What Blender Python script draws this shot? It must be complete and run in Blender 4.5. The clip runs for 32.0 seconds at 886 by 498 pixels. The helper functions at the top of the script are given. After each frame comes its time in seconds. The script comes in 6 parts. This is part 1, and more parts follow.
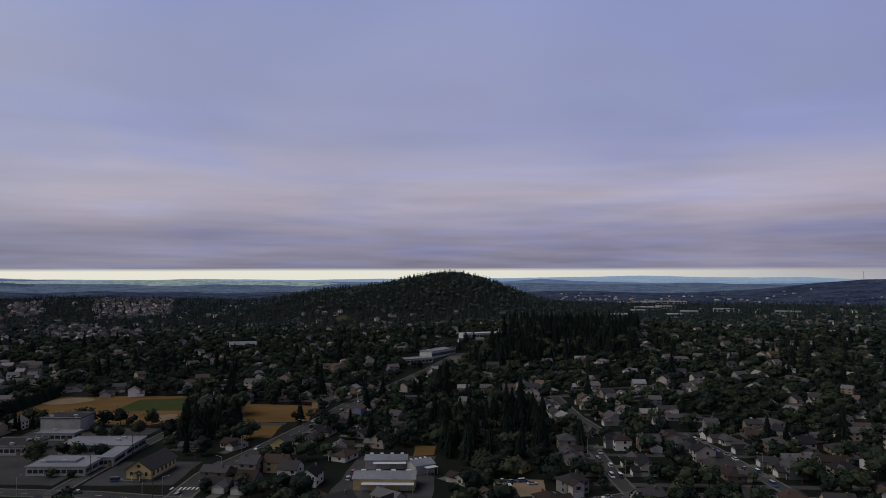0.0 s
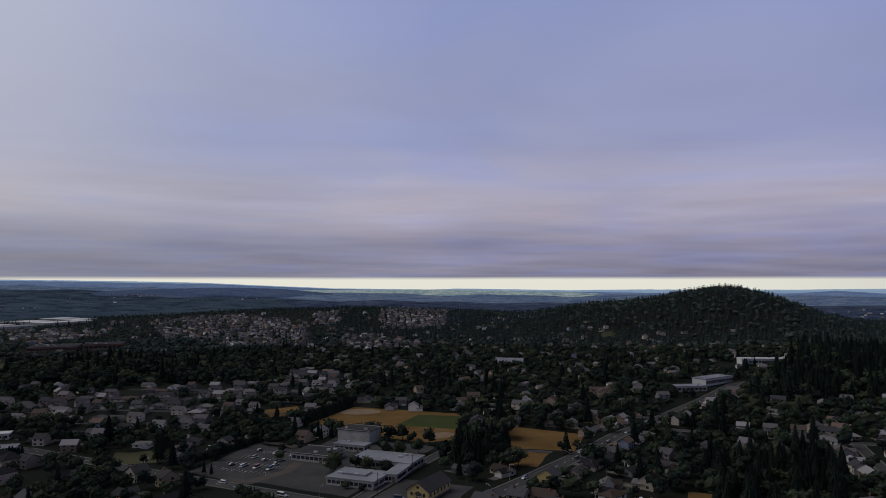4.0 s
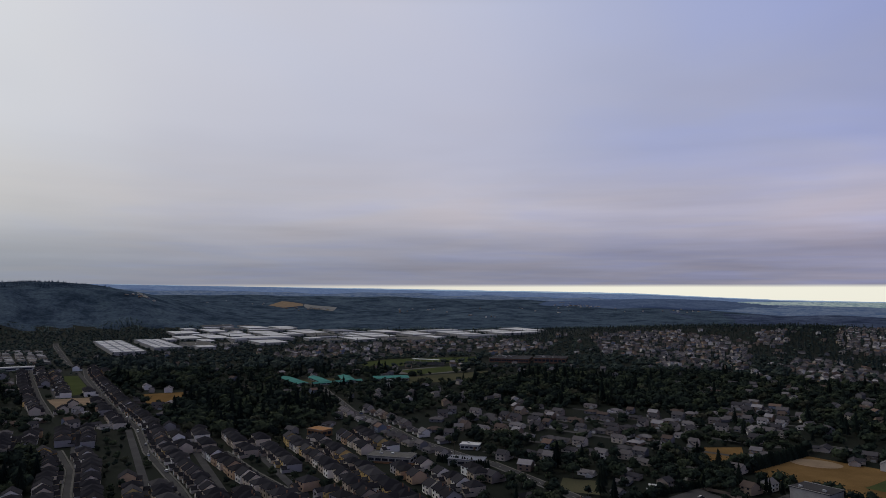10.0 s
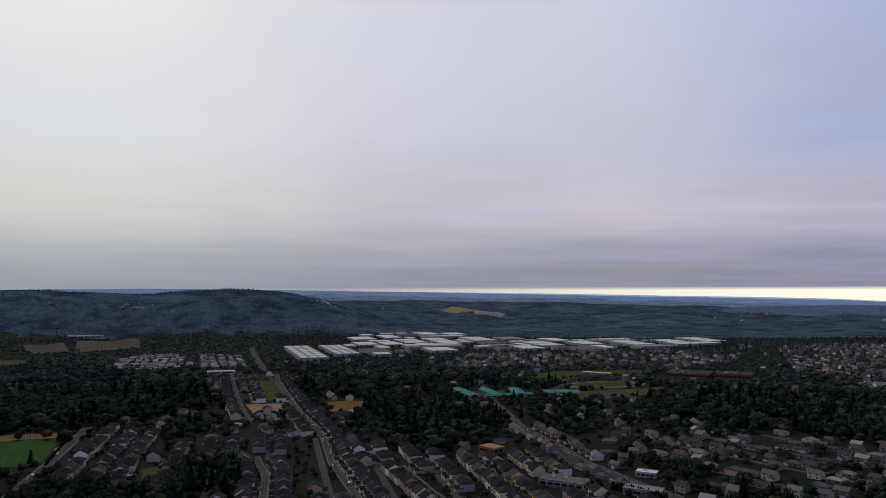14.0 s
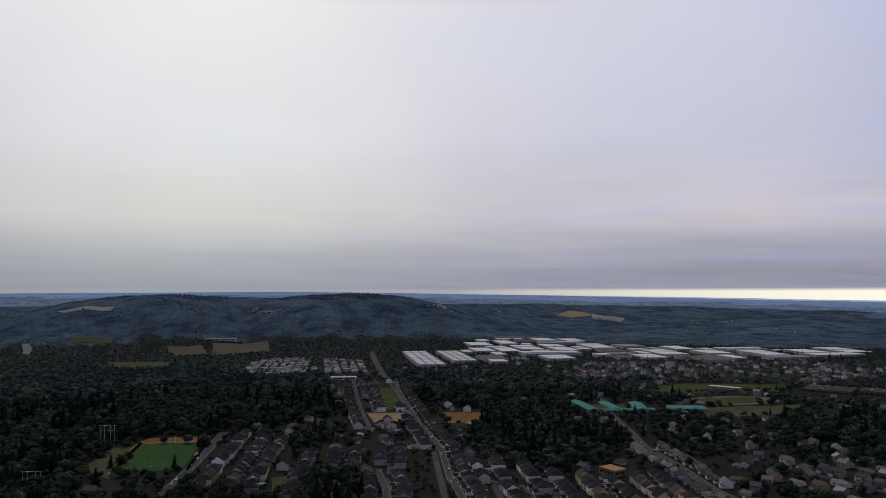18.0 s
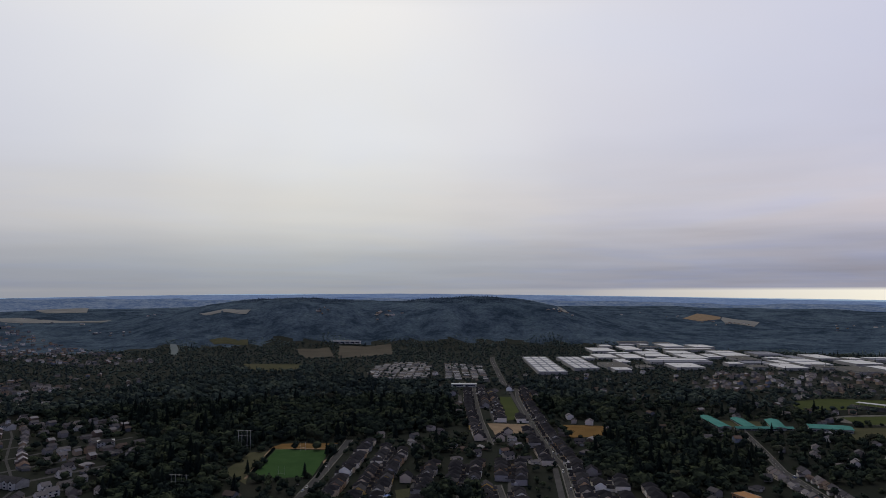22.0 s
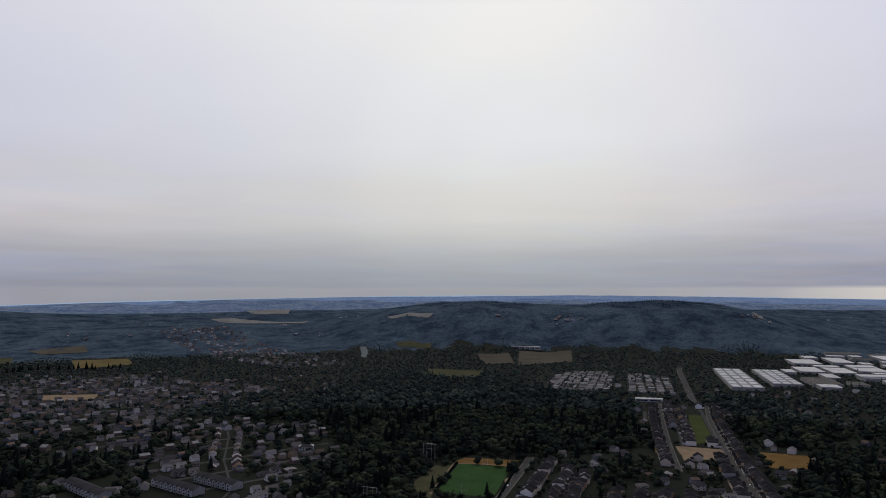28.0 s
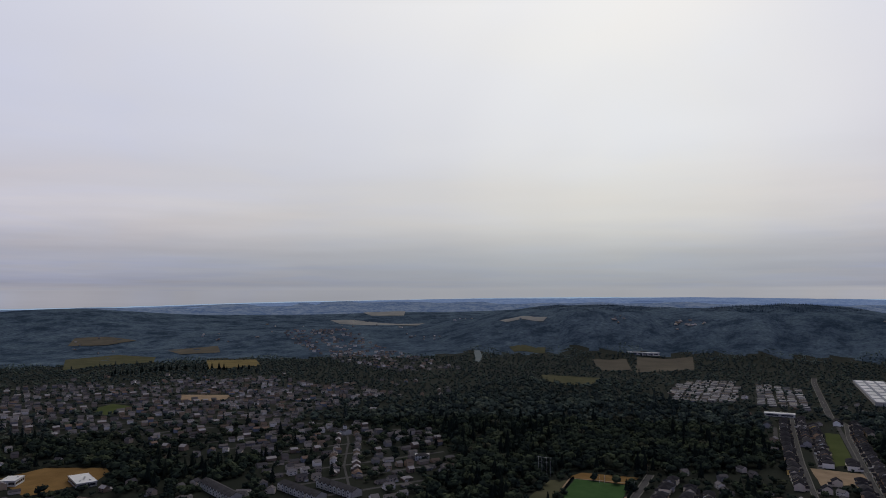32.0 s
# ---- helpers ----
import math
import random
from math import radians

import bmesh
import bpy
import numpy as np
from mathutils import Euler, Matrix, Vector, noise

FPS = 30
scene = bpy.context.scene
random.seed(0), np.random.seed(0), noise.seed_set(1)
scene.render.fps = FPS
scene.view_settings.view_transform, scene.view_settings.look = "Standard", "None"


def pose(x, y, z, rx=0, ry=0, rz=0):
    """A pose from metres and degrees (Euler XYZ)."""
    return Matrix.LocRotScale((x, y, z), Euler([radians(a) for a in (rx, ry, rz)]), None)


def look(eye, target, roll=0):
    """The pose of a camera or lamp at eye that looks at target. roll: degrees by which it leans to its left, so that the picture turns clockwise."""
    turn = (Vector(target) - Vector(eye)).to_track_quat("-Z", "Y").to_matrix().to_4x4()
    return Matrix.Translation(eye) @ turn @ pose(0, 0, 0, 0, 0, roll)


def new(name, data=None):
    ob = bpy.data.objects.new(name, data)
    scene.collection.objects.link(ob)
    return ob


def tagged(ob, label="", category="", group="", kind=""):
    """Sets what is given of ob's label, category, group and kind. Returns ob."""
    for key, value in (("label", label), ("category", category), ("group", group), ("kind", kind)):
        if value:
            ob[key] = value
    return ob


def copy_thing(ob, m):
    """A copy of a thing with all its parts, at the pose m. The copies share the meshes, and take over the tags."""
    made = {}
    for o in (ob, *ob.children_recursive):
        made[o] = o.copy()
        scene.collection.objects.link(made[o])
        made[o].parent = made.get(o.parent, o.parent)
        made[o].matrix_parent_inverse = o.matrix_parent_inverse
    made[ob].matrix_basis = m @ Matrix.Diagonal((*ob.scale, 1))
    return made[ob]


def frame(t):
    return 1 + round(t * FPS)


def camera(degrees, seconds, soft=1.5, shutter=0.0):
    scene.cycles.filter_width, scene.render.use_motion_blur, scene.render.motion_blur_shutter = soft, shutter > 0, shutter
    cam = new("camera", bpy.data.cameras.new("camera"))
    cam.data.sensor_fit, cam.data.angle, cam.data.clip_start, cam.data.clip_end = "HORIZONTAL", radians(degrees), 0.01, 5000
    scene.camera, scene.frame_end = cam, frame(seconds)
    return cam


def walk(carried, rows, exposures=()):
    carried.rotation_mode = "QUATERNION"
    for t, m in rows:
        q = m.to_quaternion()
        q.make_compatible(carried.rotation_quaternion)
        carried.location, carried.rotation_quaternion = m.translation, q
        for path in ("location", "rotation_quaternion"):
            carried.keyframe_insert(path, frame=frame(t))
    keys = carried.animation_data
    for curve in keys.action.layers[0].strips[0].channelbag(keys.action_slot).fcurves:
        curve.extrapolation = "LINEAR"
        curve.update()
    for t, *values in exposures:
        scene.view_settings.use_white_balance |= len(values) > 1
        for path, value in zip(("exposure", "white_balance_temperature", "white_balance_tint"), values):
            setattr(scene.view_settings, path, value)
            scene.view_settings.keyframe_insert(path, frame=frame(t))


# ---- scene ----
# ---- camera: a drone that climbs almost straight up and turns to its left ----
cam = camera(64.08, 32.0, soft=0.45)
FLIGHT = [  # seconds, x, y, z, tilt up, lean, heading
    (0.0, -0.0, -0.0, 95.0, 1.98, -0.14, 0.00),
    (1.0, -0.0, 0.2, 98.4, 2.18, -0.07, 4.19),
    (2.0, 0.0, 0.5, 101.7, 2.38, -0.01, 8.91),
    (2.5, 0.1, 0.6, 103.4, 2.49, 0.02, 12.50),
    (3.0, 0.1, 0.8, 105.1, 2.56, 0.03, 15.86),
    (3.5, 0.2, 0.9, 106.8, 2.61, 0.03, 18.26),
    (5.5, 0.2, 1.3, 113.5, 2.90, -0.06, 31.44),
    (6.0, 0.2, 1.3, 115.2, 2.95, -0.05, 34.29),
    (6.5, 0.2, 1.4, 116.9, 2.99, -0.02, 37.72),
    (7.0, 0.2, 1.4, 118.6, 3.03, 0.01, 40.19),
    (8.0, 0.2, 1.5, 122.0, 3.10, 0.05, 45.18),
    (9.0, 0.1, 1.6, 125.4, 3.20, 0.07, 50.33),
    (10.0, -0.1, 1.6, 128.9, 3.26, 0.08, 55.26),
    (11.0, -0.3, 1.6, 132.4, 3.31, 0.06, 58.67),
    (12.0, -0.4, 1.5, 135.9, 3.39, 0.04, 62.43),
    (13.0, -0.6, 1.3, 139.5, 3.46, -0.00, 66.31),
    (14.0, -0.7, 1.1, 143.0, 3.50, -0.02, 68.77),
    (14.5, -0.8, 1.0, 144.8, 3.53, -0.02, 69.88),
    (16.5, -0.9, 0.5, 152.0, 3.58, 0.03, 74.49),
    (17.0, -0.9, 0.4, 153.8, 3.58, 0.03, 75.69),
    (18.0, -1.0, 0.4, 157.4, 3.57, 0.02, 78.09),
    (19.0, -1.0, 0.5, 161.1, 3.54, 0.01, 80.49),
    (20.0, -1.0, 0.7, 164.8, 3.51, -0.02, 82.88),
    (21.0, -0.9, 0.8, 168.5, 3.52, -0.03, 85.32),
    (22.0, -0.9, 0.9, 172.2, 3.53, -0.02, 87.71),
    (23.0, -0.8, 1.0, 176.0, 3.54, -0.02, 90.13),
    (24.0, -0.9, 0.9, 179.7, 3.53, 0.06, 92.55),
    (25.0, -1.0, 0.9, 183.4, 3.52, 0.07, 94.96),
    (25.5, -1.1, 0.9, 185.2, 3.48, 0.05, 96.14),
    (27.5, -1.4, 0.9, 192.5, 3.42, -0.03, 100.90),
    (28.0, -1.4, 0.9, 194.3, 3.41, -0.04, 102.07),
    (29.0, -1.5, 0.9, 197.8, 3.39, -0.06, 104.40),
    (30.0, -1.6, 1.0, 201.3, 3.39, -0.06, 106.63),
    (31.0, -1.7, 1.1, 204.8, 3.39, -0.05, 108.95),
    (32.0, -1.7, 1.2, 208.3, 3.39, -0.07, 111.20),
]
walk(cam, [(t, pose(x, y, z, 0, 0, turn) @ pose(0, 0, 0, 90 + tilt) @ pose(0, 0, 0, 0, 0, lean))
           for t, x, y, z, tilt, lean, turn in FLIGHT],
     exposures=[(0.0, -0.11, 6450, 10), (6.0, -0.13, 6300, 10), (10.0, 0.02, 6400, 10), (13.0, 0.16, 6500, 10), (20.0, 0.24, 6550, 10), (32.0, 0.27, 6600, 10)])

# ---- light: an overcast sky, brightest where the sun stands behind the cloud ----
SUN_HEADING = 97.0   # degrees to the left of north (+y)


def node(tree, kind, **inputs):
    n = tree.nodes.new(kind)
    for key, value in inputs.items():
        k = int(key[1:]) if key[0] == "i" and key[1:].isdigit() else key
        if isinstance(value, bpy.types.NodeSocket):
            tree.links.new(value, n.inputs[k])
        else:
            n.inputs[k].default_value = value
    return n


def calc(tree, op, a, b=0.0, c=0.0):
    n = tree.nodes.new("ShaderNodeMath")
    n.operation = op
    for k, value in enumerate((a, b, c)):
        if isinstance(value, bpy.types.NodeSocket):
            tree.links.new(value, n.inputs[k])
        else:
            n.inputs[k].default_value = value
    return n.outputs[0]


def ramp(tree, fac, stops, mode="LINEAR"):
    n = tree.nodes.new("ShaderNodeValToRGB")
    n.color_ramp.interpolation = mode
    while len(n.color_ramp.elements) < len(stops):
        n.color_ramp.elements.new(0.5)
    for e, (p, col) in zip(n.color_ramp.elements, stops):
        e.position, e.color = p, (*col, 1)
    tree.links.new(fac, n.inputs[0])
    return n.outputs[0]


def mix(tree, fac, a, b, mode="MIX"):
    n = tree.nodes.new("ShaderNodeMix")
    n.data_type, n.blend_type = "RGBA", mode
    for k, value in ((0, fac), (6, a), (7, b)):
        if isinstance(value, bpy.types.NodeSocket):
            tree.links.new(value, n.inputs[k])
        elif k == 0:
            n.inputs[k].default_value = value
        else:
            n.inputs[k].default_value = (*value, 1)
    return n.outputs[2]


def srgb(r, g, b):
    return tuple(v / 12.92 if v <= 0.04045 else ((v + 0.055) / 1.055) ** 2.4 for v in (r, g, b))


def make_sky():
    w = bpy.data.worlds.new("overcast_sky")
    w.use_nodes = True
    t = w.node_tree
    t.nodes.clear()
    way = node(t, "ShaderNodeTexCoord").outputs["Generated"]
    xyz = node(t, "ShaderNodeSeparateXYZ", i0=way)
    x, y, z = xyz.outputs
    flat = calc(t, "SQRT", calc(t, "ADD", calc(t, "MULTIPLY", x, x), calc(t, "MULTIPLY", y, y)))
    flat = calc(t, "MAXIMUM", flat, 0.001)
    a = radians(SUN_HEADING + 8)
    toward = calc(t, "DIVIDE", calc(t, "ADD", calc(t, "MULTIPLY", x, -math.sin(a)), calc(t, "MULTIPLY", y, math.cos(a))), flat)
    side = calc(t, "MULTIPLY_ADD", toward, 0.5, 0.5)
    # the cloud sheet, seen in perspective: streaks near the horizon, soft lumps higher up
    high = calc(t, "ADD", calc(t, "MAXIMUM", z, 0.0), 0.05)
    sheet = node(t, "ShaderNodeCombineXYZ", i0=calc(t, "DIVIDE", x, high), i1=calc(t, "DIVIDE", y, high), i2=0.0).outputs[0]
    lumps = node(t, "ShaderNodeTexNoise", Vector=sheet, Scale=0.55, Detail=3.0, Roughness=0.45, Distortion=0.4).outputs[0]
    broad = node(t, "ShaderNodeTexNoise", Vector=sheet, Scale=0.33, Detail=3.0, Roughness=0.5).outputs[0]
    streak = node(t, "ShaderNodeCombineXYZ", i0=calc(t, "MULTIPLY", x, 2.2), i1=calc(t, "MULTIPLY", y, 2.2), i2=calc(t, "MULTIPLY", z, 30.0)).outputs[0]
    bands = node(t, "ShaderNodeTexNoise", Vector=streak, Scale=1.0, Detail=4.0, Roughness=0.55).outputs[0]
    rise = calc(t, "MULTIPLY", calc(t, "MAXIMUM", z, 0.0), 2.0)
    away = ramp(t, rise, SKY_AWAY)
    near = ramp(t, rise, SKY_NEAR)
    turn = ramp(t, side, [(0.26, (0, 0, 0)), (0.55, (.09, .09, .09)), (0.70, (.28, .28, .28)), (0.83, (.49, .49, .49)), (0.93, (.67, .67, .67)), (1.0, (.97, .97, .97))])
    cloud = mix(t, turn, away, near)
    # bluer and greyer parts of the sheet
    hue = node(t, "ShaderNodeTexNoise", Vector=sheet, Scale=0.45, Detail=4.0, Roughness=0.5, Distortion=0.6).outputs[0]
    tone = ramp(t, hue, [(0.36, (.93, .97, 1.08)), (0.5, (1, 1, 1)), (0.66, (1.06, 1.01, .95))])
    cloud = mix(t, calc(t, "MULTIPLY_ADD", turn, -0.75, 1.0), cloud, mix(t, 1.0, cloud, tone, "MULTIPLY"))
    # the unseen cloud overhead is darkened, to dim the light on the ground
    over = ramp(t, z, [(0.38, (1, 1, 1)), (0.60, (.22, .22, .23)), (1.0, (.14, .14, .15))])
    cloud = mix(t, 1.0, cloud, over, "MULTIPLY")
    # the cloud is thinnest low in the west
    b = radians(94)
    aim = calc(t, "ADD", calc(t, "ADD", calc(t, "MULTIPLY", x, -0.99 * math.sin(b)), calc(t, "MULTIPLY", y, 0.99 * math.cos(b))), calc(t, "MULTIPLY", z, 0.14))
    thin = ramp(t, aim, [(0.86, (.96, .96, .97)), (0.95, (1.0, 1.0, 1.0)), (0.985, (1.07, 1.07, 1.045)), (1.0, (1.13, 1.13, 1.08))], "EASE")
    cloud = mix(t, 1.0, cloud, mix(t, turn, (1, 1, 1), thin), "MULTIPLY")
    low = ramp(t, z, [(0.0, (1, 1, 1)), (0.07, (.8, .8, .8)), (0.15, (.2, .2, .2)), (0.25, (0, 0, 0))])
    strength = mix(t, turn, (1, 1, 1), (0.14, 0.14, 0.14))
    grain = calc(t, "ADD", calc(t, "MULTIPLY", calc(t, "SUBTRACT", lumps, 0.5), 0.42), calc(t, "MULTIPLY", calc(t, "SUBTRACT", broad, 0.5), 0.45))
    band = calc(t, "MULTIPLY", calc(t, "MULTIPLY", calc(t, "SUBTRACT", bands, 0.5), 1.15), low)
    shade = calc(t, "MULTIPLY_ADD", calc(t, "ADD", grain, band), strength, 1.0)
    shade = calc(t, "MAXIMUM", shade, 0.4)
    cloud = mix(t, 1.0, cloud, node(t, "ShaderNodeCombineXYZ", i0=shade, i1=shade, i2=shade).outputs[0], "MULTIPLY")
    # the clear strip under the cloud's edge
    clear = t.nodes.new("ShaderNodeTexSky")
    clear.sky_type, clear.sun_disc = "NISHITA", False
    clear.sun_elevation, clear.sun_rotation = radians(32), radians(-SUN_HEADING)
    glow = mix(t, 0.75, mix(t, 1.0, clear.outputs[0], (0.09, 0.09, 0.09), "MULTIPLY"), CLEAR_STRIP)
    edge = calc(t, "ADD", calc(t, "MULTIPLY", calc(t, "SUBTRACT", bands, 0.5), 0.004), z)
    gap = ramp(t, calc(t, "MULTIPLY_ADD", edge, 10.0, 0.5), GAP)
    b = radians(20)    # the open strip lies to the north
    north = calc(t, "DIVIDE", calc(t, "ADD", calc(t, "MULTIPLY", x, -math.sin(b)), calc(t, "MULTIPLY", y, math.cos(b))), flat)
    where = ramp(t, calc(t, "MULTIPLY_ADD", north, 0.5, 0.5), [(0.3, (.05, .05, .05)), (0.60, (.03, .03, .03)), (0.69, (.03, .03, .03)), (0.77, (.09, .09, .09)), (0.85, (.46, .46, .46)), (0.91, (.78, .78, .78)), (0.97, (1, 1, 1))])
    colour = mix(t, mix(t, 1.0, gap, where, "MULTIPLY"), cloud, glow)
    bg = node(t, "ShaderNodeBackground", Color=colour, Strength=1.0)
    t.links.new(bg.outputs[0], node(t, "ShaderNodeOutputWorld").inputs[0])
    scene.world = w


def shone(gain, r, g, b):
    return tuple(gain * c for c in srgb(r, g, b))


# the last stop lies above the view, darkened to hold the ground's light down
SKY_AWAY = [(0.0, shone(1.0, .55, .54, .62)), (0.10, shone(1.0, .55, .54, .64)), (0.22, shone(1.0, .71, .69, .77)), (0.38, shone(1.0, .60, .62, .76)), (0.75, shone(1.0, .56, .60, .77)), (1.0, shone(1.0, .40, .43, .54))]
SKY_NEAR = [(0.0, shone(0.79, .58, .60, .64)), (0.08, shone(0.79, .66, .68, .71)), (0.20, shone(0.79, .81, .81, .81)), (0.40, shone(0.79, .88, .885, .90)), (0.78, shone(0.79, .96, .96, .96)), (1.0, shone(0.79, .62, .62, .64))]
CLEAR_STRIP = shone(1.12, .97, .96, .90)
GAP = [(0.50, (1, 1, 1)), (0.53, (1, 1, 1)), (0.575, (0, 0, 0))]
make_sky()
sun = new("sun", bpy.data.lights.new("sun", "SUN"))
sun.data.energy, sun.data.angle, sun.data.color = 1.7, radians(60), (1, 0.96, 0.9)
sun.matrix_world = look((-300 * math.sin(radians(SUN_HEADING)), 300 * math.cos(radians(SUN_HEADING)), 400), (0, 0, 0))

# ---- materials ----
def material(name):
    m = bpy.data.materials.new(name)
    m.use_nodes = True
    t = m.node_tree
    t.nodes.clear()
    p = t.nodes.new("ShaderNodeBsdfPrincipled")
    t.links.new(p.outputs[0], t.nodes.new("ShaderNodeOutputMaterial").inputs[0])
    return m, t, p


def spot(t, scale, detail=4.0, rough=0.6, use="Object"):
    c = node(t, "ShaderNodeTexCoord").outputs[use] if use != "world" else node(t, "ShaderNodeNewGeometry").outputs["Position"]
    return node(t, "ShaderNodeTexNoise", Vector=c, Scale=scale, Detail=detail, Roughness=rough).outputs[0]


def bumped(t, p, height, strength=0.3, distance=0.1):
    b = node(t, "ShaderNodeBump", Strength=strength, Distance=distance, Height=height)
    t.links.new(b.outputs[0], p.inputs["Normal"])


def stained(name, dark, light, scale=0.15, fine=3.0, rough=0.85, bump=0.2, metal=0.0):
    """A weathered surface: two colours mixed by broad stains and fine grain, at world size."""
    m, t, p = material(name)
    f = calc(t, "MULTIPLY_ADD", spot(t, scale, 5, 0.6, "world"), 0.7, calc(t, "MULTIPLY", spot(t, fine, 3, 0.6, "world"), 0.3))
    t.links.new(ramp(t, f, [(0.33, dark), (0.67, light)]), p.inputs["Base Color"])
    p.inputs["Roughness"].default_value, p.inputs["Metallic"].default_value = rough, metal
    p.inputs["Specular IOR Level"].default_value = 0.0 if rough > 0.75 else 0.3
    bumped(t, p, spot(t, fine, 4, 0.6, "world"), bump)
    return m


def chance(t, stuff):
    """A number of its own for each thing, or for each piece of joined stuff."""
    if stuff:
        a = t.nodes.new("ShaderNodeAttribute")
        a.attribute_name = "tint"
        return a.outputs["Fac"]
    return node(t, "ShaderNodeObjectInfo").outputs["Random"]


def leafy(name, stuff, stops):
    m, t, p = material(name)
    own = ramp(t, chance(t, stuff), stops)
    leaf = node(t, "ShaderNodeNewGeometry").outputs["Random Per Island"]
    value = calc(t, "MULTIPLY_ADD", leaf, 0.4 if stuff else 0.55, 0.8 if stuff else 0.7)
    value = calc(t, "MULTIPLY", value, calc(t, "MULTIPLY_ADD", spot(t, 0.9, 3, 0.6, "world"), 0.7, 0.65))
    t.links.new(mix(t, 1.0, own, node(t, "ShaderNodeCombineXYZ", i0=value, i1=value, i2=value).outputs[0], "MULTIPLY"), p.inputs["Base Color"])
    p.inputs["Roughness"].default_value = 0.8
    p.inputs["Specular IOR Level"].default_value = 0.0
    return m


BROADLEAF = [(0.0, (0.016, 0.0225, 0.0202)), (0.3, (0.0214, 0.0301, 0.0248)), (0.55, (0.0283, 0.0385, 0.0285)), (0.8, (0.0367, 0.0477, 0.0313)), (0.95, (0.049, 0.0604, 0.0368)), (1.0, (0.0413, 0.0419, 0.0313))]
CONIFER = [(0.0, (0.0073, 0.0114, 0.011)), (0.5, (0.0103, 0.0159, 0.0138)), (0.85, (0.0145, 0.021, 0.0165)), (1.0, (0.0181, 0.0235, 0.0172))]
# woods on the far slopes: blue haze of the distance put into the colour
HAZED_FARWOOD = [(0.0, (0.034, 0.053, 0.08)), (0.35, (0.046, 0.068, 0.1)), (0.65, (0.058, 0.084, 0.12)), (1.0, (0.084, 0.114, 0.148))]
# outer trees: paler and bluer, haze and softened shade put into the colour
HAZED_OUTER = [(0.0, (0.026, 0.036, 0.035)), (0.4, (0.037, 0.051, 0.047)), (0.8, (0.053, 0.069, 0.059)), (1.0, (0.072, 0.085, 0.064))]
# valley woods: haze in the colour, paled to offset dark tree sides
HAZED_VALLEY = [(0.0, (0.0486, 0.0702, 0.0756)), (0.5, (0.0756, 0.1053, 0.108)), (1.0, (0.1134, 0.1458, 0.135))]
# northern woods: the bluest, haze over the plain put into the colour
HAZED_NORTHERN = [(0.0, (0.036, 0.05, 0.092)), (0.5, (0.054, 0.072, 0.125)), (1.0, (0.085, 0.11, 0.165))]


def painted(name, stuff, stops, rough=0.75, grain=0.25):
    m, t, p = material(name)
    own = ramp(t, chance(t, stuff), stops, "CONSTANT")
    f = calc(t, "MULTIPLY_ADD", spot(t, 0.35, 4, 0.6, "world"), grain, 1.0 - grain * 0.5)
    f = calc(t, "MULTIPLY", f, calc(t, "MULTIPLY_ADD", spot(t, 4.0, 3, 0.6, "world"), grain, 1.0 - grain * 0.5))
    t.links.new(mix(t, 1.0, own, node(t, "ShaderNodeCombineXYZ", i0=f, i1=f, i2=f).outputs[0], "MULTIPLY"), p.inputs["Base Color"])
    p.inputs["Roughness"].default_value = rough
    p.inputs["Specular IOR Level"].default_value = 0.0 if rough > 0.7 else 0.4
    bumped(t, p, spot(t, 5.0, 3, 0.6, "world"), 0.15, 0.03)
    return m



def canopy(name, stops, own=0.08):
    """Closed forest seen from far off, haze put into its colours: broad drifts of lighter and darker wood, little
    contrast from tree to tree.
    """
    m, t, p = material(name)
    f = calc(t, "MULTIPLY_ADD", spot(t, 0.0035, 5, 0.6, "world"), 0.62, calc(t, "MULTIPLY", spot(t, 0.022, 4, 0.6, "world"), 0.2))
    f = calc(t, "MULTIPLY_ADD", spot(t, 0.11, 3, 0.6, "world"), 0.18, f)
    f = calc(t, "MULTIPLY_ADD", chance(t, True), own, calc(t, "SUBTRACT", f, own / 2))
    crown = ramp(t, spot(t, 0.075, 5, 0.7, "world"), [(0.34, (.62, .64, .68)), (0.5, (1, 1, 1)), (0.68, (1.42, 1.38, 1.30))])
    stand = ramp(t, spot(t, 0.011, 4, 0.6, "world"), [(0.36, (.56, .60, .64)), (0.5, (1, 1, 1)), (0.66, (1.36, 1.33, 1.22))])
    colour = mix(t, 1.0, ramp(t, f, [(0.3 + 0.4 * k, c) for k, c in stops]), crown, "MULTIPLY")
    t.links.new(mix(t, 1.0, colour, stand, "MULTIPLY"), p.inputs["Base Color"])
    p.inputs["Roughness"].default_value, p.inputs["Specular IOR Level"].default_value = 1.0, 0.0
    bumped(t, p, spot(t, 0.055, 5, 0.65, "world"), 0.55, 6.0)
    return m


WALLS = [(0.0, (0.36, 0.325, 0.29)), (0.16, (0.23, 0.195, 0.16)), (0.32, (0.19, 0.18, 0.175)), (0.44, (0.34, 0.295, 0.24)), (0.54, (0.12, 0.122, 0.13)), (0.64, (0.28, 0.22, 0.15)), (0.72, (0.56, 0.53, 0.49)), (0.84, (0.15, 0.115, 0.09)), (0.93, (0.42, 0.33, 0.15)), (0.97, (0.075, 0.1, 0.2))]
ROOFS = [(0.0, (0.0248, 0.0248, 0.0296)), (0.25, (0.0381, 0.0373, 0.0422)), (0.45, (0.0513, 0.0497, 0.0538)), (0.6, (0.0414, 0.0331, 0.0314)), (0.72, (0.0704, 0.0688, 0.0762)), (0.88, (0.1159, 0.1143, 0.1256)), (0.95, (0.0662, 0.0497, 0.043))]
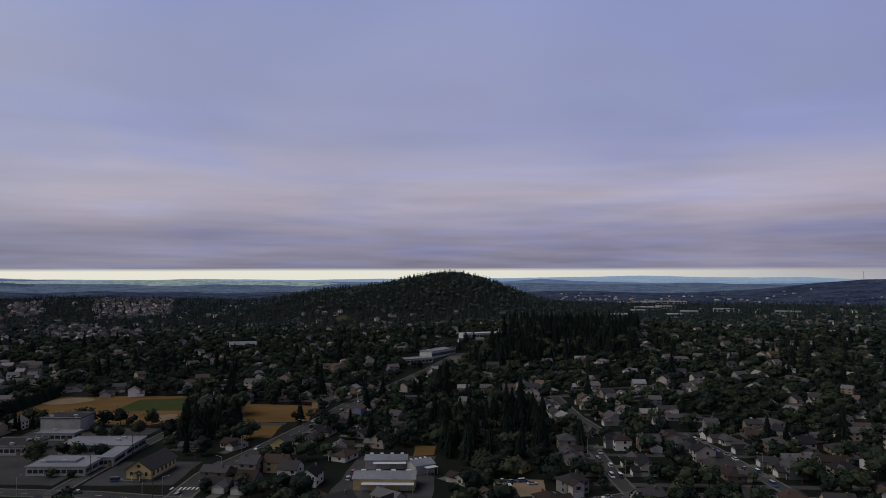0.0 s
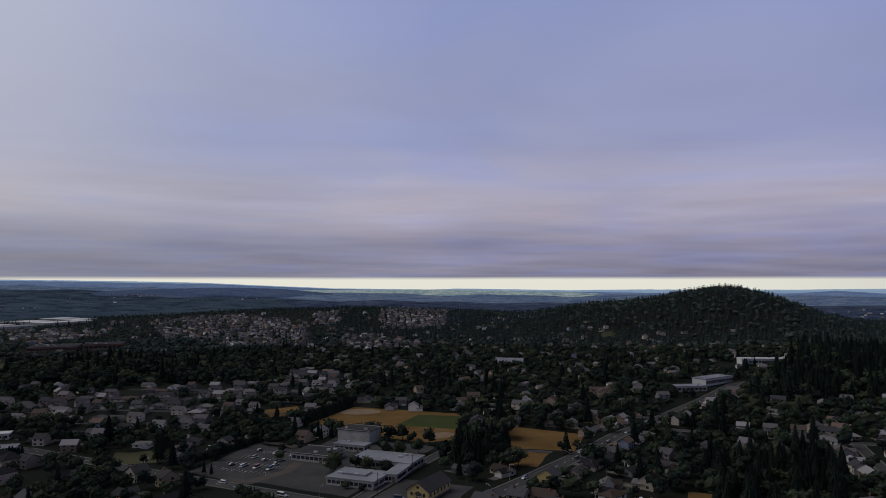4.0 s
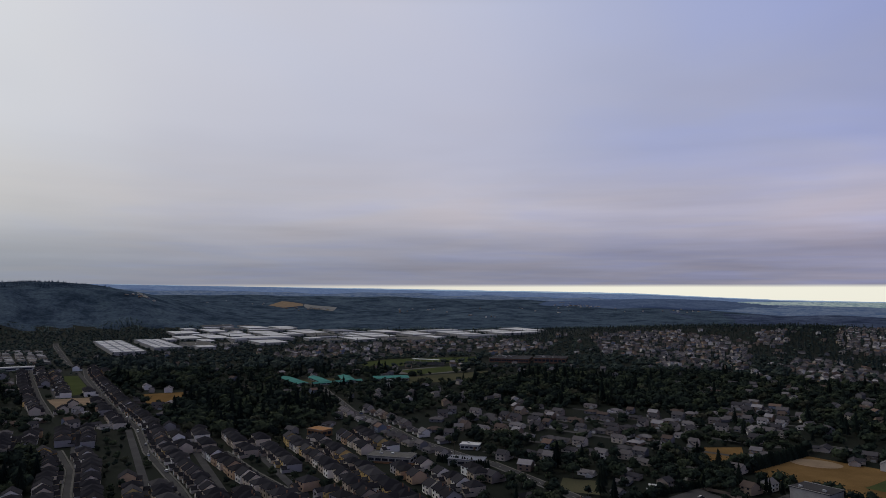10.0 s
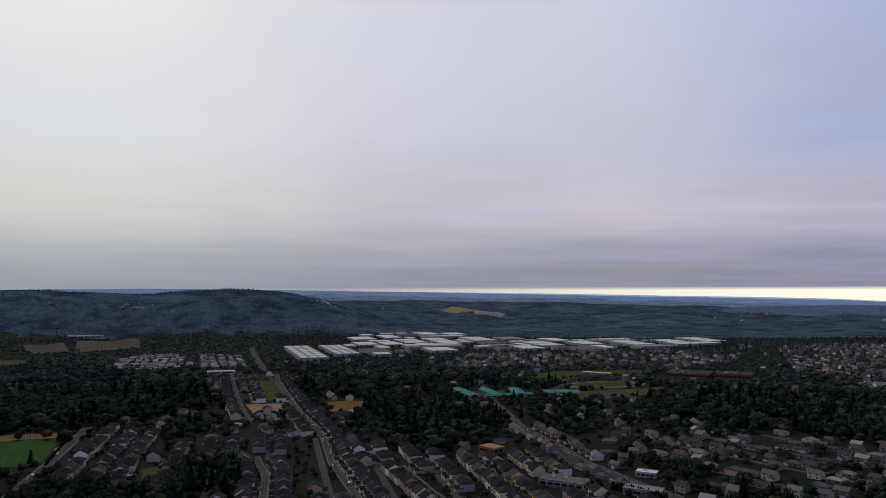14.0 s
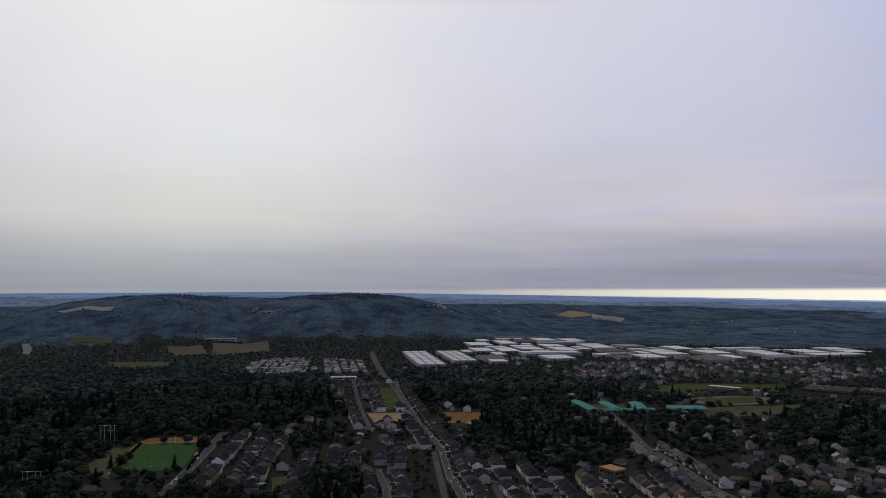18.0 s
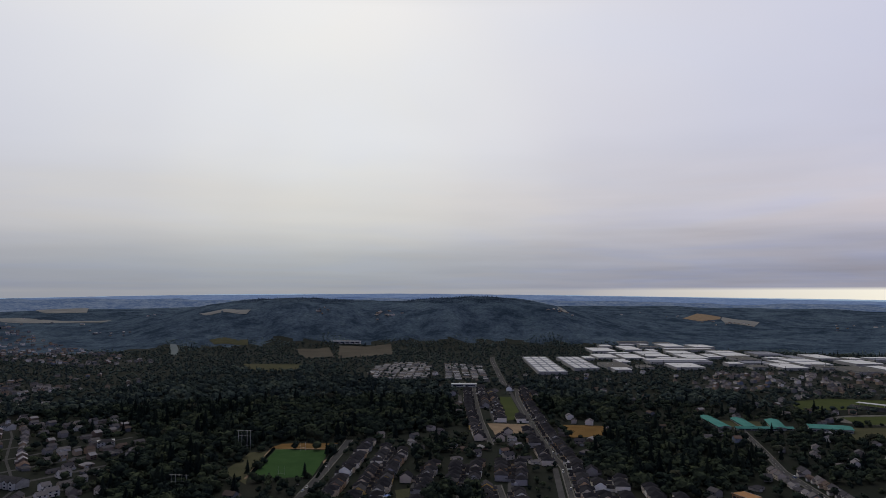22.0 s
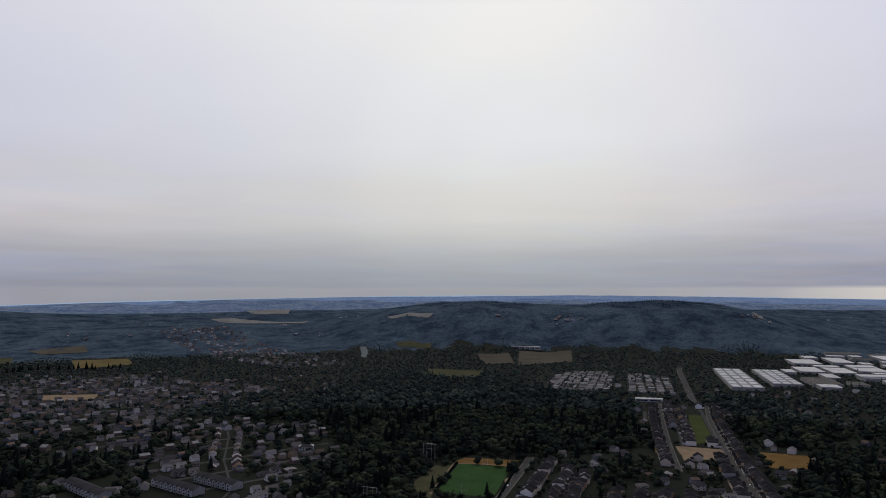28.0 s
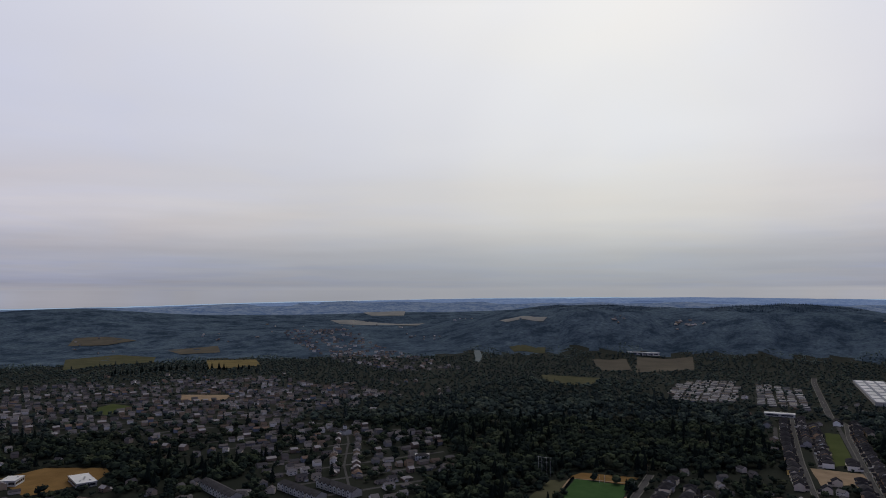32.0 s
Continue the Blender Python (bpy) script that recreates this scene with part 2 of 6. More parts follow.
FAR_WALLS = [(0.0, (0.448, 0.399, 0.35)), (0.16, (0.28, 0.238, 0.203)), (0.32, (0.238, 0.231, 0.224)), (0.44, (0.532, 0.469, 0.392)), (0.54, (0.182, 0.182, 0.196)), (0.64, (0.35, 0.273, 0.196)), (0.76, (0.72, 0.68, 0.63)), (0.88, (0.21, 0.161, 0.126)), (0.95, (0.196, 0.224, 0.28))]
# the shingle palette about doubled: sky light on far roofs put into the colour
SKYLIT_FAR_ROOFS = [(0.0, (0.0524, 0.0508, 0.0586)), (0.25, (0.079, 0.0754, 0.0825)), (0.45, (0.1074, 0.1002, 0.1065)), (0.6, (0.0862, 0.0672, 0.0611)), (0.72, (0.147, 0.14, 0.1504)), (0.88, (0.2415, 0.2319, 0.2475)), (0.95, (0.1384, 0.1002, 0.0853))]
ESTATE = [(0.0, (0.621, 0.5322, 0.4288)), (0.2, (0.4435, 0.3696, 0.2957)), (0.36, (0.7392, 0.6505, 0.5322)), (0.5, (0.3549, 0.34, 0.34)), (0.62, (0.8279, 0.7835, 0.7096)), (0.74, (0.5027, 0.3549, 0.2365)), (0.86, (0.88, 0.88, 0.8427)), (0.94, (0.6505, 0.4731, 0.207))]
SLATE = [(0.0, (0.0221, 0.0221, 0.0271)), (0.3, (0.0282, 0.0278, 0.0329)), (0.6, (0.0359, 0.0351, 0.0404)), (0.8, (0.0242, 0.0234, 0.0266)), (0.92, (0.0526, 0.051, 0.0561))]
M = dict(
    broadleaf=leafy("broadleaf", False, BROADLEAF), broadleaf_stuff=leafy("broadleaf_stuff", True, BROADLEAF),
    conifer=leafy("conifer", False, CONIFER), conifer_stuff=leafy("conifer_stuff", True, CONIFER),
    outer=leafy("outer_broadleaf", True, HAZED_OUTER), outer_conifer=leafy("outer_conifer", True, [(0.0, (.018, .027, .028)), (0.6, (.027, .038, .037)), (1.0, (.040, .052, .046))]),
    # valley leaves: the outer colours raised again for thicker haze
    valley_leaf=leafy("valley_broadleaf", True, [(k, tuple(1.22 * v for v in c)) for k, c in HAZED_OUTER]),
    hazed_farwood=canopy("hazed_far_wood", HAZED_FARWOOD, 0.3), valleywood=canopy("valley_wood", HAZED_VALLEY, 0.35), hazed_northwood=canopy("hazed_northern_wood", HAZED_NORTHERN, 0.3),
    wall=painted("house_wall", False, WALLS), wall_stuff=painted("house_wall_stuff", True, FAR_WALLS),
    roof=painted("shingle_roof", False, ROOFS, 0.9, 0.35), skylit_roof_stuff=painted("skylit_shingle_stuff", True, SKYLIT_FAR_ROOFS, 0.9, 0.35),
    estate_wall=painted("estate_wall", False, ESTATE), estate_wall_stuff=painted("estate_wall_stuff", True, ESTATE),
    estate_roof=painted("slate_grey_roof", False, SLATE, 0.9, 0.3), estate_roof_stuff=painted("slate_grey_roof_stuff", True, SLATE, 0.9, 0.3),
    bark=stained("bark", (.05, .04, .03), (.11, .09, .07), 1.0, 8.0, 0.95, 0.5),
    mobile_roof=painted("mobile_home_roof", True, [(0.0, (.26, .26, .27)), (0.3, (.11, .11, .12)), (0.5, (.36, .36, .37)), (0.62, (.07, .07, .08)), (0.85, (.20, .18, .16))], 0.9),
    trim=stained("white_trim", (.42, .42, .41), (.56, .56, .54), 0.5, 4.0, 0.8),
    asphalt=stained("asphalt", (.044, .044, .048), (.078, .077, .080), 0.05, 1.5, 0.9, 0.1),
    concrete=stained("concrete", (.085, .084, .082), (.14, .137, .133), 0.2, 2.0, 0.9, 0.15),
    paint=stained("road_paint", (.45, .45, .43), (.62, .62, .60), 0.8, 5.0, 0.8),
    dry=stained("dry_grass", (.098, .060, .026), (.175, .110, .048), 0.035, 0.9, 0.95, 0.3),
    dirt=stained("bare_dirt", (.15, .112, .08), (.25, .19, .135), 0.06, 1.2, 0.95, 0.3),
    lawn=stained("mown_grass", (.038, .050, .022), (.062, .074, .032), 0.03, 1.0, 0.95, 0.3),
    turf=stained("sports_turf", (.026, .056, .022), (.040, .078, .030), 0.05, 1.0, 0.9, 0.2),
    meadow=stained("meadow", (.044, .048, .030), (.080, .076, .048), 0.02, 0.6, 0.95, 0.3),
    farm=stained("farm_soil", (.058, .054, .047), (.100, .090, .074), 0.012, 0.3, 0.95, 0.3),
    white_roof=stained("white_membrane_roof", (.42, .43, .45), (.58, .58, .60), 0.02, 0.5, 0.9, 0.05),
    grey_roof=stained("grey_flat_roof", (.15, .16, .19), (.25, .26, .30), 0.05, 0.8, 0.9, 0.05),
    dark_roof=stained("dark_flat_roof", (.038, .037, .041), (.065, .064, .070), 0.05, 0.8, 0.8, 0.05),
    teal=stained("teal_metal_roof", (.045, .15, .14), (.08, .22, .20), 0.06, 1.0, 0.8, 0.05),
    pale=stained("pale_wall", (.28, .275, .26), (.42, .41, .385), 0.3, 3.0, 0.8),
    yellow=stained("yellow_siding", (.40, .30, .13), (.52, .40, .18), 0.3, 3.0, 0.75),
    brick=stained("brown_brick_wall", (.14, .08, .06), (.22, .13, .09), 0.4, 4.0, 0.85),
    steel=stained("galvanised_steel", (.35, .36, .37), (.5, .5, .5), 0.6, 5.0, 0.5, 0.05, 0.6),
    wood=stained("timber", (.13, .08, .05), (.24, .15, .09), 0.5, 5.0, 0.85),
    wood_chip=stained("reddish_asphalt", (.070, .060, .056), (.105, .090, .084), 0.1, 1.5, 0.9),
    blue=stained("blue_tarpaulin", (.03, .09, .30), (.06, .14, .42), 0.5, 4.0, 0.6),
    orange=stained("raw_timber_sheathing", (.26, .145, .075), (.35, .20, .105), 0.3, 3.0, 0.85),
    stubble=stained("golden_stubble", (.085, .070, .036), (.15, .12, .06), 0.02, 0.5, 0.95, 0.2),
    # pale stubble and bare ground far off, greyed by haze put into the colour
    far_field=stained("hazed_stubble_field", (.13, .135, .14), (.22, .22, .215), 0.012, 0.2, 0.95, 0.1),
    water=stained("water", (.10, .12, .13), (.14, .16, .17), 0.02, 0.3, 0.8, 0.02),
    tyre=stained("rubber", (.02, .02, .02), (.04, .04, .04), 1.0, 6.0, 0.9),
)
M["car_paint"] = painted("car_paint", False, [(0.0, (.55, .56, .57)), (0.3, (.06, .06, .07)), (0.45, (.28, .29, .31)), (0.6, (.30, .03, .03)), (0.7, (.62, .62, .62)), (0.88, (.05, .09, .22))], 0.3, 0.05)
gm, gt, gp_ = material("window_glass")
gp_.inputs["Base Color"].default_value, gp_.inputs["Roughness"].default_value, gp_.inputs["Specular IOR Level"].default_value = (.03, .035, .045, 1), 0.08, 0.6
M["glass"] = gm


def ground_material():
    """Gardens, verges and scrub: dull greens and browns in patches."""
    m, t, p = material("ground_cover")
    f = calc(t, "MULTIPLY_ADD", spot(t, 0.018, 6, 0.65, "world"), 0.75, calc(t, "MULTIPLY", spot(t, 0.4, 4, 0.6, "world"), 0.25))
    t.links.new(ramp(t, f, [(0.30, (.009, .012, .010)), (0.50, (.012, .015, .012)), (0.64, (.017, .018, .014)), (0.74, (.032, .029, .021)), (0.88, (.070, .056, .038))]), p.inputs["Base Color"])
    p.inputs["Roughness"].default_value, p.inputs["Specular IOR Level"].default_value = 0.95, 0.03
    bumped(t, p, spot(t, 0.6, 4, 0.6, "world"), 0.4, 0.3)
    return m


M["ground"] = ground_material()
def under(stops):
    """Forest floor and lower boughs: crown colours slightly darkened, shading between trees put into them."""
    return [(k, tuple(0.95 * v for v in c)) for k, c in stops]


# slopes and plain in the same haze-tinted colours, with tan clearings
M["wooded"] = canopy("hazed_wooded_slope", under(HAZED_FARWOOD) + [(1.12, (.085, .110, .115)), (1.2, (.15, .150, .125))])
M["hazed_north_wood"] = canopy("hazed_wooded_plain", under(HAZED_NORTHERN) + [(1.12, (.11, .13, .16)), (1.2, (.20, .20, .20))])


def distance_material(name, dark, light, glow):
    """Far country beyond the built ground: haze put into the base colour, with an added glow for the air's pale light.
    """
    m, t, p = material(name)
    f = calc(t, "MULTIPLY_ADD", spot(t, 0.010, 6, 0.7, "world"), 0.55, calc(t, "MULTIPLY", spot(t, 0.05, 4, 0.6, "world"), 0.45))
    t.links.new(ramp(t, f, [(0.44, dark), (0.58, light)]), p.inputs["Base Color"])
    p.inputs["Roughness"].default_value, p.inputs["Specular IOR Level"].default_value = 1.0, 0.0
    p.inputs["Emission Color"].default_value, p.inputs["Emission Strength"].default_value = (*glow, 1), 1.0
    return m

# ---- the lie of the land ----
def smooth(a, b, v):
    k = np.clip((v - a) / (b - a), 0, 1)
    return k * k * (3 - 2 * k)


HILLS = [  # x, y, height, width across x, width across y, turn in degrees
    (-1000, 1860, 26, 380, 300, 20), (-1240, 1500, 8, 260, 260, 0), (1750, 2750, 66, 300, 420, -35), (-2350, -2800, 80, 420, 360, 140),
    (-2550, -1600, 30, 520, 260, 120), (180, 1150, 12, 140, 260, 0), (620, 1250, 9, 320, 420, 0), (-3040, 590, 20, 220, 420, 80)]


def even(x, y, wide):
    """A profile through the points given, rounded off over a width."""
    fine = np.linspace(x[0] - 3 * wide, x[-1] + 3 * wide, 900)
    v = np.interp(fine, x, y)
    k = np.exp(-0.5 * ((np.arange(-150, 151) * (fine[1] - fine[0])) / wide) ** 2)
    return fine, np.convolve(np.pad(v, 150, "edge"), k / k.sum(), "valid")


# the steep wooded butte, its crest from west to east
BUTTE = even([-560, -500, -409, -320, -237, -150, -91, 22, 110, 167, 237, 311, 420], [0, 6, 24, 44, 51, 62, 78, 95, 76, 52, 24, 9, 0], 24)
# the two wooded hills across the valley, by heading
WEST = even([70, 75, 77, 79.2, 82.8, 87.2, 89.5, 91.8, 93.7, 96.4, 99.1, 100.9, 102.6, 105, 108, 113], [0, 42, 72, 96, 122, 136, 131, 119, 122, 134, 141, 137, 123, 108, 66, 0], 0.9)


def rim(az):
    return np.interp(az, [-180, -60, -32, 10, 35, 60, 80, 100, 115, 130, 145, 180], [30, 30, 20, 24, 56, 106, 126, 140, 138, 112, 92, 30])


def land(x, y):
    """The ground's height above the town."""
    x, y = np.asarray(x, float), np.asarray(y, float)
    r, az = np.hypot(x, y), np.degrees(np.arctan2(-x, y))
    z = rim(az) * smooth(2350, 5000, r) ** 1.15
    for hx, hy, h, sx, sy, turn in HILLS:
        c, s = math.cos(radians(turn)), math.sin(radians(turn))
        u, v = (x - hx) * c + (y - hy) * s, -(x - hx) * s + (y - hy) * c
        z = z + h * np.maximum(np.exp(-0.5 * ((u / sx) ** 2 + (v / sy) ** 2)) - 0.02, 0)
    back = y - 1830 - 0.12 * np.abs(x)
    z = z + np.interp(x, *BUTTE) * np.exp(-0.5 * np.abs(back / np.where(back < 0, 265, 330)) ** 2.2)
    fold = 40 * np.sin(az * 0.62 + 0.4) + 22 * np.sin(az * 1.47 + 2.0) + 12 * np.sin(az * 3.1)
    back = r - 2850 - fold
    z = z + np.interp(az, *WEST) * np.exp(-0.5 * np.abs(back / np.where(back < 0, 330, 520)) ** 2.6)
    wave = 4 * np.sin(x * 0.0061 + 1.3) * np.sin(y * 0.0053 + 0.4) + 2.5 * np.sin(x * 0.013 + y * 0.011)
    return z + wave * smooth(2350, 2900, r)


def inside(poly, x, y):
    x, y = np.asarray(x, float), np.asarray(y, float)
    hit = np.zeros(x.shape, bool)
    for (x0, y0), (x1, y1) in zip(poly, poly[1:] + poly[:1]):
        if y0 != y1:
            hit ^= ((y0 > y) != (y1 > y)) & (x < (x1 - x0) * (y - y0) / (y1 - y0) + x0)
    return hit


def off_line(line, x, y):
    """Distance from a polyline."""
    best = np.full(np.shape(x), 1e9)
    for (x0, y0), (x1, y1) in zip(line, line[1:]):
        dx, dy = x1 - x0, y1 - y0
        k = np.clip(((x - x0) * dx + (y - y0) * dy) / (dx * dx + dy * dy), 0, 1)
        best = np.minimum(best, np.hypot(x - x0 - k * dx, y - y0 - k * dy))
    return best


def mesh_from(name, verts, faces, mats, which=None, tint=None):
    """One mesh out of number arrays; faces are triangles."""
    me = bpy.data.meshes.new(name)
    verts, faces = np.asarray(verts, np.float32), np.asarray(faces, np.int32)
    me.vertices.add(len(verts)), me.loops.add(faces.size), me.polygons.add(len(faces))
    me.vertices.foreach_set("co", verts.ravel())
    me.loops.foreach_set("vertex_index", faces.ravel())
    me.polygons.foreach_set("loop_start", np.arange(0, faces.size, 3, dtype=np.int32))
    for m in mats:
        me.materials.append(m)
    if which is not None:
        me.polygons.foreach_set("material_index", np.asarray(which, np.int32))
    if tint is not None:
        me.attributes.new("tint", "FLOAT", "POINT").data.foreach_set("value", np.asarray(tint, np.float32))
    me.polygons.foreach_set("use_smooth", np.zeros(len(faces), bool))
    me.update(calc_edges=True)
    me.validate()
    return me


def part(name, bm, mat, parent=None, label=""):
    """Links a bmesh as one mesh object, under a thing where one is given."""
    me = bpy.data.meshes.new(name)
    bm.to_mesh(me)
    bm.free()
    me.materials.append(mat)
    ob = new(name, me)
    ob.parent = parent
    if label:
        ob["label"] = label
    return ob


def box(x0, x1, y0, y1, z0, z1, bm=None):
    bm = bm or bmesh.new()
    v = [bm.verts.new((x, y, z)) for z in (z0, z1) for y in (y0, y1) for x in (x0, x1)]
    for f in ((0, 2, 3, 1), (4, 5, 7, 6), (0, 1, 5, 4), (2, 6, 7, 3), (0, 4, 6, 2), (1, 3, 7, 5)):
        bm.faces.new([v[k] for k in f])
    return bm


def make_ground():
    rings = np.concatenate([[0.0], np.linspace(60, 2200, 60), np.linspace(2240, 4880, 90)])
    n = 470
    az = np.linspace(0, 2 * np.pi, n, endpoint=False)
    x = (-np.sin(az)[None, :] * rings[1:, None]).ravel()
    y = (np.cos(az)[None, :] * rings[1:, None]).ravel()
    verts = np.stack([np.concatenate([[0], x]), np.concatenate([[0], y]), np.concatenate([[0], land(x, y)])], 1)
    out = np.hypot(verts[:, 0], verts[:, 1])
    far = (out > 2330) & (out < np.where(verts[:, 1] > 0.8 * out, 3380, 3840))
    verts[:, 2] += np.where(far, np.random.default_rng(2).normal(0, 0.8, len(verts)), 0)    # lumpy tree tops
    k = np.arange(n)
    faces = [np.stack([np.zeros(n, int), 1 + k, 1 + (k + 1) % n], 1)]
    for i in range(len(rings) - 2):
        a, b = 1 + i * n + k, 1 + i * n + (k + 1) % n
        faces += [np.stack([a, a + n, b + n], 1), np.stack([a, b + n, b], 1)]
    faces = np.concatenate(faces)
    mid = verts[faces].mean(1)
    out, az = np.hypot(mid[:, 0], mid[:, 1]), np.degrees(np.arctan2(-mid[:, 0], mid[:, 1]))
    drift = 70 * np.sin(az * 0.7) + 60 * np.sin(az * 2.3 + mid[:, 0] * 0.01)
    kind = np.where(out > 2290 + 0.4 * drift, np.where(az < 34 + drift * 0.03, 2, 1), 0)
    me = mesh_from("ground", verts, faces, [M["ground"], M["wooded"], M["hazed_north_wood"]], kind)
    me.polygons.foreach_set("use_smooth", [True] * len(me.polygons))
    tagged(new("ground", me), "dull green and brown ground of gardens, scrub and wooded hills", "ground", kind="structure")


make_ground()

# ---- streets ----
STREETS = [  # width, line
    (13, [(-116, 210), (-113, 300), (-112, 339), (-99, 385), (-82, 452), (-68, 518), (-45, 590), (-15, 690), (20, 820)]),
    (11, [(-420, 336), (-300, 322), (-195, 312), (-150, 308), (-113, 300), (-50, 285), (40, 275)]),
    (9, [(-169, 312), (-168, 382), (-165, 425), (-158, 470)]),
    (9, [(81, 395), (80, 337), (81, 306)]), (9, [(40, 275), (60, 297), (81, 306), (130, 302), (190, 292), (260, 270)]),
    (9, [(138, 420), (145, 385), (147, 345), (150, 302)]),
    (7, [(-1324, 168), (-1268, 182), (-1150, 168), (-986, 158), (-873, 151), (-701, 147), (-600, 133), (-478, 127), (-380, 118), (-280, 100)]),
    (7, [(-568, 184), (-491, 181), (-428, 183), (-340, 190)]),
    (8.5, [(-900, 415), (-765, 380), (-681, 356), (-602, 347), (-521, 333), (-443, 333), (-420, 336)]),
    (7, [(-1300, 109), (-1192, 101), (-967, 91), (-813, 88)]), (12, [(-1900, 208), (-1788, 197), (-1487, 178), (-1324, 168)]),
    (7, [(-645, 76), (-570, 75), (-506, 65), (-430, 58)]), (9.5, [(-480, -110), (-593, -98), (-685, -88), (-773, -80), (-847, -75)]),
    (9, [(-330, 560), (-300, 600), (-210, 610), (-100, 600), (-45, 590)]), (9, [(205, 560), (150, 560), (85, 545), (-55, 552)]),
    (9, [(85, 545), (88, 470), (95, 420)]), (6, [(-560, -330), (-650, -350), (-760, -420), (-880, -480), (-980, -540)])]
OPEN_GROUND = []


def ribbon(line, width, z, shift=0.0):
    """A strip along a line, at a side step from it, with mitred corners."""
    bm, row = bmesh.new(), []
    p = [Vector(q) for q in line]
    for i, q in enumerate(p):
        d = ((p[i] - p[i - 1]).normalized() if i else Vector((0, 0))) + ((p[i + 1] - p[i]).normalized() if i + 1 < len(p) else Vector((0, 0)))
        s = Vector((-d.y, d.x)).normalized()
        pair = []
        for e in (-0.5, 0.5):
            c = q + s * (shift + e * width)
            pair.append(bm.verts.new((c.x, c.y, float(land(c.x, c.y)) + z)))
        row.append(pair)
    for a, b in zip(row, row[1:]):
        bm.faces.new((a[0], b[0], b[1], a[1]))
    return bm


def finer(line, step):
    out = []
    for (x0, y0), (x1, y1) in zip(line, line[1:]):
        n = max(1, round(math.hypot(x1 - x0, y1 - y0) / step))
        out += [(x0 + (x1 - x0) * k / n, y0 + (y1 - y0) * k / n) for k in range(n)]
    return out + [line[-1]]


def raised(bm, depth):
    """Gives a strip the thickness of a kerb."""
    r = bmesh.ops.extrude_face_region(bm, geom=bm.faces[:])
    bmesh.ops.translate(bm, verts=[v for v in r["geom"] if isinstance(v, bmesh.types.BMVert)], vec=(0, 0, depth))
    return bm


def make_street(width, line, n):
    fine = finer(line, 25)
    # each crossing street lies a hair above the one before it
    road = part("road", ribbon(fine, width - 3.4, 0.05 + 0.004 * n), M["asphalt"])
    tagged(road, "worn grey asphalt street between houses and trees", "road", kind="structure")
    for side in (-1, 1) if n != 16 else ():
        walkway = part("pavement", raised(ribbon(fine, 1.3, 0.03 + 0.004 * n, side * (width / 2 - 0.8)), 0.17), M["concrete"])
        tagged(walkway, "pale concrete pavement with a raised kerb", "pavement", kind="structure")
    marks = bmesh.new()
    if n not in (0, 1, 4, 8, 10):
        marks.free()
        return
    for a, b in zip(finer(line, 6)[::2], finer(line, 6)[1::2]):
        u = (Vector(b) - Vector(a)) * 0.5
        s = Vector((-u.y, u.x)).normalized() * 0.12
        q = [Vector(a) + s, Vector(a) - s, Vector(a) + u - s, Vector(a) + u + s]
        marks.faces.new([marks.verts.new((c.x, c.y, float(land(c.x, c.y)) + 0.07 + 0.004 * n)) for c in q])
    part("centre_line", marks, M["paint"], road, "dashed pale road marking")


for n, (width, line) in enumerate(STREETS):
    make_street(width, line, n)


# ---- fields, lots and water ----
def patch(name, poly, mat, label, category, z=0.03, keep_clear=True):
    """A piece of open ground with a slightly uneven edge."""
    rnd = random.Random(name + str(poly[0]))
    bm, ring = bmesh.new(), []
    for (x0, y0), (x1, y1) in zip(poly, poly[1:] + poly[:1]):
        n = max(1, round(math.hypot(x1 - x0, y1 - y0) / 14))
        for k in range(n):
            j = 0.8 if k else 0.0
            x, y = x0 + (x1 - x0) * k / n + rnd.uniform(-j, j), y0 + (y1 - y0) * k / n + rnd.uniform(-j, j)
            ring.append(bm.verts.new((x, y, float(land(x, y)) + z)))
    bm.faces.new(ring)
    bmesh.ops.triangulate(bm, faces=bm.faces[:])
    if math.hypot(*poly[0]) > 1300:    # laid over the rising ground
        for _ in range(3):
            bmesh.ops.subdivide_edges(bm, edges=[e for e in bm.edges if e.calc_length() > 24], cuts=1)
            bmesh.ops.triangulate(bm, faces=bm.faces[:])
        for v in bm.verts:
            v.co.z = float(land(v.co.x, v.co.y)) + z
    ob = part(name, bm, mat)
    if keep_clear:
        OPEN_GROUND.append(poly)
    return tagged(ob, label, category, kind="structure")


def oval(x, y, rx, ry, turn=0, n=20, sweep=360):
    c, s = math.cos(radians(turn)), math.sin(radians(turn))
    out = []
    for k in range(n):
        a = radians(sweep * k / (n if sweep == 360 else n - 1))
        u, v = rx * math.cos(a), ry * math.sin(a)
        out.append((x + u * c - v * s, y + u * s + v * c))
    return out


patch("school_field", [(-296, 473), (-297, 552), (-200, 556), (-165, 465), (-190, 447), (-228, 455)], M["dry"], "dry golden school playing field", "field")
patch("field_lawn", [(-229, 495), (-230, 540), (-196, 546), (-178, 497)], M["lawn"], "watered green patch in the dry school field", "field", 0.06)
patch("ball_diamond", oval(-281, 534, 18, 13, 20), M["dirt"], "pale dirt infield of a baseball diamond", "field", 0.06)
patch("ball_diamond", oval(-185, 473, 9, 12, -20), M["dirt"], "pale dirt infield beside the school trees", "field", 0.06)
patch("dry_field", [(-149, 522), (-90, 513), (-87, 461), (-127, 453)], M["dry"], "dry golden field beside the main street", "field")
patch("dry_field", [(-126, 445), (-101, 449), (-100, 414), (-116, 411)], M["dry"], "small dry golden field behind conifers", "field")
patch("dirt_path", [(-127, 452), (-100, 456), (-100, 450), (-127, 446)], M["asphalt"], "grey path across a dry field", "path", 0.05)
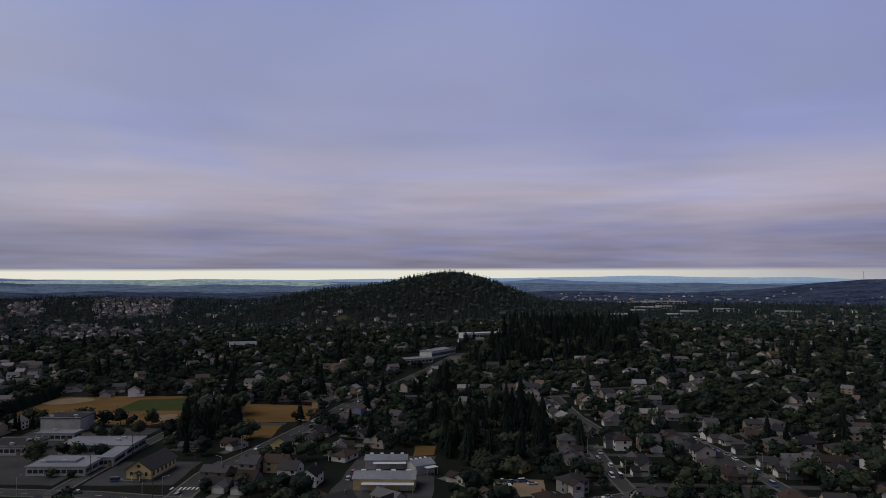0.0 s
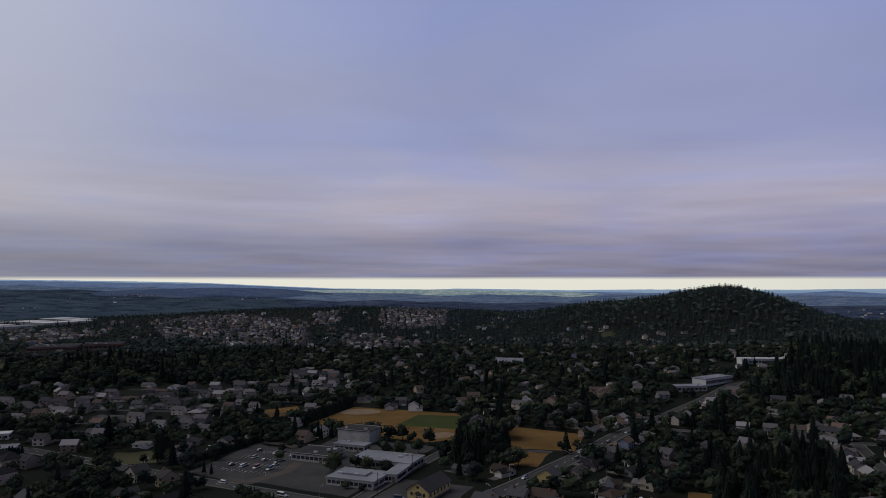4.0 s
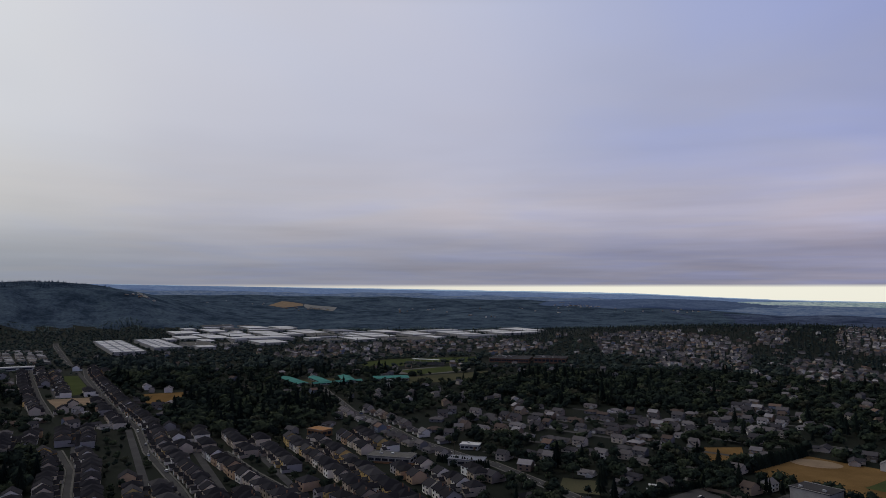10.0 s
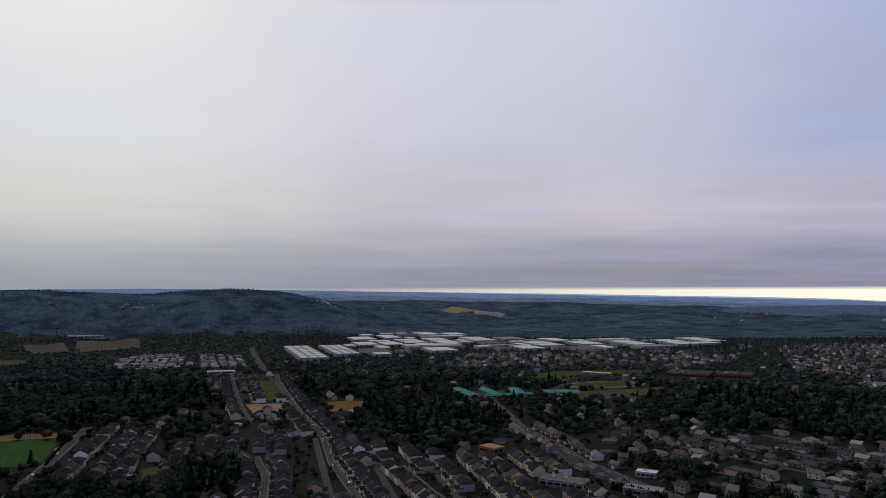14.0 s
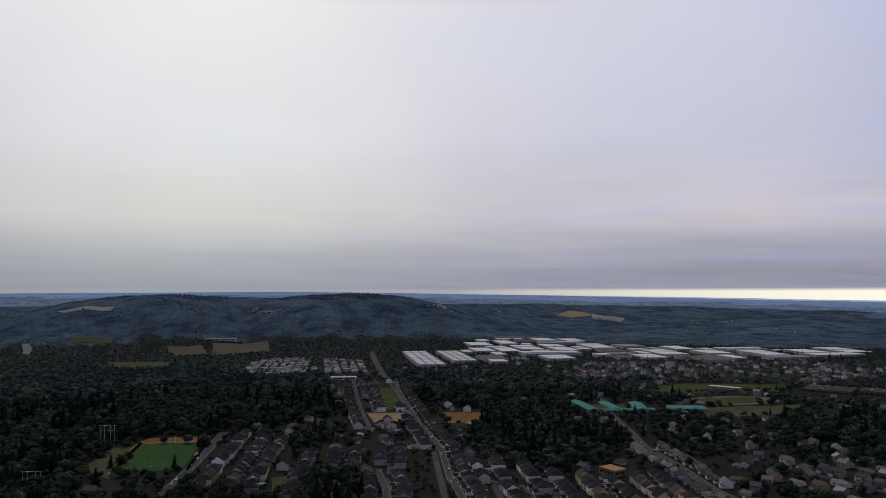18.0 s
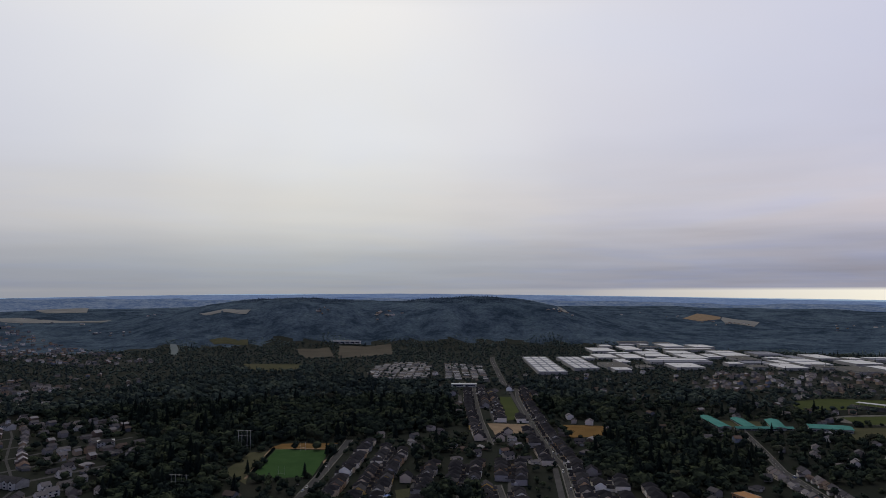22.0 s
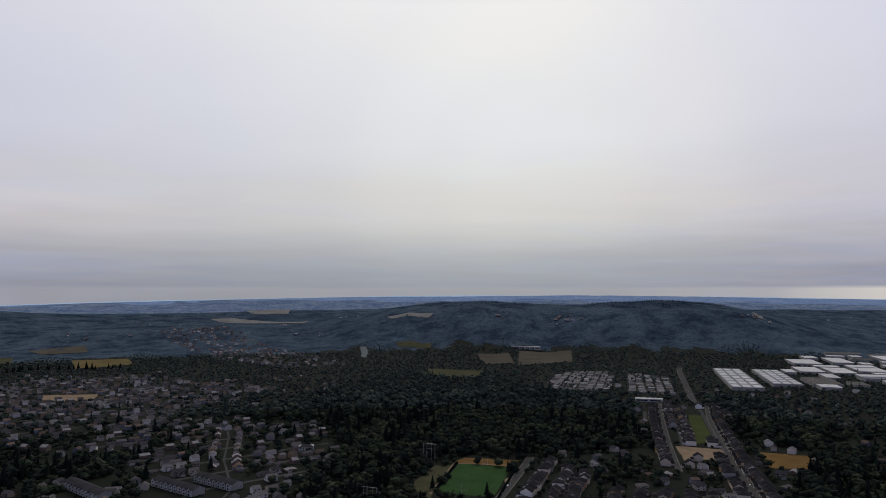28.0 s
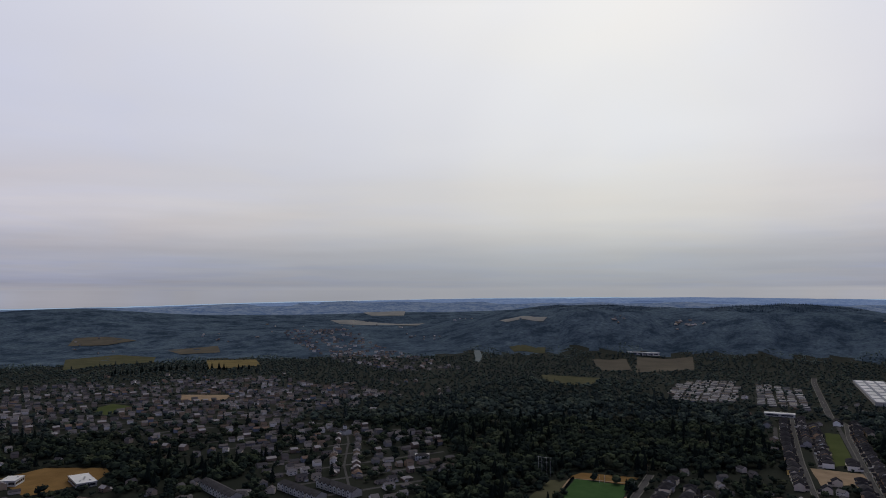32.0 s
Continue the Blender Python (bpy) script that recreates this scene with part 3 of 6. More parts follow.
patch("dry_field", [(-318, 455), (-312, 492), (-344, 538), (-361, 512)], M["dry"], "dry golden meadow edged by trees", "field")
patch("dry_field", [(-339, 326), (-316, 341), (-337, 366), (-359, 351)], M["meadow"], "half-dry grass lot", "field")
patch("car_park", [(-284, 330), (-290, 405), (-252, 398), (-224, 352), (-236, 322)], M["asphalt"], "asphalt school car park with painted stalls", "car park", 0.04)
patch("dirt_yard", [(22, 330), (46, 329), (44, 306), (22, 303)], M["dirt"], "bare tan dirt yard with parked vehicles", "yard")
patch("dry_field", [(-16, 394), (-4, 394), (-5, 374), (-16, 372)], M["dry"], "small dry lot beside conifers", "field")
patch("dry_field", [(-62, 400), (-40, 400), (-40, 380), (-62, 378)], M["meadow"], "half-dry grass lot behind a workshop", "field")
patch("yard_asphalt", [(-50, 302), (-5, 302), (-4, 372), (-44, 372)], M["asphalt"], "asphalt yard round the workshops", "yard", 0.035)
patch("school_asphalt", [(-240, 328), (-176, 322), (-174, 440), (-250, 440)], M["asphalt"], "asphalt between the school buildings", "yard", 0.035)
patch("hall_asphalt", [(-163, 322), (-122, 322), (-122, 362), (-163, 362)], M["asphalt"], "asphalt yard round a yellow hall", "yard", 0.035)
patch("football_field", [(-676, -152), (-680, -95), (-792, -92), (-801, -152)], M["turf"], "bright green sports field", "field", 0.05)
patch("dry_field", [(-804, -160), (-796, -90), (-829, -86), (-829, -150)], M["dry"], "dry grass strip behind the sports field", "field")
patch("dry_field", [(-655, -150), (-701, -183), (-785, -176), (-790, -157), (-690, -157)], M["meadow"], "yellow-green bank beside the sports field", "field")
patch("play_area", oval(-737, -86, 14, 6, 10), M["dirt"], "tan bark playground by the sports field", "playground", 0.06)
patch("campus_field", [(-1108, 590), (-1139, 671), (-1088, 838), (-1022, 783), (-1031, 568)], M["lawn"], "green school sports ground", "field")
patch("stadium_field", [(-969, 590), (-978, 692), (-919, 680), (-911, 578)], M["lawn"], "dark green stadium pitch", "field", 0.05)
patch("running_track", oval(-945, 636, 40, 72, 0, 28), M["concrete"], "grey running track round a stadium pitch", "track", 0.03)
patch("campus_field", [(-895, 534), (-890, 705), (-835, 660), (-822, 584), (-822, 519), (-845, 515)], M["meadow"], "mown school field beside teal-roofed wings", "field")
patch("school_court", [(-955, 400), (-940, 470), (-900, 480), (-905, 400)], M["meadow"], "dry grass courts between school wings", "field")
patch("dry_field", [(-930, 190), (-920, 246), (-855, 232), (-848, 187)], M["dry"], "dry golden lot among houses", "field")
patch("building_site", [(-946, 97), (-936, 150), (-890, 150), (-863, 99)], M["dirt"], "bare tan earth of a building site", "building site")
patch("green_strip", [(-1184, 142), (-1180, 160), (-985, 150), (-960, 122)], M["lawn"], "green strip between rows of houses", "field")
patch("dry_field", [(-640, 2), (-600, 6), (-590, -14), (-632, -16)], M["meadow"], "half-dry lot behind houses", "field")
patch("farm_field", [(-1734, -414), (-1717, -261), (-1595, -265), (-1560, -310), (-1624, -381)], M["meadow"], "flat brown-green farm field", "field", 1.3)
patch("farm_field", [(-2108, -348), (-2148, -255), (-1905, -211), (-1880, -287)], M["farm"], "ploughed brown farm field", "field", 1.3)
patch("farm_field", [(-2190, -228), (-2250, -73), (-1986, -60), (-1860, -198)], M["farm"], "ploughed brown farm field by a barn", "field", 1.3)
patch("farm_field", [(-2283, -650), (-2300, -530), (-2225, -515), (-2207, -610)], M["meadow"], "half-dry pasture at the foot of the hills", "field", 1.3)
patch("gold_field", [(-1736, -1435), (-1816, -1313), (-1671, -1190), (-1546, -1264)], M["stubble"], "golden harvested field", "field", 1.3)
patch("gold_field", [(-1603, -1848), (-1767, -1812), (-1764, -1651), (-1642, -1545), (-1552, -1583), (-1393, -1614)], M["meadow"], "wide pale green and gold farm field", "field", 1.3)
patch("farm_field", [(-1980, -2238), (-2061, -2170), (-2042, -2003), (-1924, -2026), (-1850, -2124)], M["farm"], "brown farm field", "field", 2.0)
patch("farm_field", [(-1950, -1780), (-1860, -1640), (-1960, -1560), (-2110, -1690)], M["farm"], "brown farm field beside a wood", "field", 1.0)
patch("far_field", [(-2640, -790), (-2615, -595), (-2565, -600), (-2585, -750)], M["far_field"], "pale stubble field on the shoulder of a hill", "field", 1.2)
patch("far_field", [(-3155, -1836), (-3220, -1746), (-3142, -1310), (-3044, -1305), (-3074, -1738)], M["far_field"], "pale stubble field far across the plain", "field", 1.2)
patch("far_field", [(-3549, -1855), (-3670, -1650), (-3452, -1561), (-3430, -1739)], M["far_field"], "pale stubble field far across the plain", "field", 1.2)
patch("far_field", [(-3640, -2745), (-3780, -2500), (-3650, -2450), (-3540, -2640)], M["far_field"], "pale stubble field below the horizon", "field", 1.2)
patch("far_clearing", [(-2804, 566), (-2660, 553), (-2650, 570), (-2700, 584), (-2790, 580)], M["far_field"], "pale cleared strip on a wooded slope", "clearing", 1.2)
patch("dry_field", [(-567, -750), (-625, -745), (-655, -667), (-600, -640), (-530, -660)], M["dry"], "dry golden lot beside a low school", "field")
patch("building_site", [(-1156, -1015), (-1190, -914), (-1115, -880), (-1095, -960)], M["dirt"], "bare tan earth of a building site", "building site")
patch("green_park", [(-956, -1037), (-1018, -1050), (-1006, -985), (-920, -963)], M["lawn"], "green park among houses", "field")
patch("river_reach", [(-2190, -740), (-2110, -712), (-2030, -684), (-1968, -662), (-1972, -648), (-2036, -664), (-2118, -690), (-2196, -722)], M["water"], "pale reach of a river among trees", "water", 0.3)
patch("quarry_floor", [(-3360, 1285), (-3607, 1455), (-3424, 1500), (-3320, 1450), (-3230, 1310)], M["dirt"], "tan floor of a quarry on a wooded slope", "quarry", 1.2)
patch("quarry_yard", [(-3310, 1450), (-3430, 1510), (-3075, 1519), (-2923, 1422), (-3080, 1370)], M["far_field"], "grey-tan terraces of a quarry with sheds", "quarry", 1.2)
patch("hill_clearing", oval(-196, 1372, 14, 40, 5), M["meadow"], "yellow-green clearing on the wooded hillside", "clearing", 0.4)

# ---- what grows and stands where ----
WOODS = [
    [(-600, -160), (-690, -192), (-800, -192), (-838, -150), (-850, -62), (-930, 50), (-1265, 60), (-1385, -70), (-1460, -150), (-1690, -150),
     (-1650, -450), (-1380, -520), (-1150, -480), (-1000, -650), (-1012, -400), (-820, -287), (-640, -270), (-540, -230)],
    [(-690, 160), (-900, 250), (-816, 331), (-640, 323), (-600, 213)],
    [(-640, 10), (-640, 62), (-520, 50), (-500, 5)],
    [(-715, 535), (-780, 700), (-624, 797), (-458, 660), (-562, 585)],
    [(-8, 345), (48, 350), (69, 468), (-9, 469)],
    [(20, 690), (100, 720), (210, 764), (308, 1121), (134, 1243), (60, 900)],
    [(-158, 470), (-149, 522), (-128, 520), (-128, 455), (-118, 412), (-146, 400), (-158, 425)],
    [(-689, -906), (-743, -764), (-674, -605), (-740, -520), (-640, -500), (-610, -600), (-655, -760)],
    [(-1350, 190), (-1330, 300), (-1100, 330), (-950, 250), (-990, 185)],
    [(330, 430), (400, 430), (440, 560), (365, 560)],
    [(-1230, 420), (-1180, 540), (-1080, 500), (-1080, 400)]]
TOWNS = [  # angle of the rows, spacing along and across them, chance of a house, polygon
    (-8, 13.4, 21.5, 0.92, [(-735, 32), (-722, 132), (-640, 200), (-590, 215), (-560, 325), (-470, 330), (-380, 300), (-300, 200), (-330, 60), (-500, 0), (-660, -8)]),
    (-6, 13.2, 21, 0.93, [(-600, -85), (-845, -66), (-771, -8), (-580, -15)]),
    (-3, 12, 22, 0.97, [(-1200, 66), (-1262, 205), (-833, 172), (-847, 84)]),
    (-38, 17, 27, 0.88, [(-600, -305), (-800, -300), (-995, -390), (-1000, -640), (-1150, -640), (-1320, -610), (-1467, -1039), (-1276, -1224), (-1077, -1426), (-804, -1061), (-742, -978), (-800, -800), (-770, -560), (-630, -420)]),
    (25, 16.5, 26, 0.74, [(-1280, 1349), (-1195, 1533), (-916, 1474), (-632, 1017), (-774, 993), (-990, 1071)]),
    (15, 17, 28, 0.85, [(-600, 440), (-560, 575), (-458, 640), (-300, 560), (-320, 440), (-440, 345)]),
    (-30, 18, 29, 0.5, [(-2460, -1674), (-2665, -1477), (-1808, -638), (-1680, -740), (-1811, -1002)]),
    (5, 18, 28, 0.6, [(-1500, 620), (-1250, 480), (-1080, 880), (-1150, 1100), (-1420, 1150)]),
    (-4, 16, 26, 0.84, [(55, 258), (300, 258), (350, 425), (200, 428), (185, 500), (96, 560), (90, 430), (72, 380)]),
    (25, 16.5, 26, 0.95, [(-951, 1922), (-905, 2100), (-757, 2006), (-596, 1561), (-628, 1393), (-746, 1521)]),
    (25, 16.5, 26, 0.95, [(-701, 1242), (-645, 1293), (-477, 1142), (-437, 1038), (-518, 972), (-596, 1062)]),
    (25, 16.5, 26, 0.95, [(-1023, 1673), (-977, 1731), (-829, 1470), (-869, 1421)]),
    (15, 16, 26, 0.9, [(-450, 655), (-490, 780), (-393, 724), (-318, 585), (-300, 560)]),
    (12, 18, 29, 0.6, [(100, 570), (210, 520), (330, 660), (440, 860), (330, 1040), (225, 760), (120, 700)])]
PARKS = [  # mobile homes
    (-4, 8, 17, 0.95, [(-1610, -103), (-1750, -50), (-1762, 42), (-1440, 25), (-1400, -80)]),
    (-2, 9, 18, 0.85, [(-1426, 52), (-1749, 74), (-1660, 160), (-1384, 146)])]
SITES = [  # ground under large buildings: x, y, half length, half width, turn
    (-183, 347, 18, 14, 0), (-184, 386, 24, 14, 0), (-232, 385, 16, 14, 0), (-230, 436, 16, 12, 0), (-140, 341, 11, 16, -20),
    (-84, 336, 32, 18, 0), (-86, 382, 8, 8, 0), (-134, 389, 8, 8, 0), (-56, 384, 8, 8, 0), (-26, 318, 17, 12, 0), (-28, 352, 18, 10, 0), (-257, 908, 26, 18, 10), (40, 960, 46, 20, 20),
    (-20, 770, 30, 44, 30), (-960, 830, 70, 50, 40), (-931, 396, 44, 12, 0), (-920, 430, 38, 12, 0), (-910, 467, 36, 14, 0), (-879, 520, 24, 34, 0), (-880, 440, 10, 60, 0), (-1018, 668, 42, 12, 36), (-590, -650, 32, 22, 30), (-645, -380, 50, 40, 30), (-615, -485, 45, 20, 30),
    (505, 1750, 60, 40, 0), (430, 1560, 26, 20, 0), (330, 1330, 24, 20, 0), (520, 1500, 26, 20, 0), (640, 1620, 30, 22, 0), (720, 1480, 34, 22, 0), (450, 1380, 22, 20, 0), (650, 2150, 100, 50, -16), (-1310, 92, 50, 22, 0), (-584, 274, 18, 12, 0), (-466, 278, 26, 14, 0), (-466, 352, 20, 14, 0), (-425, 318, 20, 12, 0)]


def lay_out_warehouses():
    """Warehouses on the valley floor, packed on one grid along the main road: x, y, length, width, turn."""
    area = [(-1530, 450), (-1860, 440), (-2150, 560), (-2340, 760), (-2200, 900), (-1990, 900), (-1790, 1080), (-1700, 1330), (-1560, 1420), (-1450, 1330), (-1480, 1010), (-1560, 900), (-1620, 640)]
    r_, out = random.Random(23), [(-1660, 300, 350, 60, -3.0), (-1690, 387, 275, 56, -3.0)]
    c, s = math.cos(radians(-3)), math.sin(radians(-3))
    for big in (True, False, False, False):
        for _ in range(700):
            x, y = r_.uniform(-2340, -1380), r_.uniform(430, 1660)
            length, width = (r_.uniform(90, 150), r_.uniform(48, 72)) if big else (r_.uniform(36, 80), r_.uniform(24, 40))
            if r_.random() < 0.45:
                length, width = width, length
            if not inside(area, [x], [y])[0] or len(out) > 92:
                continue
            if all(abs((x - a) * c + (y - b) * s) > (length + l) / 2 + 9 or abs(-(x - a) * s + (y - b) * c) > (width + w) / 2 + 11 for a, b, l, w, _t in out):
                out.append((x, y, length, width, -3.0))
    return out


WAREHOUSES = lay_out_warehouses()
SITES += [(x, y, length / 2 + 2, width / 2 + 2, turn) for x, y, length, width, turn in WAREHOUSES]


def on_site(x, y, pad=3.0):
    hit = np.zeros(np.shape(x), bool)
    for sx, sy, a, b, turn in SITES:
        c, s = math.cos(radians(turn)), math.sin(radians(turn))
        hit |= (np.abs((x - sx) * c + (y - sy) * s) < a + pad) & (np.abs(-(x - sx) * s + (y - sy) * c) < b + pad)
    return hit


def taken(x, y, street=5.0):
    """Where streets, open ground and large buildings leave no room."""
    hit = on_site(x, y)
    for lines, pad in ((STREETS, street), (LANES, street * 0.55)):
        for width, line in lines:
            hit |= off_line(line, x, y) < width / 2 + pad
    for poly in OPEN_GROUND:
        hit |= inside(poly, x, y)
    return hit


def heading(x, y):
    return np.degrees(np.arctan2(-x, y))


def rows_in(town):
    """House plots in rows, two rows back to back between lanes, and the lanes."""
    turn, along, across, p, poly = town
    c, s = math.cos(radians(turn)), math.sin(radians(turn))
    q = np.array(poly)
    u, v = q[:, 0] * c + q[:, 1] * s, -q[:, 0] * s + q[:, 1] * c
    us, vs = np.arange(u.min(), u.max(), along), np.arange(v.min(), v.max(), across)
    gu, gv = np.meshgrid(us, vs, indexing="ij")
    face = np.where(np.arange(len(vs)) % 2 == 0, 1, -1)[None, :] * np.ones_like(gu)
    gv = gv + face * (1.0 if across > 20 else -0.5)    # pulled towards the lane in front
    keep = inside(poly, gu * c - gv * s, gu * s + gv * c) & ~inside(WOODS[2], gu * c - gv * s, gu * s + gv * c) & (rng.random(gu.shape) < p)
    wx, wy = gu * c - gv * s, gu * s + gv * c
    clump = np.sin(wx * 0.031 + 2 * np.sin(wy * 0.017)) * np.sin(wy * 0.027 + 1.5 * np.sin(wx * 0.021))
    if along > 16 and turn != 25:    # older streets, broken up by tree clumps
        keep &= clump < np.where(rng.random(gu.shape) < 0.3, 1.0, 0.22)
    if turn in (25, 12):    # older streets on a rise, at all angles
        face = face * np.where(rng.random(face.shape) < 0.5, 1, -1)
    gu, gv, face = gu[keep], gv[keep], face[keep]
    gu, gv = gu + rng.normal(0, 0.8 if along < 16 else 2.5, gu.shape), gv + rng.normal(0, 0.9 if along < 16 else 2.2, gv.shape)
    lanes = []
    for v0 in (vs[:-1:2] + vs[1::2] if len(vs) % 2 == 0 else vs[:-1:2] + vs[1::2]) / 2:
        run = np.arange(u.min(), u.max(), 8.0)
        ok = inside(poly, run * c - v0 * s, run * s + v0 * c)
        if ok.sum() > 5:
            a, b = run[ok].min(), run[ok].max()
            lanes.append((5.6, [(a * c - v0 * s, a * s + v0 * c), ((a + b) / 2 * c - v0 * s, (a + b) / 2 * s + v0 * c), (b * c - v0 * s, b * s + v0 * c)]))
    return gu * c - gv * s, gu * s + gv * c, np.where(face > 0, turn + 180.0, turn) + rng.normal(0, 2, gu.shape) + (rng.integers(0, 4, gu.shape) * 45 if turn in (25, 12) else 0), lanes


rng = np.random.default_rng(7)
LANES, plots = [], []
for town in TOWNS:
    x, y, turn, lanes = rows_in(town)
    LANES += lanes
    plots.append((x, y, turn, np.full_like(x, 2.0 if town[1] < 16 else 1.0)))
for k, (width, line) in enumerate(LANES):
    lane = part("lane", ribbon(finer(line, 30), width, 0.02 + 0.0004 * k), M["asphalt"])
    tagged(lane, "narrow grey asphalt lane between rows of houses", "road", kind="structure")

# looser housing over the rest of the valley floor
step = 23.0
gx, gy = np.meshgrid(np.arange(-1500, 1500, step), np.arange(-1400, 1950, step))
gx, gy = gx + rng.uniform(-7, 7, gx.shape), gy + rng.uniform(-7, 7, gy.shape)
r, az = np.hypot(gx, gy), heading(gx, gy)
keep = (r > 250) & (r < 1950) & (az > -37) & (az < 146) & (np.hypot(gx + 735, gy + 130) > 115)
for poly in WOODS + [t[4] for t in TOWNS + PARKS]:
    keep &= ~inside(poly, gx, gy)
lived = np.where(az < 12, np.interp(r, [250, 620, 900, 1300, 1900], [.8, .55, .28, .15, .07]), np.where(az < 75, np.interp(r, [250, 620, 1000, 1400, 1900], [.66, .45, .2, .09, .04]), np.interp(r, [250, 900, 1500], [.5, .35, .08])))
lived = np.where((az > 128) & (r < 640), 0.15, lived)
lived = np.where((gy > 1150) & (np.abs(gx + 60) < 640), np.where((land(gx, gy) < 24) & (gx < 40), 0.12, 0.0), lived)
keep &= rng.random(gx.shape) < lived
gx, gy = gx[keep], gy[keep]
block = np.floor(gx / 160) * 7 + np.floor(gy / 160) * 13
plots.append((gx, gy, (block * 37) % 4 * 22.5 + rng.integers(0, 4, gx.shape) * 90 + rng.normal(0, 4, gx.shape), np.zeros_like(gx)))


def street_plots(n, start, end, gap, kind, off):
    """Houses on both sides of a street, their fronts to it, between two distances along it."""
    width, line = STREETS[n]
    fine = finer(line, 2.0)
    for side in (-1, 1):
        run, last = 0.0, start - gap
        for (x0, y0), (x1, y1) in zip(fine, fine[1:]):
            d = math.hypot(x1 - x0, y1 - y0)
            run += d
            if run > end or run - last < gap:
                continue
            ux, uy = (x1 - x0) / d, (y1 - y0) / d
            last = run + rng.uniform(-0.8, 0.8)
            back = width / 2 + off + rng.uniform(-0.8, 1.0)
            if rng.random() < 0.94:
                yield x1 - uy * side * back, y1 + ux * side * back, math.degrees(math.atan2(uy, ux)) + (0 if side > 0 else 180) + rng.normal(0, 2), kind


lined = [p for row in ((6, 60, 1010, 12.2, 2.0, 9.5), (9, 20, 470, 12.2, 2.0, 9.5), (7, 10, 220, 12.6, 2.0, 9.5), (11, 20, 205, 12.4, 2.0, 9.5), (8, 240, 470, 14, 1.0, 10),
                       (3, 8, 80, 15, 1.0, 10.5), (4, 30, 210, 15, 1.0, 10.5), (5, 8, 110, 15, 1.0, 10.5), (14, 10, 200, 17, 1.0, 11), (15, 10, 110, 16, 1.0, 10.5), (16, 30, 420, 16, 1.0, 10.5), (0, 200, 420, 19, 1.0, 12)) for p in street_plots(*row)]
hx, hy, hturn, hrow = (np.concatenate(k) for k in zip(*plots))
first = np.array(lined)
near = np.ones(len(hx), bool)
for x, y in first[:, :2]:
    near &= np.hypot(hx - x, hy - y) > 12.5
hx, hy, hturn, hrow = (np.concatenate([a[near], b]) for a, b in zip((hx, hy, hturn, hrow), first.T))
apart = np.ones(len(hx), bool)
for k in range(near.sum(), len(hx)):
    apart[k] = not (np.hypot(hx[near.sum():k] - hx[k], hy[near.sum():k] - hy[k]) [apart[near.sum():k]] < 10.5).any()
hx, hy, hturn, hrow = hx[apart], hy[apart], hturn[apart], hrow[apart]
free = ~taken(hx, hy, 5.5) & (np.hypot(hx, hy) > 250)
hx, hy, hturn, hrow = hx[free], hy[free], hturn[free], hrow[free]
hr = np.hypot(hx, hy)
order = np.argsort(hr)
hx, hy, hturn, hrow, hr = hx[order], hy[order], hturn[order], hrow[order], hr[order]

# ---- houses ----
def gable(w, d, h, rise, over=0.5, thick=0.25, x=0.0, y=0.0, z=0.0, turned=False, bm=None):
    """A pitched roof of two thick slabs; its ridge runs along x, or along y when turned."""
    bm = bm or bmesh.new()
    a, b = w / 2 + over, d / 2 + over
    drop = over * rise / (d / 2)
    sec = [(-b, h - drop), (0, h + rise), (b, h - drop), (b, h - drop - thick), (0, h + rise - thick), (-b, h - drop - thick)]
    ends = [[bm.verts.new(((x + e * a, y + p, z + q) if not turned else (x - p, y + e * a, z + q))) for p, q in sec] for e in (-1, 1)]
    n = len(sec)
    for k in range(n):
        bm.faces.new((ends[0][k], ends[0][(k + 1) % n], ends[1][(k + 1) % n], ends[1][k]))
    for e, loop in zip((0, 1), ends):
        for f in ((0, 1, 4, 5), (1, 2, 3, 4)):
            q = [loop[k] for k in f]
            bm.faces.new(q if e else q[::-1])
    bmesh.ops.recalc_face_normals(bm, faces=bm.faces[:])
    return bm


def hip(w, d, h, rise, over=0.5, x=0.0, y=0.0, bm=None):
    bm = bm or bmesh.new()
    a, b, k = w / 2 + over, d / 2 + over, max(w - d, 0.6) / 2
    v = [bm.verts.new((x + p, y + q, z)) for p, q, z in ((-a, -b, h - .25), (a, -b, h - .25), (a, b, h - .25), (-a, b, h - .25), (-a, -b, h), (a, -b, h), (a, b, h), (-a, b, h), (-k, 0, h + rise), (k, 0, h + rise))]
    for f in ((3, 2, 1, 0), (0, 1, 5, 4), (1, 2, 6, 5), (2, 3, 7, 6), (3, 0, 4, 7), (4, 5, 9, 8), (5, 6, 9), (6, 7, 8, 9), (7, 4, 8)):
        bm.faces.new([v[i] for i in f])
    return bm


def shell(w, d, h, rise, x=0.0, y=0.0, turned=False, bm=None):
    """Walls with their gable ends, from just under the ground up to the roof."""
    bm = bm or bmesh.new()
    a, b = w / 2, d / 2
    sec = [(-b, -0.4), (b, -0.4), (b, h - 0.1), (0, h + rise - 0.15), (-b, h - 0.1)]
    ends = [[bm.verts.new((x + e * a, y + p, q) if not turned else (x - p, y + e * a, q)) for p, q in sec] for e in (-1, 1)]
    n = len(sec)
    for k in range(n):
        bm.faces.new((ends[0][k], ends[0][(k + 1) % n], ends[1][(k + 1) % n], ends[1][k]))
    bm.faces.new(ends[0][::-1]), bm.faces.new(ends[1])
    bmesh.ops.recalc_face_normals(bm, faces=bm.faces[:])
    return bm


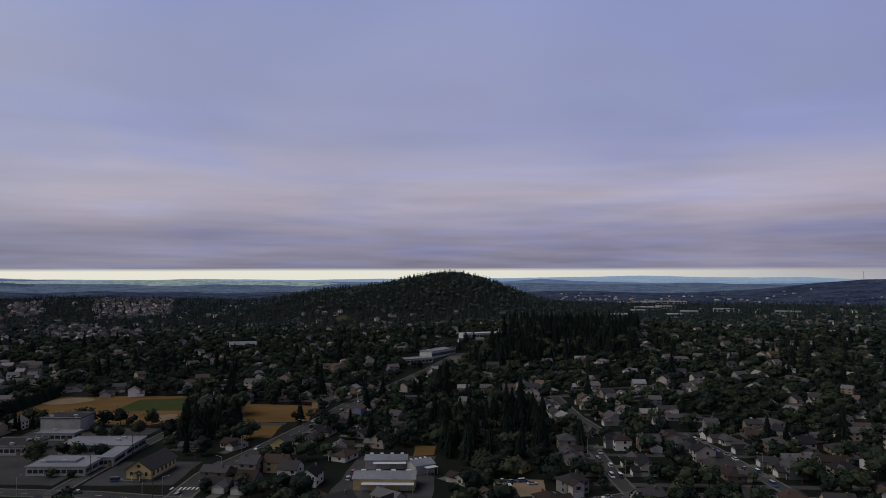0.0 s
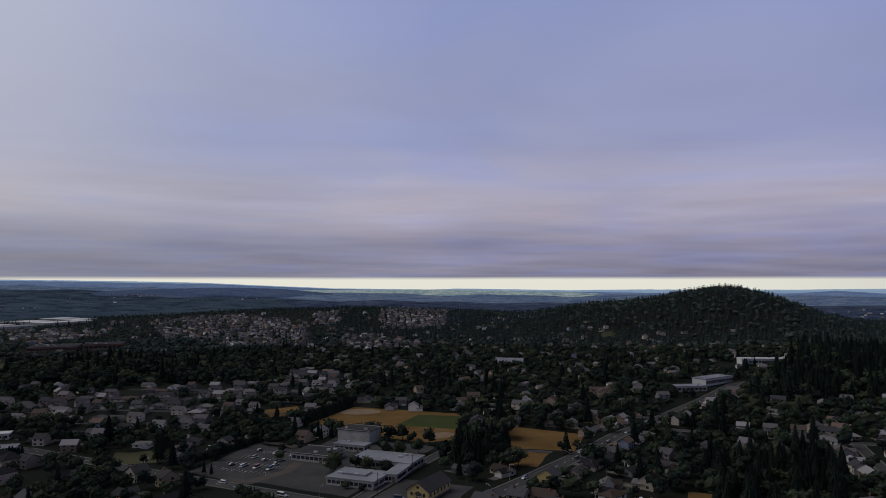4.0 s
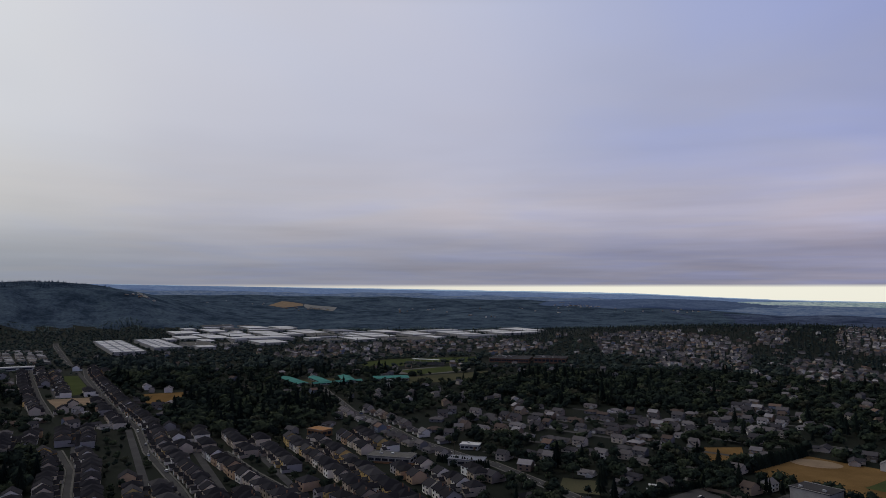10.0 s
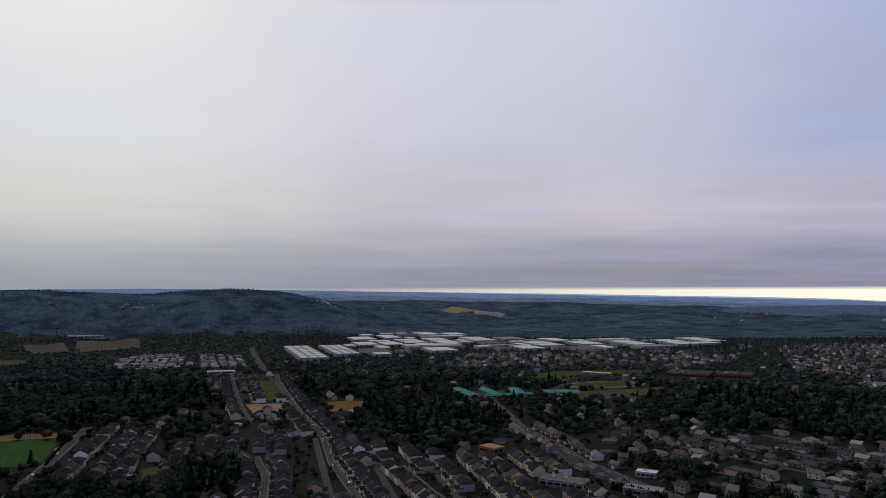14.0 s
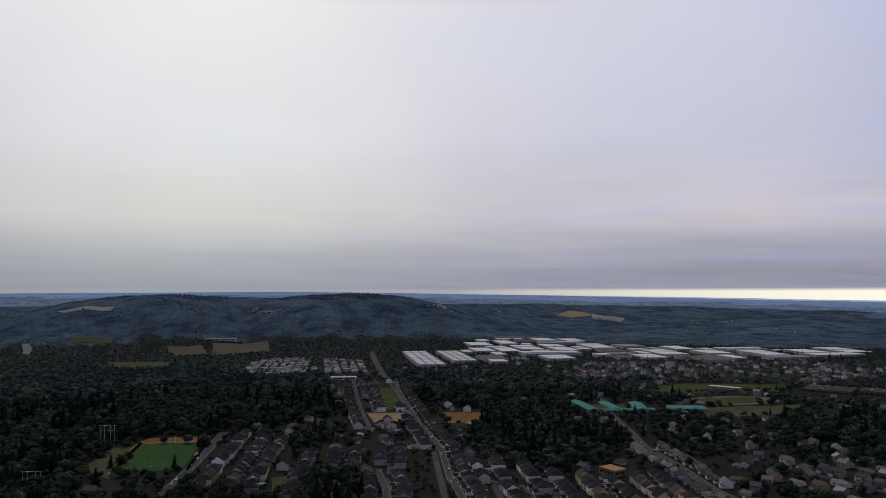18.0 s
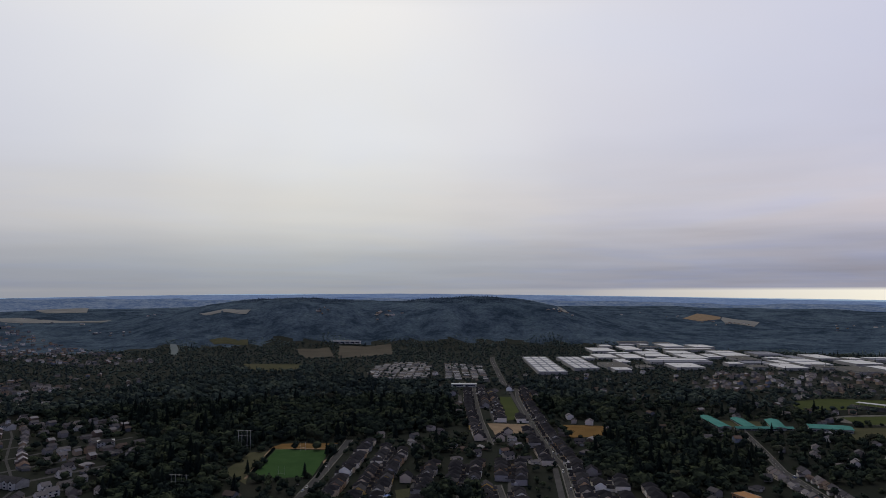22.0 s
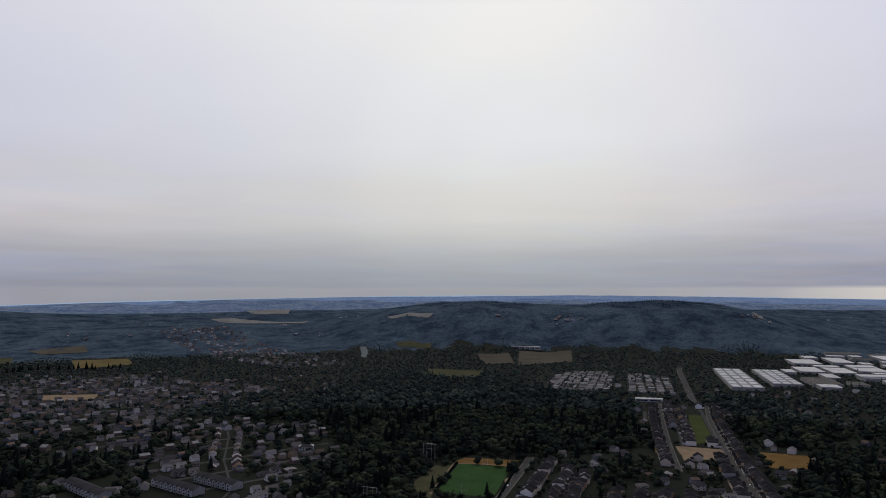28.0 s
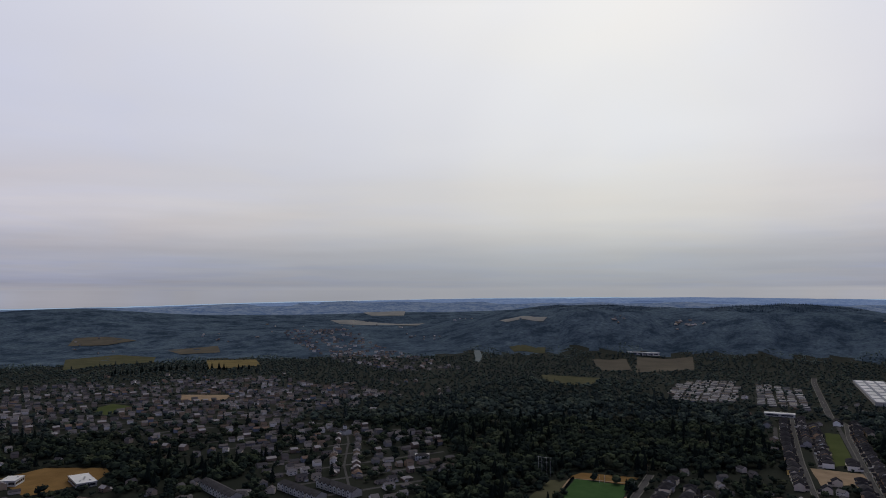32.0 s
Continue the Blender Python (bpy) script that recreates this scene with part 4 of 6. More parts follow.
def pane(x, y, z, w, h, side):
    """A window's glass with its frame standing a little proud of the wall; side: the way it looks."""
    e = 0.05
    if side in "ns":
        s = 1 if side == "n" else -1
        return box(x - w / 2, x + w / 2, min(y, y + s * e), max(y, y + s * e), z, z + h)
    s = 1 if side == "e" else -1
    return box(min(x, x + s * e), max(x, x + s * e), y - w / 2, y + w / 2, z, z + h)


def make_house(kind, label, wall="wall", roof="roof"):
    """kind: width, depth, eaves, rise, hipped, garage side, storeys, porch. The front looks to -y."""
    w, d, h, rise, hipped, garage, tall, porch = kind
    house = new("house")
    tagged(house, label, "house", "houses of the suburb")
    walls = shell(w, d, h, rise if not hipped else 0.1)
    part("wall", walls, M[wall], house)
    top = part("roof", hip(w, d, h, rise) if hipped else gable(w, d, h, rise), M[roof], house)
    gw, gd = 5.8, 4.5
    gx_, gy_, gh = garage * (w / 2 - gw / 2), -d / 2 - gd / 2 + 0.8, 2.9 if tall == 1 or porch else h
    grise = 1.7
    wing = part("front_wing", shell(gd, gw, gh, grise, gx_, gy_, True), M[wall], house)
    part("wing_roof", gable(gd + 1.8, gw, gh, grise, 0.45, 0.22, gx_, gy_ + 0.9, 0, True), M[roof], wing)
    front = gy_ - gd / 2
    part("garage_door", pane(gx_, front, 0.0, 4.6, 2.3, "s"), M["trim"], wing, "white garage door")
    if gh > 4:
        part("window", pane(gx_, front, 3.3, 2.2, 1.4, "s"), M["glass"], wing)
    dx = -garage * (w / 2 - 2.2)
    part("door", pane(dx + garage * 1.2, -d / 2, 0.1, 1.1, 2.1, "s"), M["wood"], house)
    for k in range(tall):
        z = 1.0 + 2.8 * k
        part("window", pane(dx - garage * 0.6, -d / 2, z, 1.6, 1.3, "s"), M["glass"], house)
        part("window", pane(-w / 4, d / 2, z, 1.9, 1.3, "n"), M["glass"], house)
        part("window", pane(w / 4, d / 2, z, 1.6, 1.3, "n"), M["glass"], house)
        part("window", pane(w / 2, 0.8, z, 1.4, 1.3, "e"), M["glass"], house)
        part("window", pane(-w / 2, -0.8, z, 1.4, 1.3, "w"), M["glass"], house)
    if porch:
        porch_roof = part("porch_roof", box(min(dx - 2.2, dx + 2.2), max(dx - 2.2, dx + 2.2), -d / 2 - 1.9, -d / 2, 2.7, 2.9), M[roof], house)
        for e in (-2.0, 2.0):
            part("porch_post", box(dx + e - 0.1, dx + e + 0.1, -d / 2 - 1.8, -d / 2 - 1.6, 0, 2.7), M["trim"], porch_roof)
    part("chimney", box(-garage * w / 4 - 0.4, -garage * w / 4 + 0.4, 0.8, 1.5, h, h + rise + 0.6), M["brick"], top, "brick chimney")
    part("driveway", box(gx_ - 2.5, gx_ + 2.5, front - 6.0, front - 0.02, -0.2, 0.06), M["concrete"], house, "pale concrete driveway")
    return house


HOUSE_KINDS = [
    ((11.5, 8.0, 5.4, 2.8, False, 1, 2, True), "two-storey timber house with a shingle gable roof and attached garage"),
    ((11.0, 9.0, 5.6, 2.6, True, -1, 2, False), "two-storey house with a hipped shingle roof and front garage"),
    ((13.0, 8.0, 2.8, 2.2, False, 1, 1, False), "single-storey house with a low shingle gable roof and garage"),
    ((12.5, 8.5, 2.8, 2.2, True, -1, 1, True), "single-storey house with a hipped shingle roof and small porch"),
    ((9.0, 10.0, 5.7, 2.9, False, -1, 2, True), "narrow two-storey house with a steep shingle roof"),
    ((13.0, 10.0, 5.7, 2.8, True, 1, 2, True), "large two-storey house with a dark hipped roof"),
]
masters = [make_house(*k) for k in HOUSE_KINDS]
ESTATE_KINDS = [
    ((11.0, 11.0, 5.8, 2.9, True, 1, 2, True), "two-storey estate house with a dark hipped roof and front gable"),
    ((10.0, 12.0, 5.8, 3.0, True, -1, 2, False), "deep two-storey estate house with a dark hipped roof"),
    ((10.0, 10.5, 5.8, 3.2, False, 1, 2, True), "two-storey estate house with a dark gable roof and porch")]
masters += [make_house(*k, "estate_wall", "estate_roof") for k in ESTATE_KINDS]
NEAR_HOUSES = 248
rnd = random.Random(5)
# the nearest plots within the camera's sweep become houses of their own
sweep = heading(hx, hy)
seen = (sweep > -36) & (sweep < 146)
hx, hy, hturn, hrow, hr = hx[seen], hy[seen], hturn[seen], hrow[seen], hr[seen]
for x, y, turn, row in zip(hx[:NEAR_HOUSES], hy[:NEAR_HOUSES], hturn[:NEAR_HOUSES], hrow[:NEAR_HOUSES]):
    k = rnd.choice((6, 6, 7, 7, 8)) if row > 1 else rnd.choice((0, 2, 4, 3, 3, 1, 2)) if row else rnd.choice((0, 2, 2, 2, 3, 4, 3))
    m = pose(x, y, float(land(x, y)), 0, 0, turn)
    if masters[k].get("placed"):
        copy_thing(masters[k], m)
    else:
        masters[k].matrix_world, masters[k]["placed"] = m, 1
for x, y, turn, k in ((-107, 338, 168, 2), (-92, 342, 170, 4), (-80, 345, 172, 0), (-86, 382, 80, 4), (-71, 332, 350, 4), (-60, 324, 262, 0), (-100, 318, 350, 2), (-86, 316, 350, 4), (-134, 389, 260, 2), (-56, 384, 90, 2)):
    copy_thing(masters[k], pose(x, y, 0, 0, 0, turn))    # the close beside the yellow hall
for h in masters:
    if "placed" in h:
        del h["placed"]
    else:    # a kind that no plot took
        for o in (*h.children_recursive, h):
            bpy.data.objects.remove(o)


def template(bms):
    """Joins bmeshes into arrays: points, triangles, material of each."""
    vs, fs, ms, base = [], [], [], 0
    for bm, m in bms:
        bmesh.ops.triangulate(bm, faces=bm.faces[:])
        bm.verts.index_update()
        vs += [v.co[:] for v in bm.verts]
        fs += [[base + v.index for v in f.verts] for f in bm.faces]
        ms += [m] * len(bm.faces)
        base += len(bm.verts)
        bm.free()
    return np.array(vs), np.array(fs), np.array(ms)


def scatter(name, templates, which, x, y, z, scale, turn, mats, label, category, tall=None):
    """Many copies of a few shapes as one object of stuff, each with a tint of its own."""
    V, F, W, T, base = [], [], [], [], 0
    tall = scale if tall is None else tall
    for k, (tv, tf, tm) in enumerate(templates):
        sel = np.nonzero(which == k)[0]
        if not len(sel):
            continue
        c, s = np.cos(np.radians(turn[sel]))[:, None], np.sin(np.radians(turn[sel]))[:, None]
        sc = scale[sel][:, None]
        vx = (tv[None, :, 0] * c - tv[None, :, 1] * s) * sc + x[sel][:, None]
        vy = (tv[None, :, 0] * s + tv[None, :, 1] * c) * sc + y[sel][:, None]
        vz = tv[None, :, 2] * tall[sel][:, None] + z[sel][:, None]
        V.append(np.stack([vx, vy, vz], -1).reshape(-1, 3))
        F.append((tf[None] + (base + np.arange(len(sel)) * len(tv))[:, None, None]).reshape(-1, 3))
        W.append(np.tile(tm, len(sel)))
        T.append(np.repeat(rng.random(len(sel)), len(tv)))
        base += len(sel) * len(tv)
    if not V:
        return None
    me = mesh_from(name, np.concatenate(V), np.concatenate(F), mats, np.concatenate(W), np.concatenate(T))
    return tagged(new(name, me), label, category, kind="stuff")


def plain_house(w, d, h, rise, hipped, garage):
    bms = [(shell(w, d, h, 0.1 if hipped else rise), 0), (hip(w, d, h, rise) if hipped else gable(w, d, h, rise), 1),
           (shell(4.5, 5.8, 2.9, 1.7, garage * (w / 2 - 2.9), -d / 2 - 1.5, True), 0), (gable(5.5, 5.8, 2.9, 1.7, 0.4, 0.2, garage * (w / 2 - 2.9), -d / 2 - 0.9, 0, True), 1)]
    for k in range(2 if h > 4 else 1):
        for e in (-1, 1):
            bms += [(pane(e * w / 4, d / 2, 1 + 2.8 * k, 1.8, 1.3, "n"), 2), (pane(e * w / 4, -d / 2, 1 + 2.8 * k, 1.8, 1.3, "s"), 2)]
    bms.append((pane(garage * (w / 2 - 2.9), -d / 2 - 3.75, 0, 4.6, 2.3, "s"), 3))
    return template(bms)


far_houses = [plain_house(12.5, 8.5, 5.6, 2.8, False, 1), plain_house(11, 9, 5.6, 2.8, False, -1), plain_house(15, 8.5, 2.9, 2.2, False, 1), plain_house(14, 9.5, 2.9, 2.2, True, -1), plain_house(9, 10, 5.7, 2.9, False, -1)]
for w, d, h, rise, hipped in ((11, 8.5, 6.0, 2.2, False), (9, 10, 6.0, 2.6, False), (13, 8.5, 3.6, 2.0, False)):
    far_houses.append(template([(shell(w, d, h, 0.1 if hipped else rise), 0), (hip(w, d, h, rise) if hipped else gable(w, d, h, rise), 1)]))
estate_houses = [plain_house(11, 11, 5.8, 2.9, True, 1), plain_house(10, 12, 5.8, 3.0, True, -1), plain_house(10, 10.5, 5.8, 3.2, False, 1)]
fx, fy, ft, fr = hx[NEAR_HOUSES:], hy[NEAR_HOUSES:], hturn[NEAR_HOUSES:], hrow[NEAR_HOUSES:]
new_built = fr > 1
ex, ey, et = fx[new_built], fy[new_built], ft[new_built]
scatter("estate_houses", estate_houses, rng.integers(0, 3, ex.shape), ex, ey, land(ex, ey), rng.uniform(0.95, 1.05, ex.shape), et,
        [M["estate_wall_stuff"], M["estate_roof_stuff"], M["glass"], M["trim"]], "rows of new two-storey houses with dark roofs", "houses")
fx, fy, ft, fd = fx[~new_built], fy[~new_built], ft[~new_built], hr[NEAR_HOUSES:][~new_built]
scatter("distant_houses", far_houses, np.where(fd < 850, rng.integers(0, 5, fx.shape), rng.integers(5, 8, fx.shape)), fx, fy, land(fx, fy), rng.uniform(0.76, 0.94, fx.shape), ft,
        [M["wall_stuff"], M["skylit_roof_stuff"], M["glass"], M["trim"]], "suburban houses with shingle roofs among trees", "houses")
mobile = [template([(shell(13, 4.4, 2.6, 0.5), 0), (gable(13, 4.4, 2.6, 0.5, 0.2, 0.12), 1)])]
for town in PARKS:
    x, y, turn, lanes = rows_in(town)
    ok = ~taken(x, y, 4)
    x, y, turn = x[ok], y[ok], turn[ok] + 90
    scatter("mobile_homes", mobile, np.zeros(len(x), int), x, y, land(x, y), rng.uniform(0.85, 1.1, x.shape), turn,
            [M["wall_stuff"], M["mobile_roof"]], "rows of pale mobile homes with light metal roofs", "mobile homes")

# ---- trees ----
def conifer_shape(layers, spikes, seed, lean=0.0):
    """A trunk and tiers of drooping, jagged boughs; one metre high, scaled later."""
    r_ = random.Random(seed)
    vs, fs, ms = [], [], []
    for k in range(3):
        a = 2 * math.pi * k / 3
        vs += [(0.018 * math.cos(a), 0.018 * math.sin(a), -0.02), (0.006 * math.cos(a), 0.006 * math.sin(a), 0.8)]
    for k in range(3):
        a, b = 2 * k, 2 * ((k + 1) % 3)
        fs += [(a, b, b + 1), (a, b + 1, a + 1)]
        ms += [1, 1]
    for i in range(layers):
        f = i / layers
        z0, z1 = 0.10 + 0.80 * f, 0.10 + 0.80 * f + 0.30 * (1 - 0.55 * f)
        rad = 0.20 * (1 - f) ** 0.85 + 0.025
        base = len(vs)
        vs.append((r_.uniform(-.01, .01), r_.uniform(-.01, .01), min(z1, 1.0)))
        n = spikes * 2
        turn = r_.uniform(0, 6)
        for k in range(n):
            a = turn + 2 * math.pi * k / n
            q = rad * (r_.uniform(0.85, 1.2) if k % 2 == 0 else r_.uniform(0.45, 0.65))
            vs.append((q * math.cos(a), q * math.sin(a), z0 + (0.0 if k % 2 == 0 else 0.05) + r_.uniform(-.02, .02)))
        for k in range(n):
            fs.append((base, base + 1 + k, base + 1 + (k + 1) % n))
            ms.append(0)
    return np.array(vs), np.array(fs), np.array(ms)


def leafy_shape(lumps, cards, seed, size=0.12, trunk=True):
    """A trunk, limbs and a crown of uneven lumps with loose sprays of leaves round them; one metre high."""
    r_ = random.Random(seed)
    vs, fs, ms = [], [], []
    if trunk:
        for (bx, by, bz), (tx, ty, tz), q in [((0, 0, -0.02), (0, 0, 0.45), 0.028)] + [((0, 0, 0.25), (0.2 * math.cos(a), 0.2 * math.sin(a), 0.6), 0.014) for a in (0.5, 2.6, 4.6)]:
            base = len(vs)
            for k in range(3):
                a = 2 * math.pi * k / 3
                vs += [(bx + q * math.cos(a), by + q * math.sin(a), bz), (tx + q * 0.5 * math.cos(a), ty + q * 0.5 * math.sin(a), tz)]
            for k in range(3):
                a, b = base + 2 * k, base + 2 * ((k + 1) % 3)
                fs += [(a, b, b + 1), (a, b + 1, a + 1)]
                ms += [1, 1]
    t = (1 + 5 ** 0.5) / 2
    ico = np.array([(-1, t, 0), (1, t, 0), (-1, -t, 0), (1, -t, 0), (0, -1, t), (0, 1, t), (0, -1, -t), (0, 1, -t), (t, 0, -1), (t, 0, 1), (-t, 0, -1), (-t, 0, 1)]) / (1 + t * t) ** 0.5
    tri = [(0, 11, 5), (0, 5, 1), (0, 1, 7), (0, 7, 10), (0, 10, 11), (1, 5, 9), (5, 11, 4), (11, 10, 2), (10, 7, 6), (7, 1, 8), (3, 9, 4), (3, 4, 2), (3, 2, 6), (3, 6, 8), (3, 8, 9), (4, 9, 5), (2, 4, 11), (6, 2, 10), (8, 6, 7), (9, 8, 1)]
    balls = []
    for k in range(lumps):
        a, q = 2.4 * k + r_.uniform(-.4, .4), 0.0 if k == 0 else r_.uniform(0.12, 0.24)
        balls.append((q * math.cos(a), q * math.sin(a), r_.uniform(0.34, 0.76) - (0.0 if trunk else 0.14) if k else 0.66 - (0.0 if trunk else 0.2), r_.uniform(0.18, 0.27) + (0.0 if trunk else 0.06)))
    for bx, by, bz, q in balls:
        base = len(vs)
        for p in ico:
            j = q * r_.uniform(0.75, 1.15)
            vs.append((bx + p[0] * j, by + p[1] * j, bz + p[2] * j * 0.95))
        fs += [tuple(base + i for i in f) for f in tri]
        ms += [0] * 20
    for k in range(cards):
        bx, by, bz, q = balls[k % lumps]
        p = Vector((r_.gauss(0, 1), r_.gauss(0, 1), r_.gauss(0.25, 0.9))).normalized()
        c = Vector((bx, by, bz)) + p * q * r_.uniform(0.85, 1.25)
        u = p.orthogonal().normalized()
        u.rotate(Euler((r_.uniform(-1, 1), r_.uniform(-1, 1), r_.uniform(0, 6))))
        v = u.cross(p + Vector((r_.uniform(-.6, .6), r_.uniform(-.6, .6), r_.uniform(-.6, .6)))).normalized()
        s = size * r_.uniform(0.6, 1.2)
        base = len(vs)
        vs += [tuple(c - u * s * 0.6 - v * s * 0.4), tuple(c + u * s * 0.6 - v * s * 0.3), tuple(c + v * s * 0.7)]
        fs.append((base, base + 1, base + 2))
        ms.append(0)
    return np.array(vs), np.array(fs), np.array(ms)


def cone_shape(seed):
    """A far conifer: one uneven spire over a skirt."""
    r_ = random.Random(seed)
    vs, fs = [(0, 0, 1.0), (0, 0, 0.0)], []
    for k in range(6):
        a = math.pi * k / 3 + r_.uniform(-.2, .2)
        q = r_.uniform(0.17, 0.25)
        vs.append((q * math.cos(a), q * math.sin(a), r_.uniform(0.08, 0.22)))
    for k in range(6):
        fs += [(0, 2 + k, 2 + (k + 1) % 6), (1, 2 + (k + 1) % 6, 2 + k)]
    return np.array(vs), np.array(fs), np.zeros(12, int)


def tree_cover():
    """Where trees stand, how thick, and whether they are conifers."""
    out = []
    for r0, r1, step in ((250, 620, 8.5), (620, 1150, 11.0), (1150, 2250, 13.2)):
        gx, gy = np.meshgrid(np.arange(-r1, r1, step), np.arange(-r1, r1, step))
        gx, gy = (gx + rng.uniform(-.45, .45, gx.shape) * step).ravel(), (gy + rng.uniform(-.45, .45, gy.shape) * step).ravel()
        r, az = np.hypot(gx, gy), heading(gx, gy)
        ok = (r >= r0) & (r < r1) & (az > -37) & (az < 147)
        gx, gy, r, az = gx[ok], gy[ok], r[ok], az[ok]
        wood = np.zeros(gx.shape, bool)
        for poly in WOODS:
            wood |= inside(poly, gx, gy)
        wood |= (land(gx, gy) > 17 + 5 * np.sin(gx * 0.02) * np.sin(gy * 0.023)) & (np.abs(gx + 60) < 640) | (np.hypot((gx + 1000) / 620, (gy - 1960) / 250) < 1)
        town = np.zeros(gx.shape, bool)
        for t in TOWNS + PARKS:
            town |= inside(t[4], gx, gy)
        rowed = np.zeros(gx.shape, bool)
        for t in TOWNS[:3]:
            rowed |= inside(t[4], gx, gy)
        clump = np.sin(gx * 0.031 + 2 * np.sin(gy * 0.017)) * np.sin(gy * 0.027 + 1.5 * np.sin(gx * 0.021))
        p = np.where(wood, 0.97, np.where(town, np.where(az < 12, 0.66, np.where(gy > 950, 0.42, 0.2)) + 0.6 * smooth(0.15, 0.35, clump), np.where(az < 12, np.clip(0.68 + 0.42 * clump, 0.2, 0.97), np.clip(0.6 + 0.45 * clump, 0.15, 0.97))))
        p = np.where(~wood & ~town & (r > 1150), np.clip(0.84 + 0.3 * clump, 0.4, 0.97), p)
        p = np.where(rowed & ~wood, 0.45, p)
        belt = (~wood) & (az > 75) & (r > 1500) & (r < 2250)
        p = np.where(belt & ~town, np.where(clump > -0.25, 0.95, 0.6), p)
        p = np.where(town & (az > 100) & ~rowed, np.maximum(p, 0.42), p)
        p = np.where((az > 13) & (az < 23) & (r > 1720) & ~wood, 0.0, p)
        p = np.where((az < 12) & (r < 1150) & ~wood, np.maximum(p, 0.74), p)
        p = np.where((az < 40) & (r > 700) & ~wood & ~town, np.maximum(p, 0.85), p)
        ok = (rng.random(gx.shape) < p) & ~taken(gx, gy, 2.5)
        for cx, cy, cr in ((-139, 341, 34), (-128, 305, 24), (-27, 330, 40), (-24, 288, 26), (-205, 350, 60)):    # yards kept open
            ok &= np.hypot(gx - cx, gy - cy) > cr
        gx, gy, wood, r, az = gx[ok], gy[ok], wood[ok], r[ok], az[ok]
        # not inside a house
        cell = {}
        for a, b in zip(hx, hy):
            cell.setdefault((int(a // 20), int(b // 20)), []).append((a, b))
        clear = np.ones(len(gx), bool)
        for k, (a, b) in enumerate(zip(gx, gy)):
            for i in (-1, 0, 1):
                for j in (-1, 0, 1):
                    for c, d in cell.get((int(a // 20) + i, int(b // 20) + j), ()):
                        if (a - c) ** 2 + (b - d) ** 2 < 72:
                            clear[k] = False
        gx, gy, wood, r, az = gx[clear], gy[clear], wood[clear], r[clear], az[clear]
        dark = np.sin(gx * 0.012 + 1.0) * np.sin(gy * 0.015 + 0.3)
        cone = rng.random(gx.shape) < np.where(wood, 0.16 + 0.22 * dark, 0.06 + 0.07 * dark)
        cone |= (gy > 1200) & (rng.random(gx.shape) < 0.6)
        cone |= (inside(WOODS[4], gx, gy) | inside(WOODS[6], gx, gy) | inside(WOODS[5], gx, gy)) & (rng.random(gx.shape) < 0.7)
        tall = np.where(cone, rng.uniform(11, 24, gx.shape), rng.uniform(5.5, 12.5, gx.shape)) * np.where(wood & ~cone, 1.45, np.where(wood, 1.1, 1.0))
        tall = tall * np.where((r > 1400) & (az > 30), 0.72, 1.0)
        tall = np.where((r < 350) & cone & ~wood, 6.0, tall)
        tall = tall * np.where(gy > 1250, 0.72, np.where(inside(WOODS[4], gx, gy), 0.85, 1.0))
        for t in TOWNS[:3]:    # young trees of the new estates
            young = inside(t[4], gx, gy) & ~wood
            tall = np.where(young, rng.uniform(3.5, 7.5, gx.shape), tall)
        out.append((gx, gy, cone, tall))
    return [np.concatenate(k) for k in zip(*out)]


tx, ty, tcone, ttall = tree_cover()
tr = np.hypot(tx, ty)
order = np.argsort(tr)
tx, ty, tcone, ttall, tr = tx[order], ty[order], tcone[order], ttall[order], tr[order]
NEAR_TREES = 300


def tree_thing(name, shape, leaf, label, category):
    v, f, m = shape
    tree = tagged(new(name), label, category, "trees of the suburb")
    for part_name, k, mat in (("trunk", 1, M["bark"]), ("crown", 0, leaf)):
        sub = f[m == k]
        used, back = np.unique(sub, return_inverse=True)
        ob = new(part_name, mesh_from(part_name, v[used], back.reshape(-1, 3), [mat]))
        ob.parent = tree
    return tree


tree_masters = [tree_thing("conifer_tree", conifer_shape(13, 9, k), M["conifer"], "tall dark green conifer", "conifer") for k in range(3)]
tree_masters += [tree_thing("broadleaf_tree", leafy_shape(9, 420, k, 0.085), M["broadleaf"], "leafy green garden tree", "tree") for k in range(4)]
used_master = set()
for k in range(NEAR_TREES):
    i = rnd.randrange(3) if tcone[k] else 3 + rnd.randrange(4)
    wide = ttall[k] * (1.0 if tcone[k] else rnd.uniform(0.95, 1.25))
    m = pose(tx[k], ty[k], float(land(tx[k], ty[k])), 0, 0, rnd.uniform(0, 360))
    if i in used_master:
        ob = copy_thing(tree_masters[i], m)
    else:
        ob = tree_masters[i]
        ob.matrix_world = m
        used_master.add(i)
    ob.scale = (wide, wide, ttall[k])

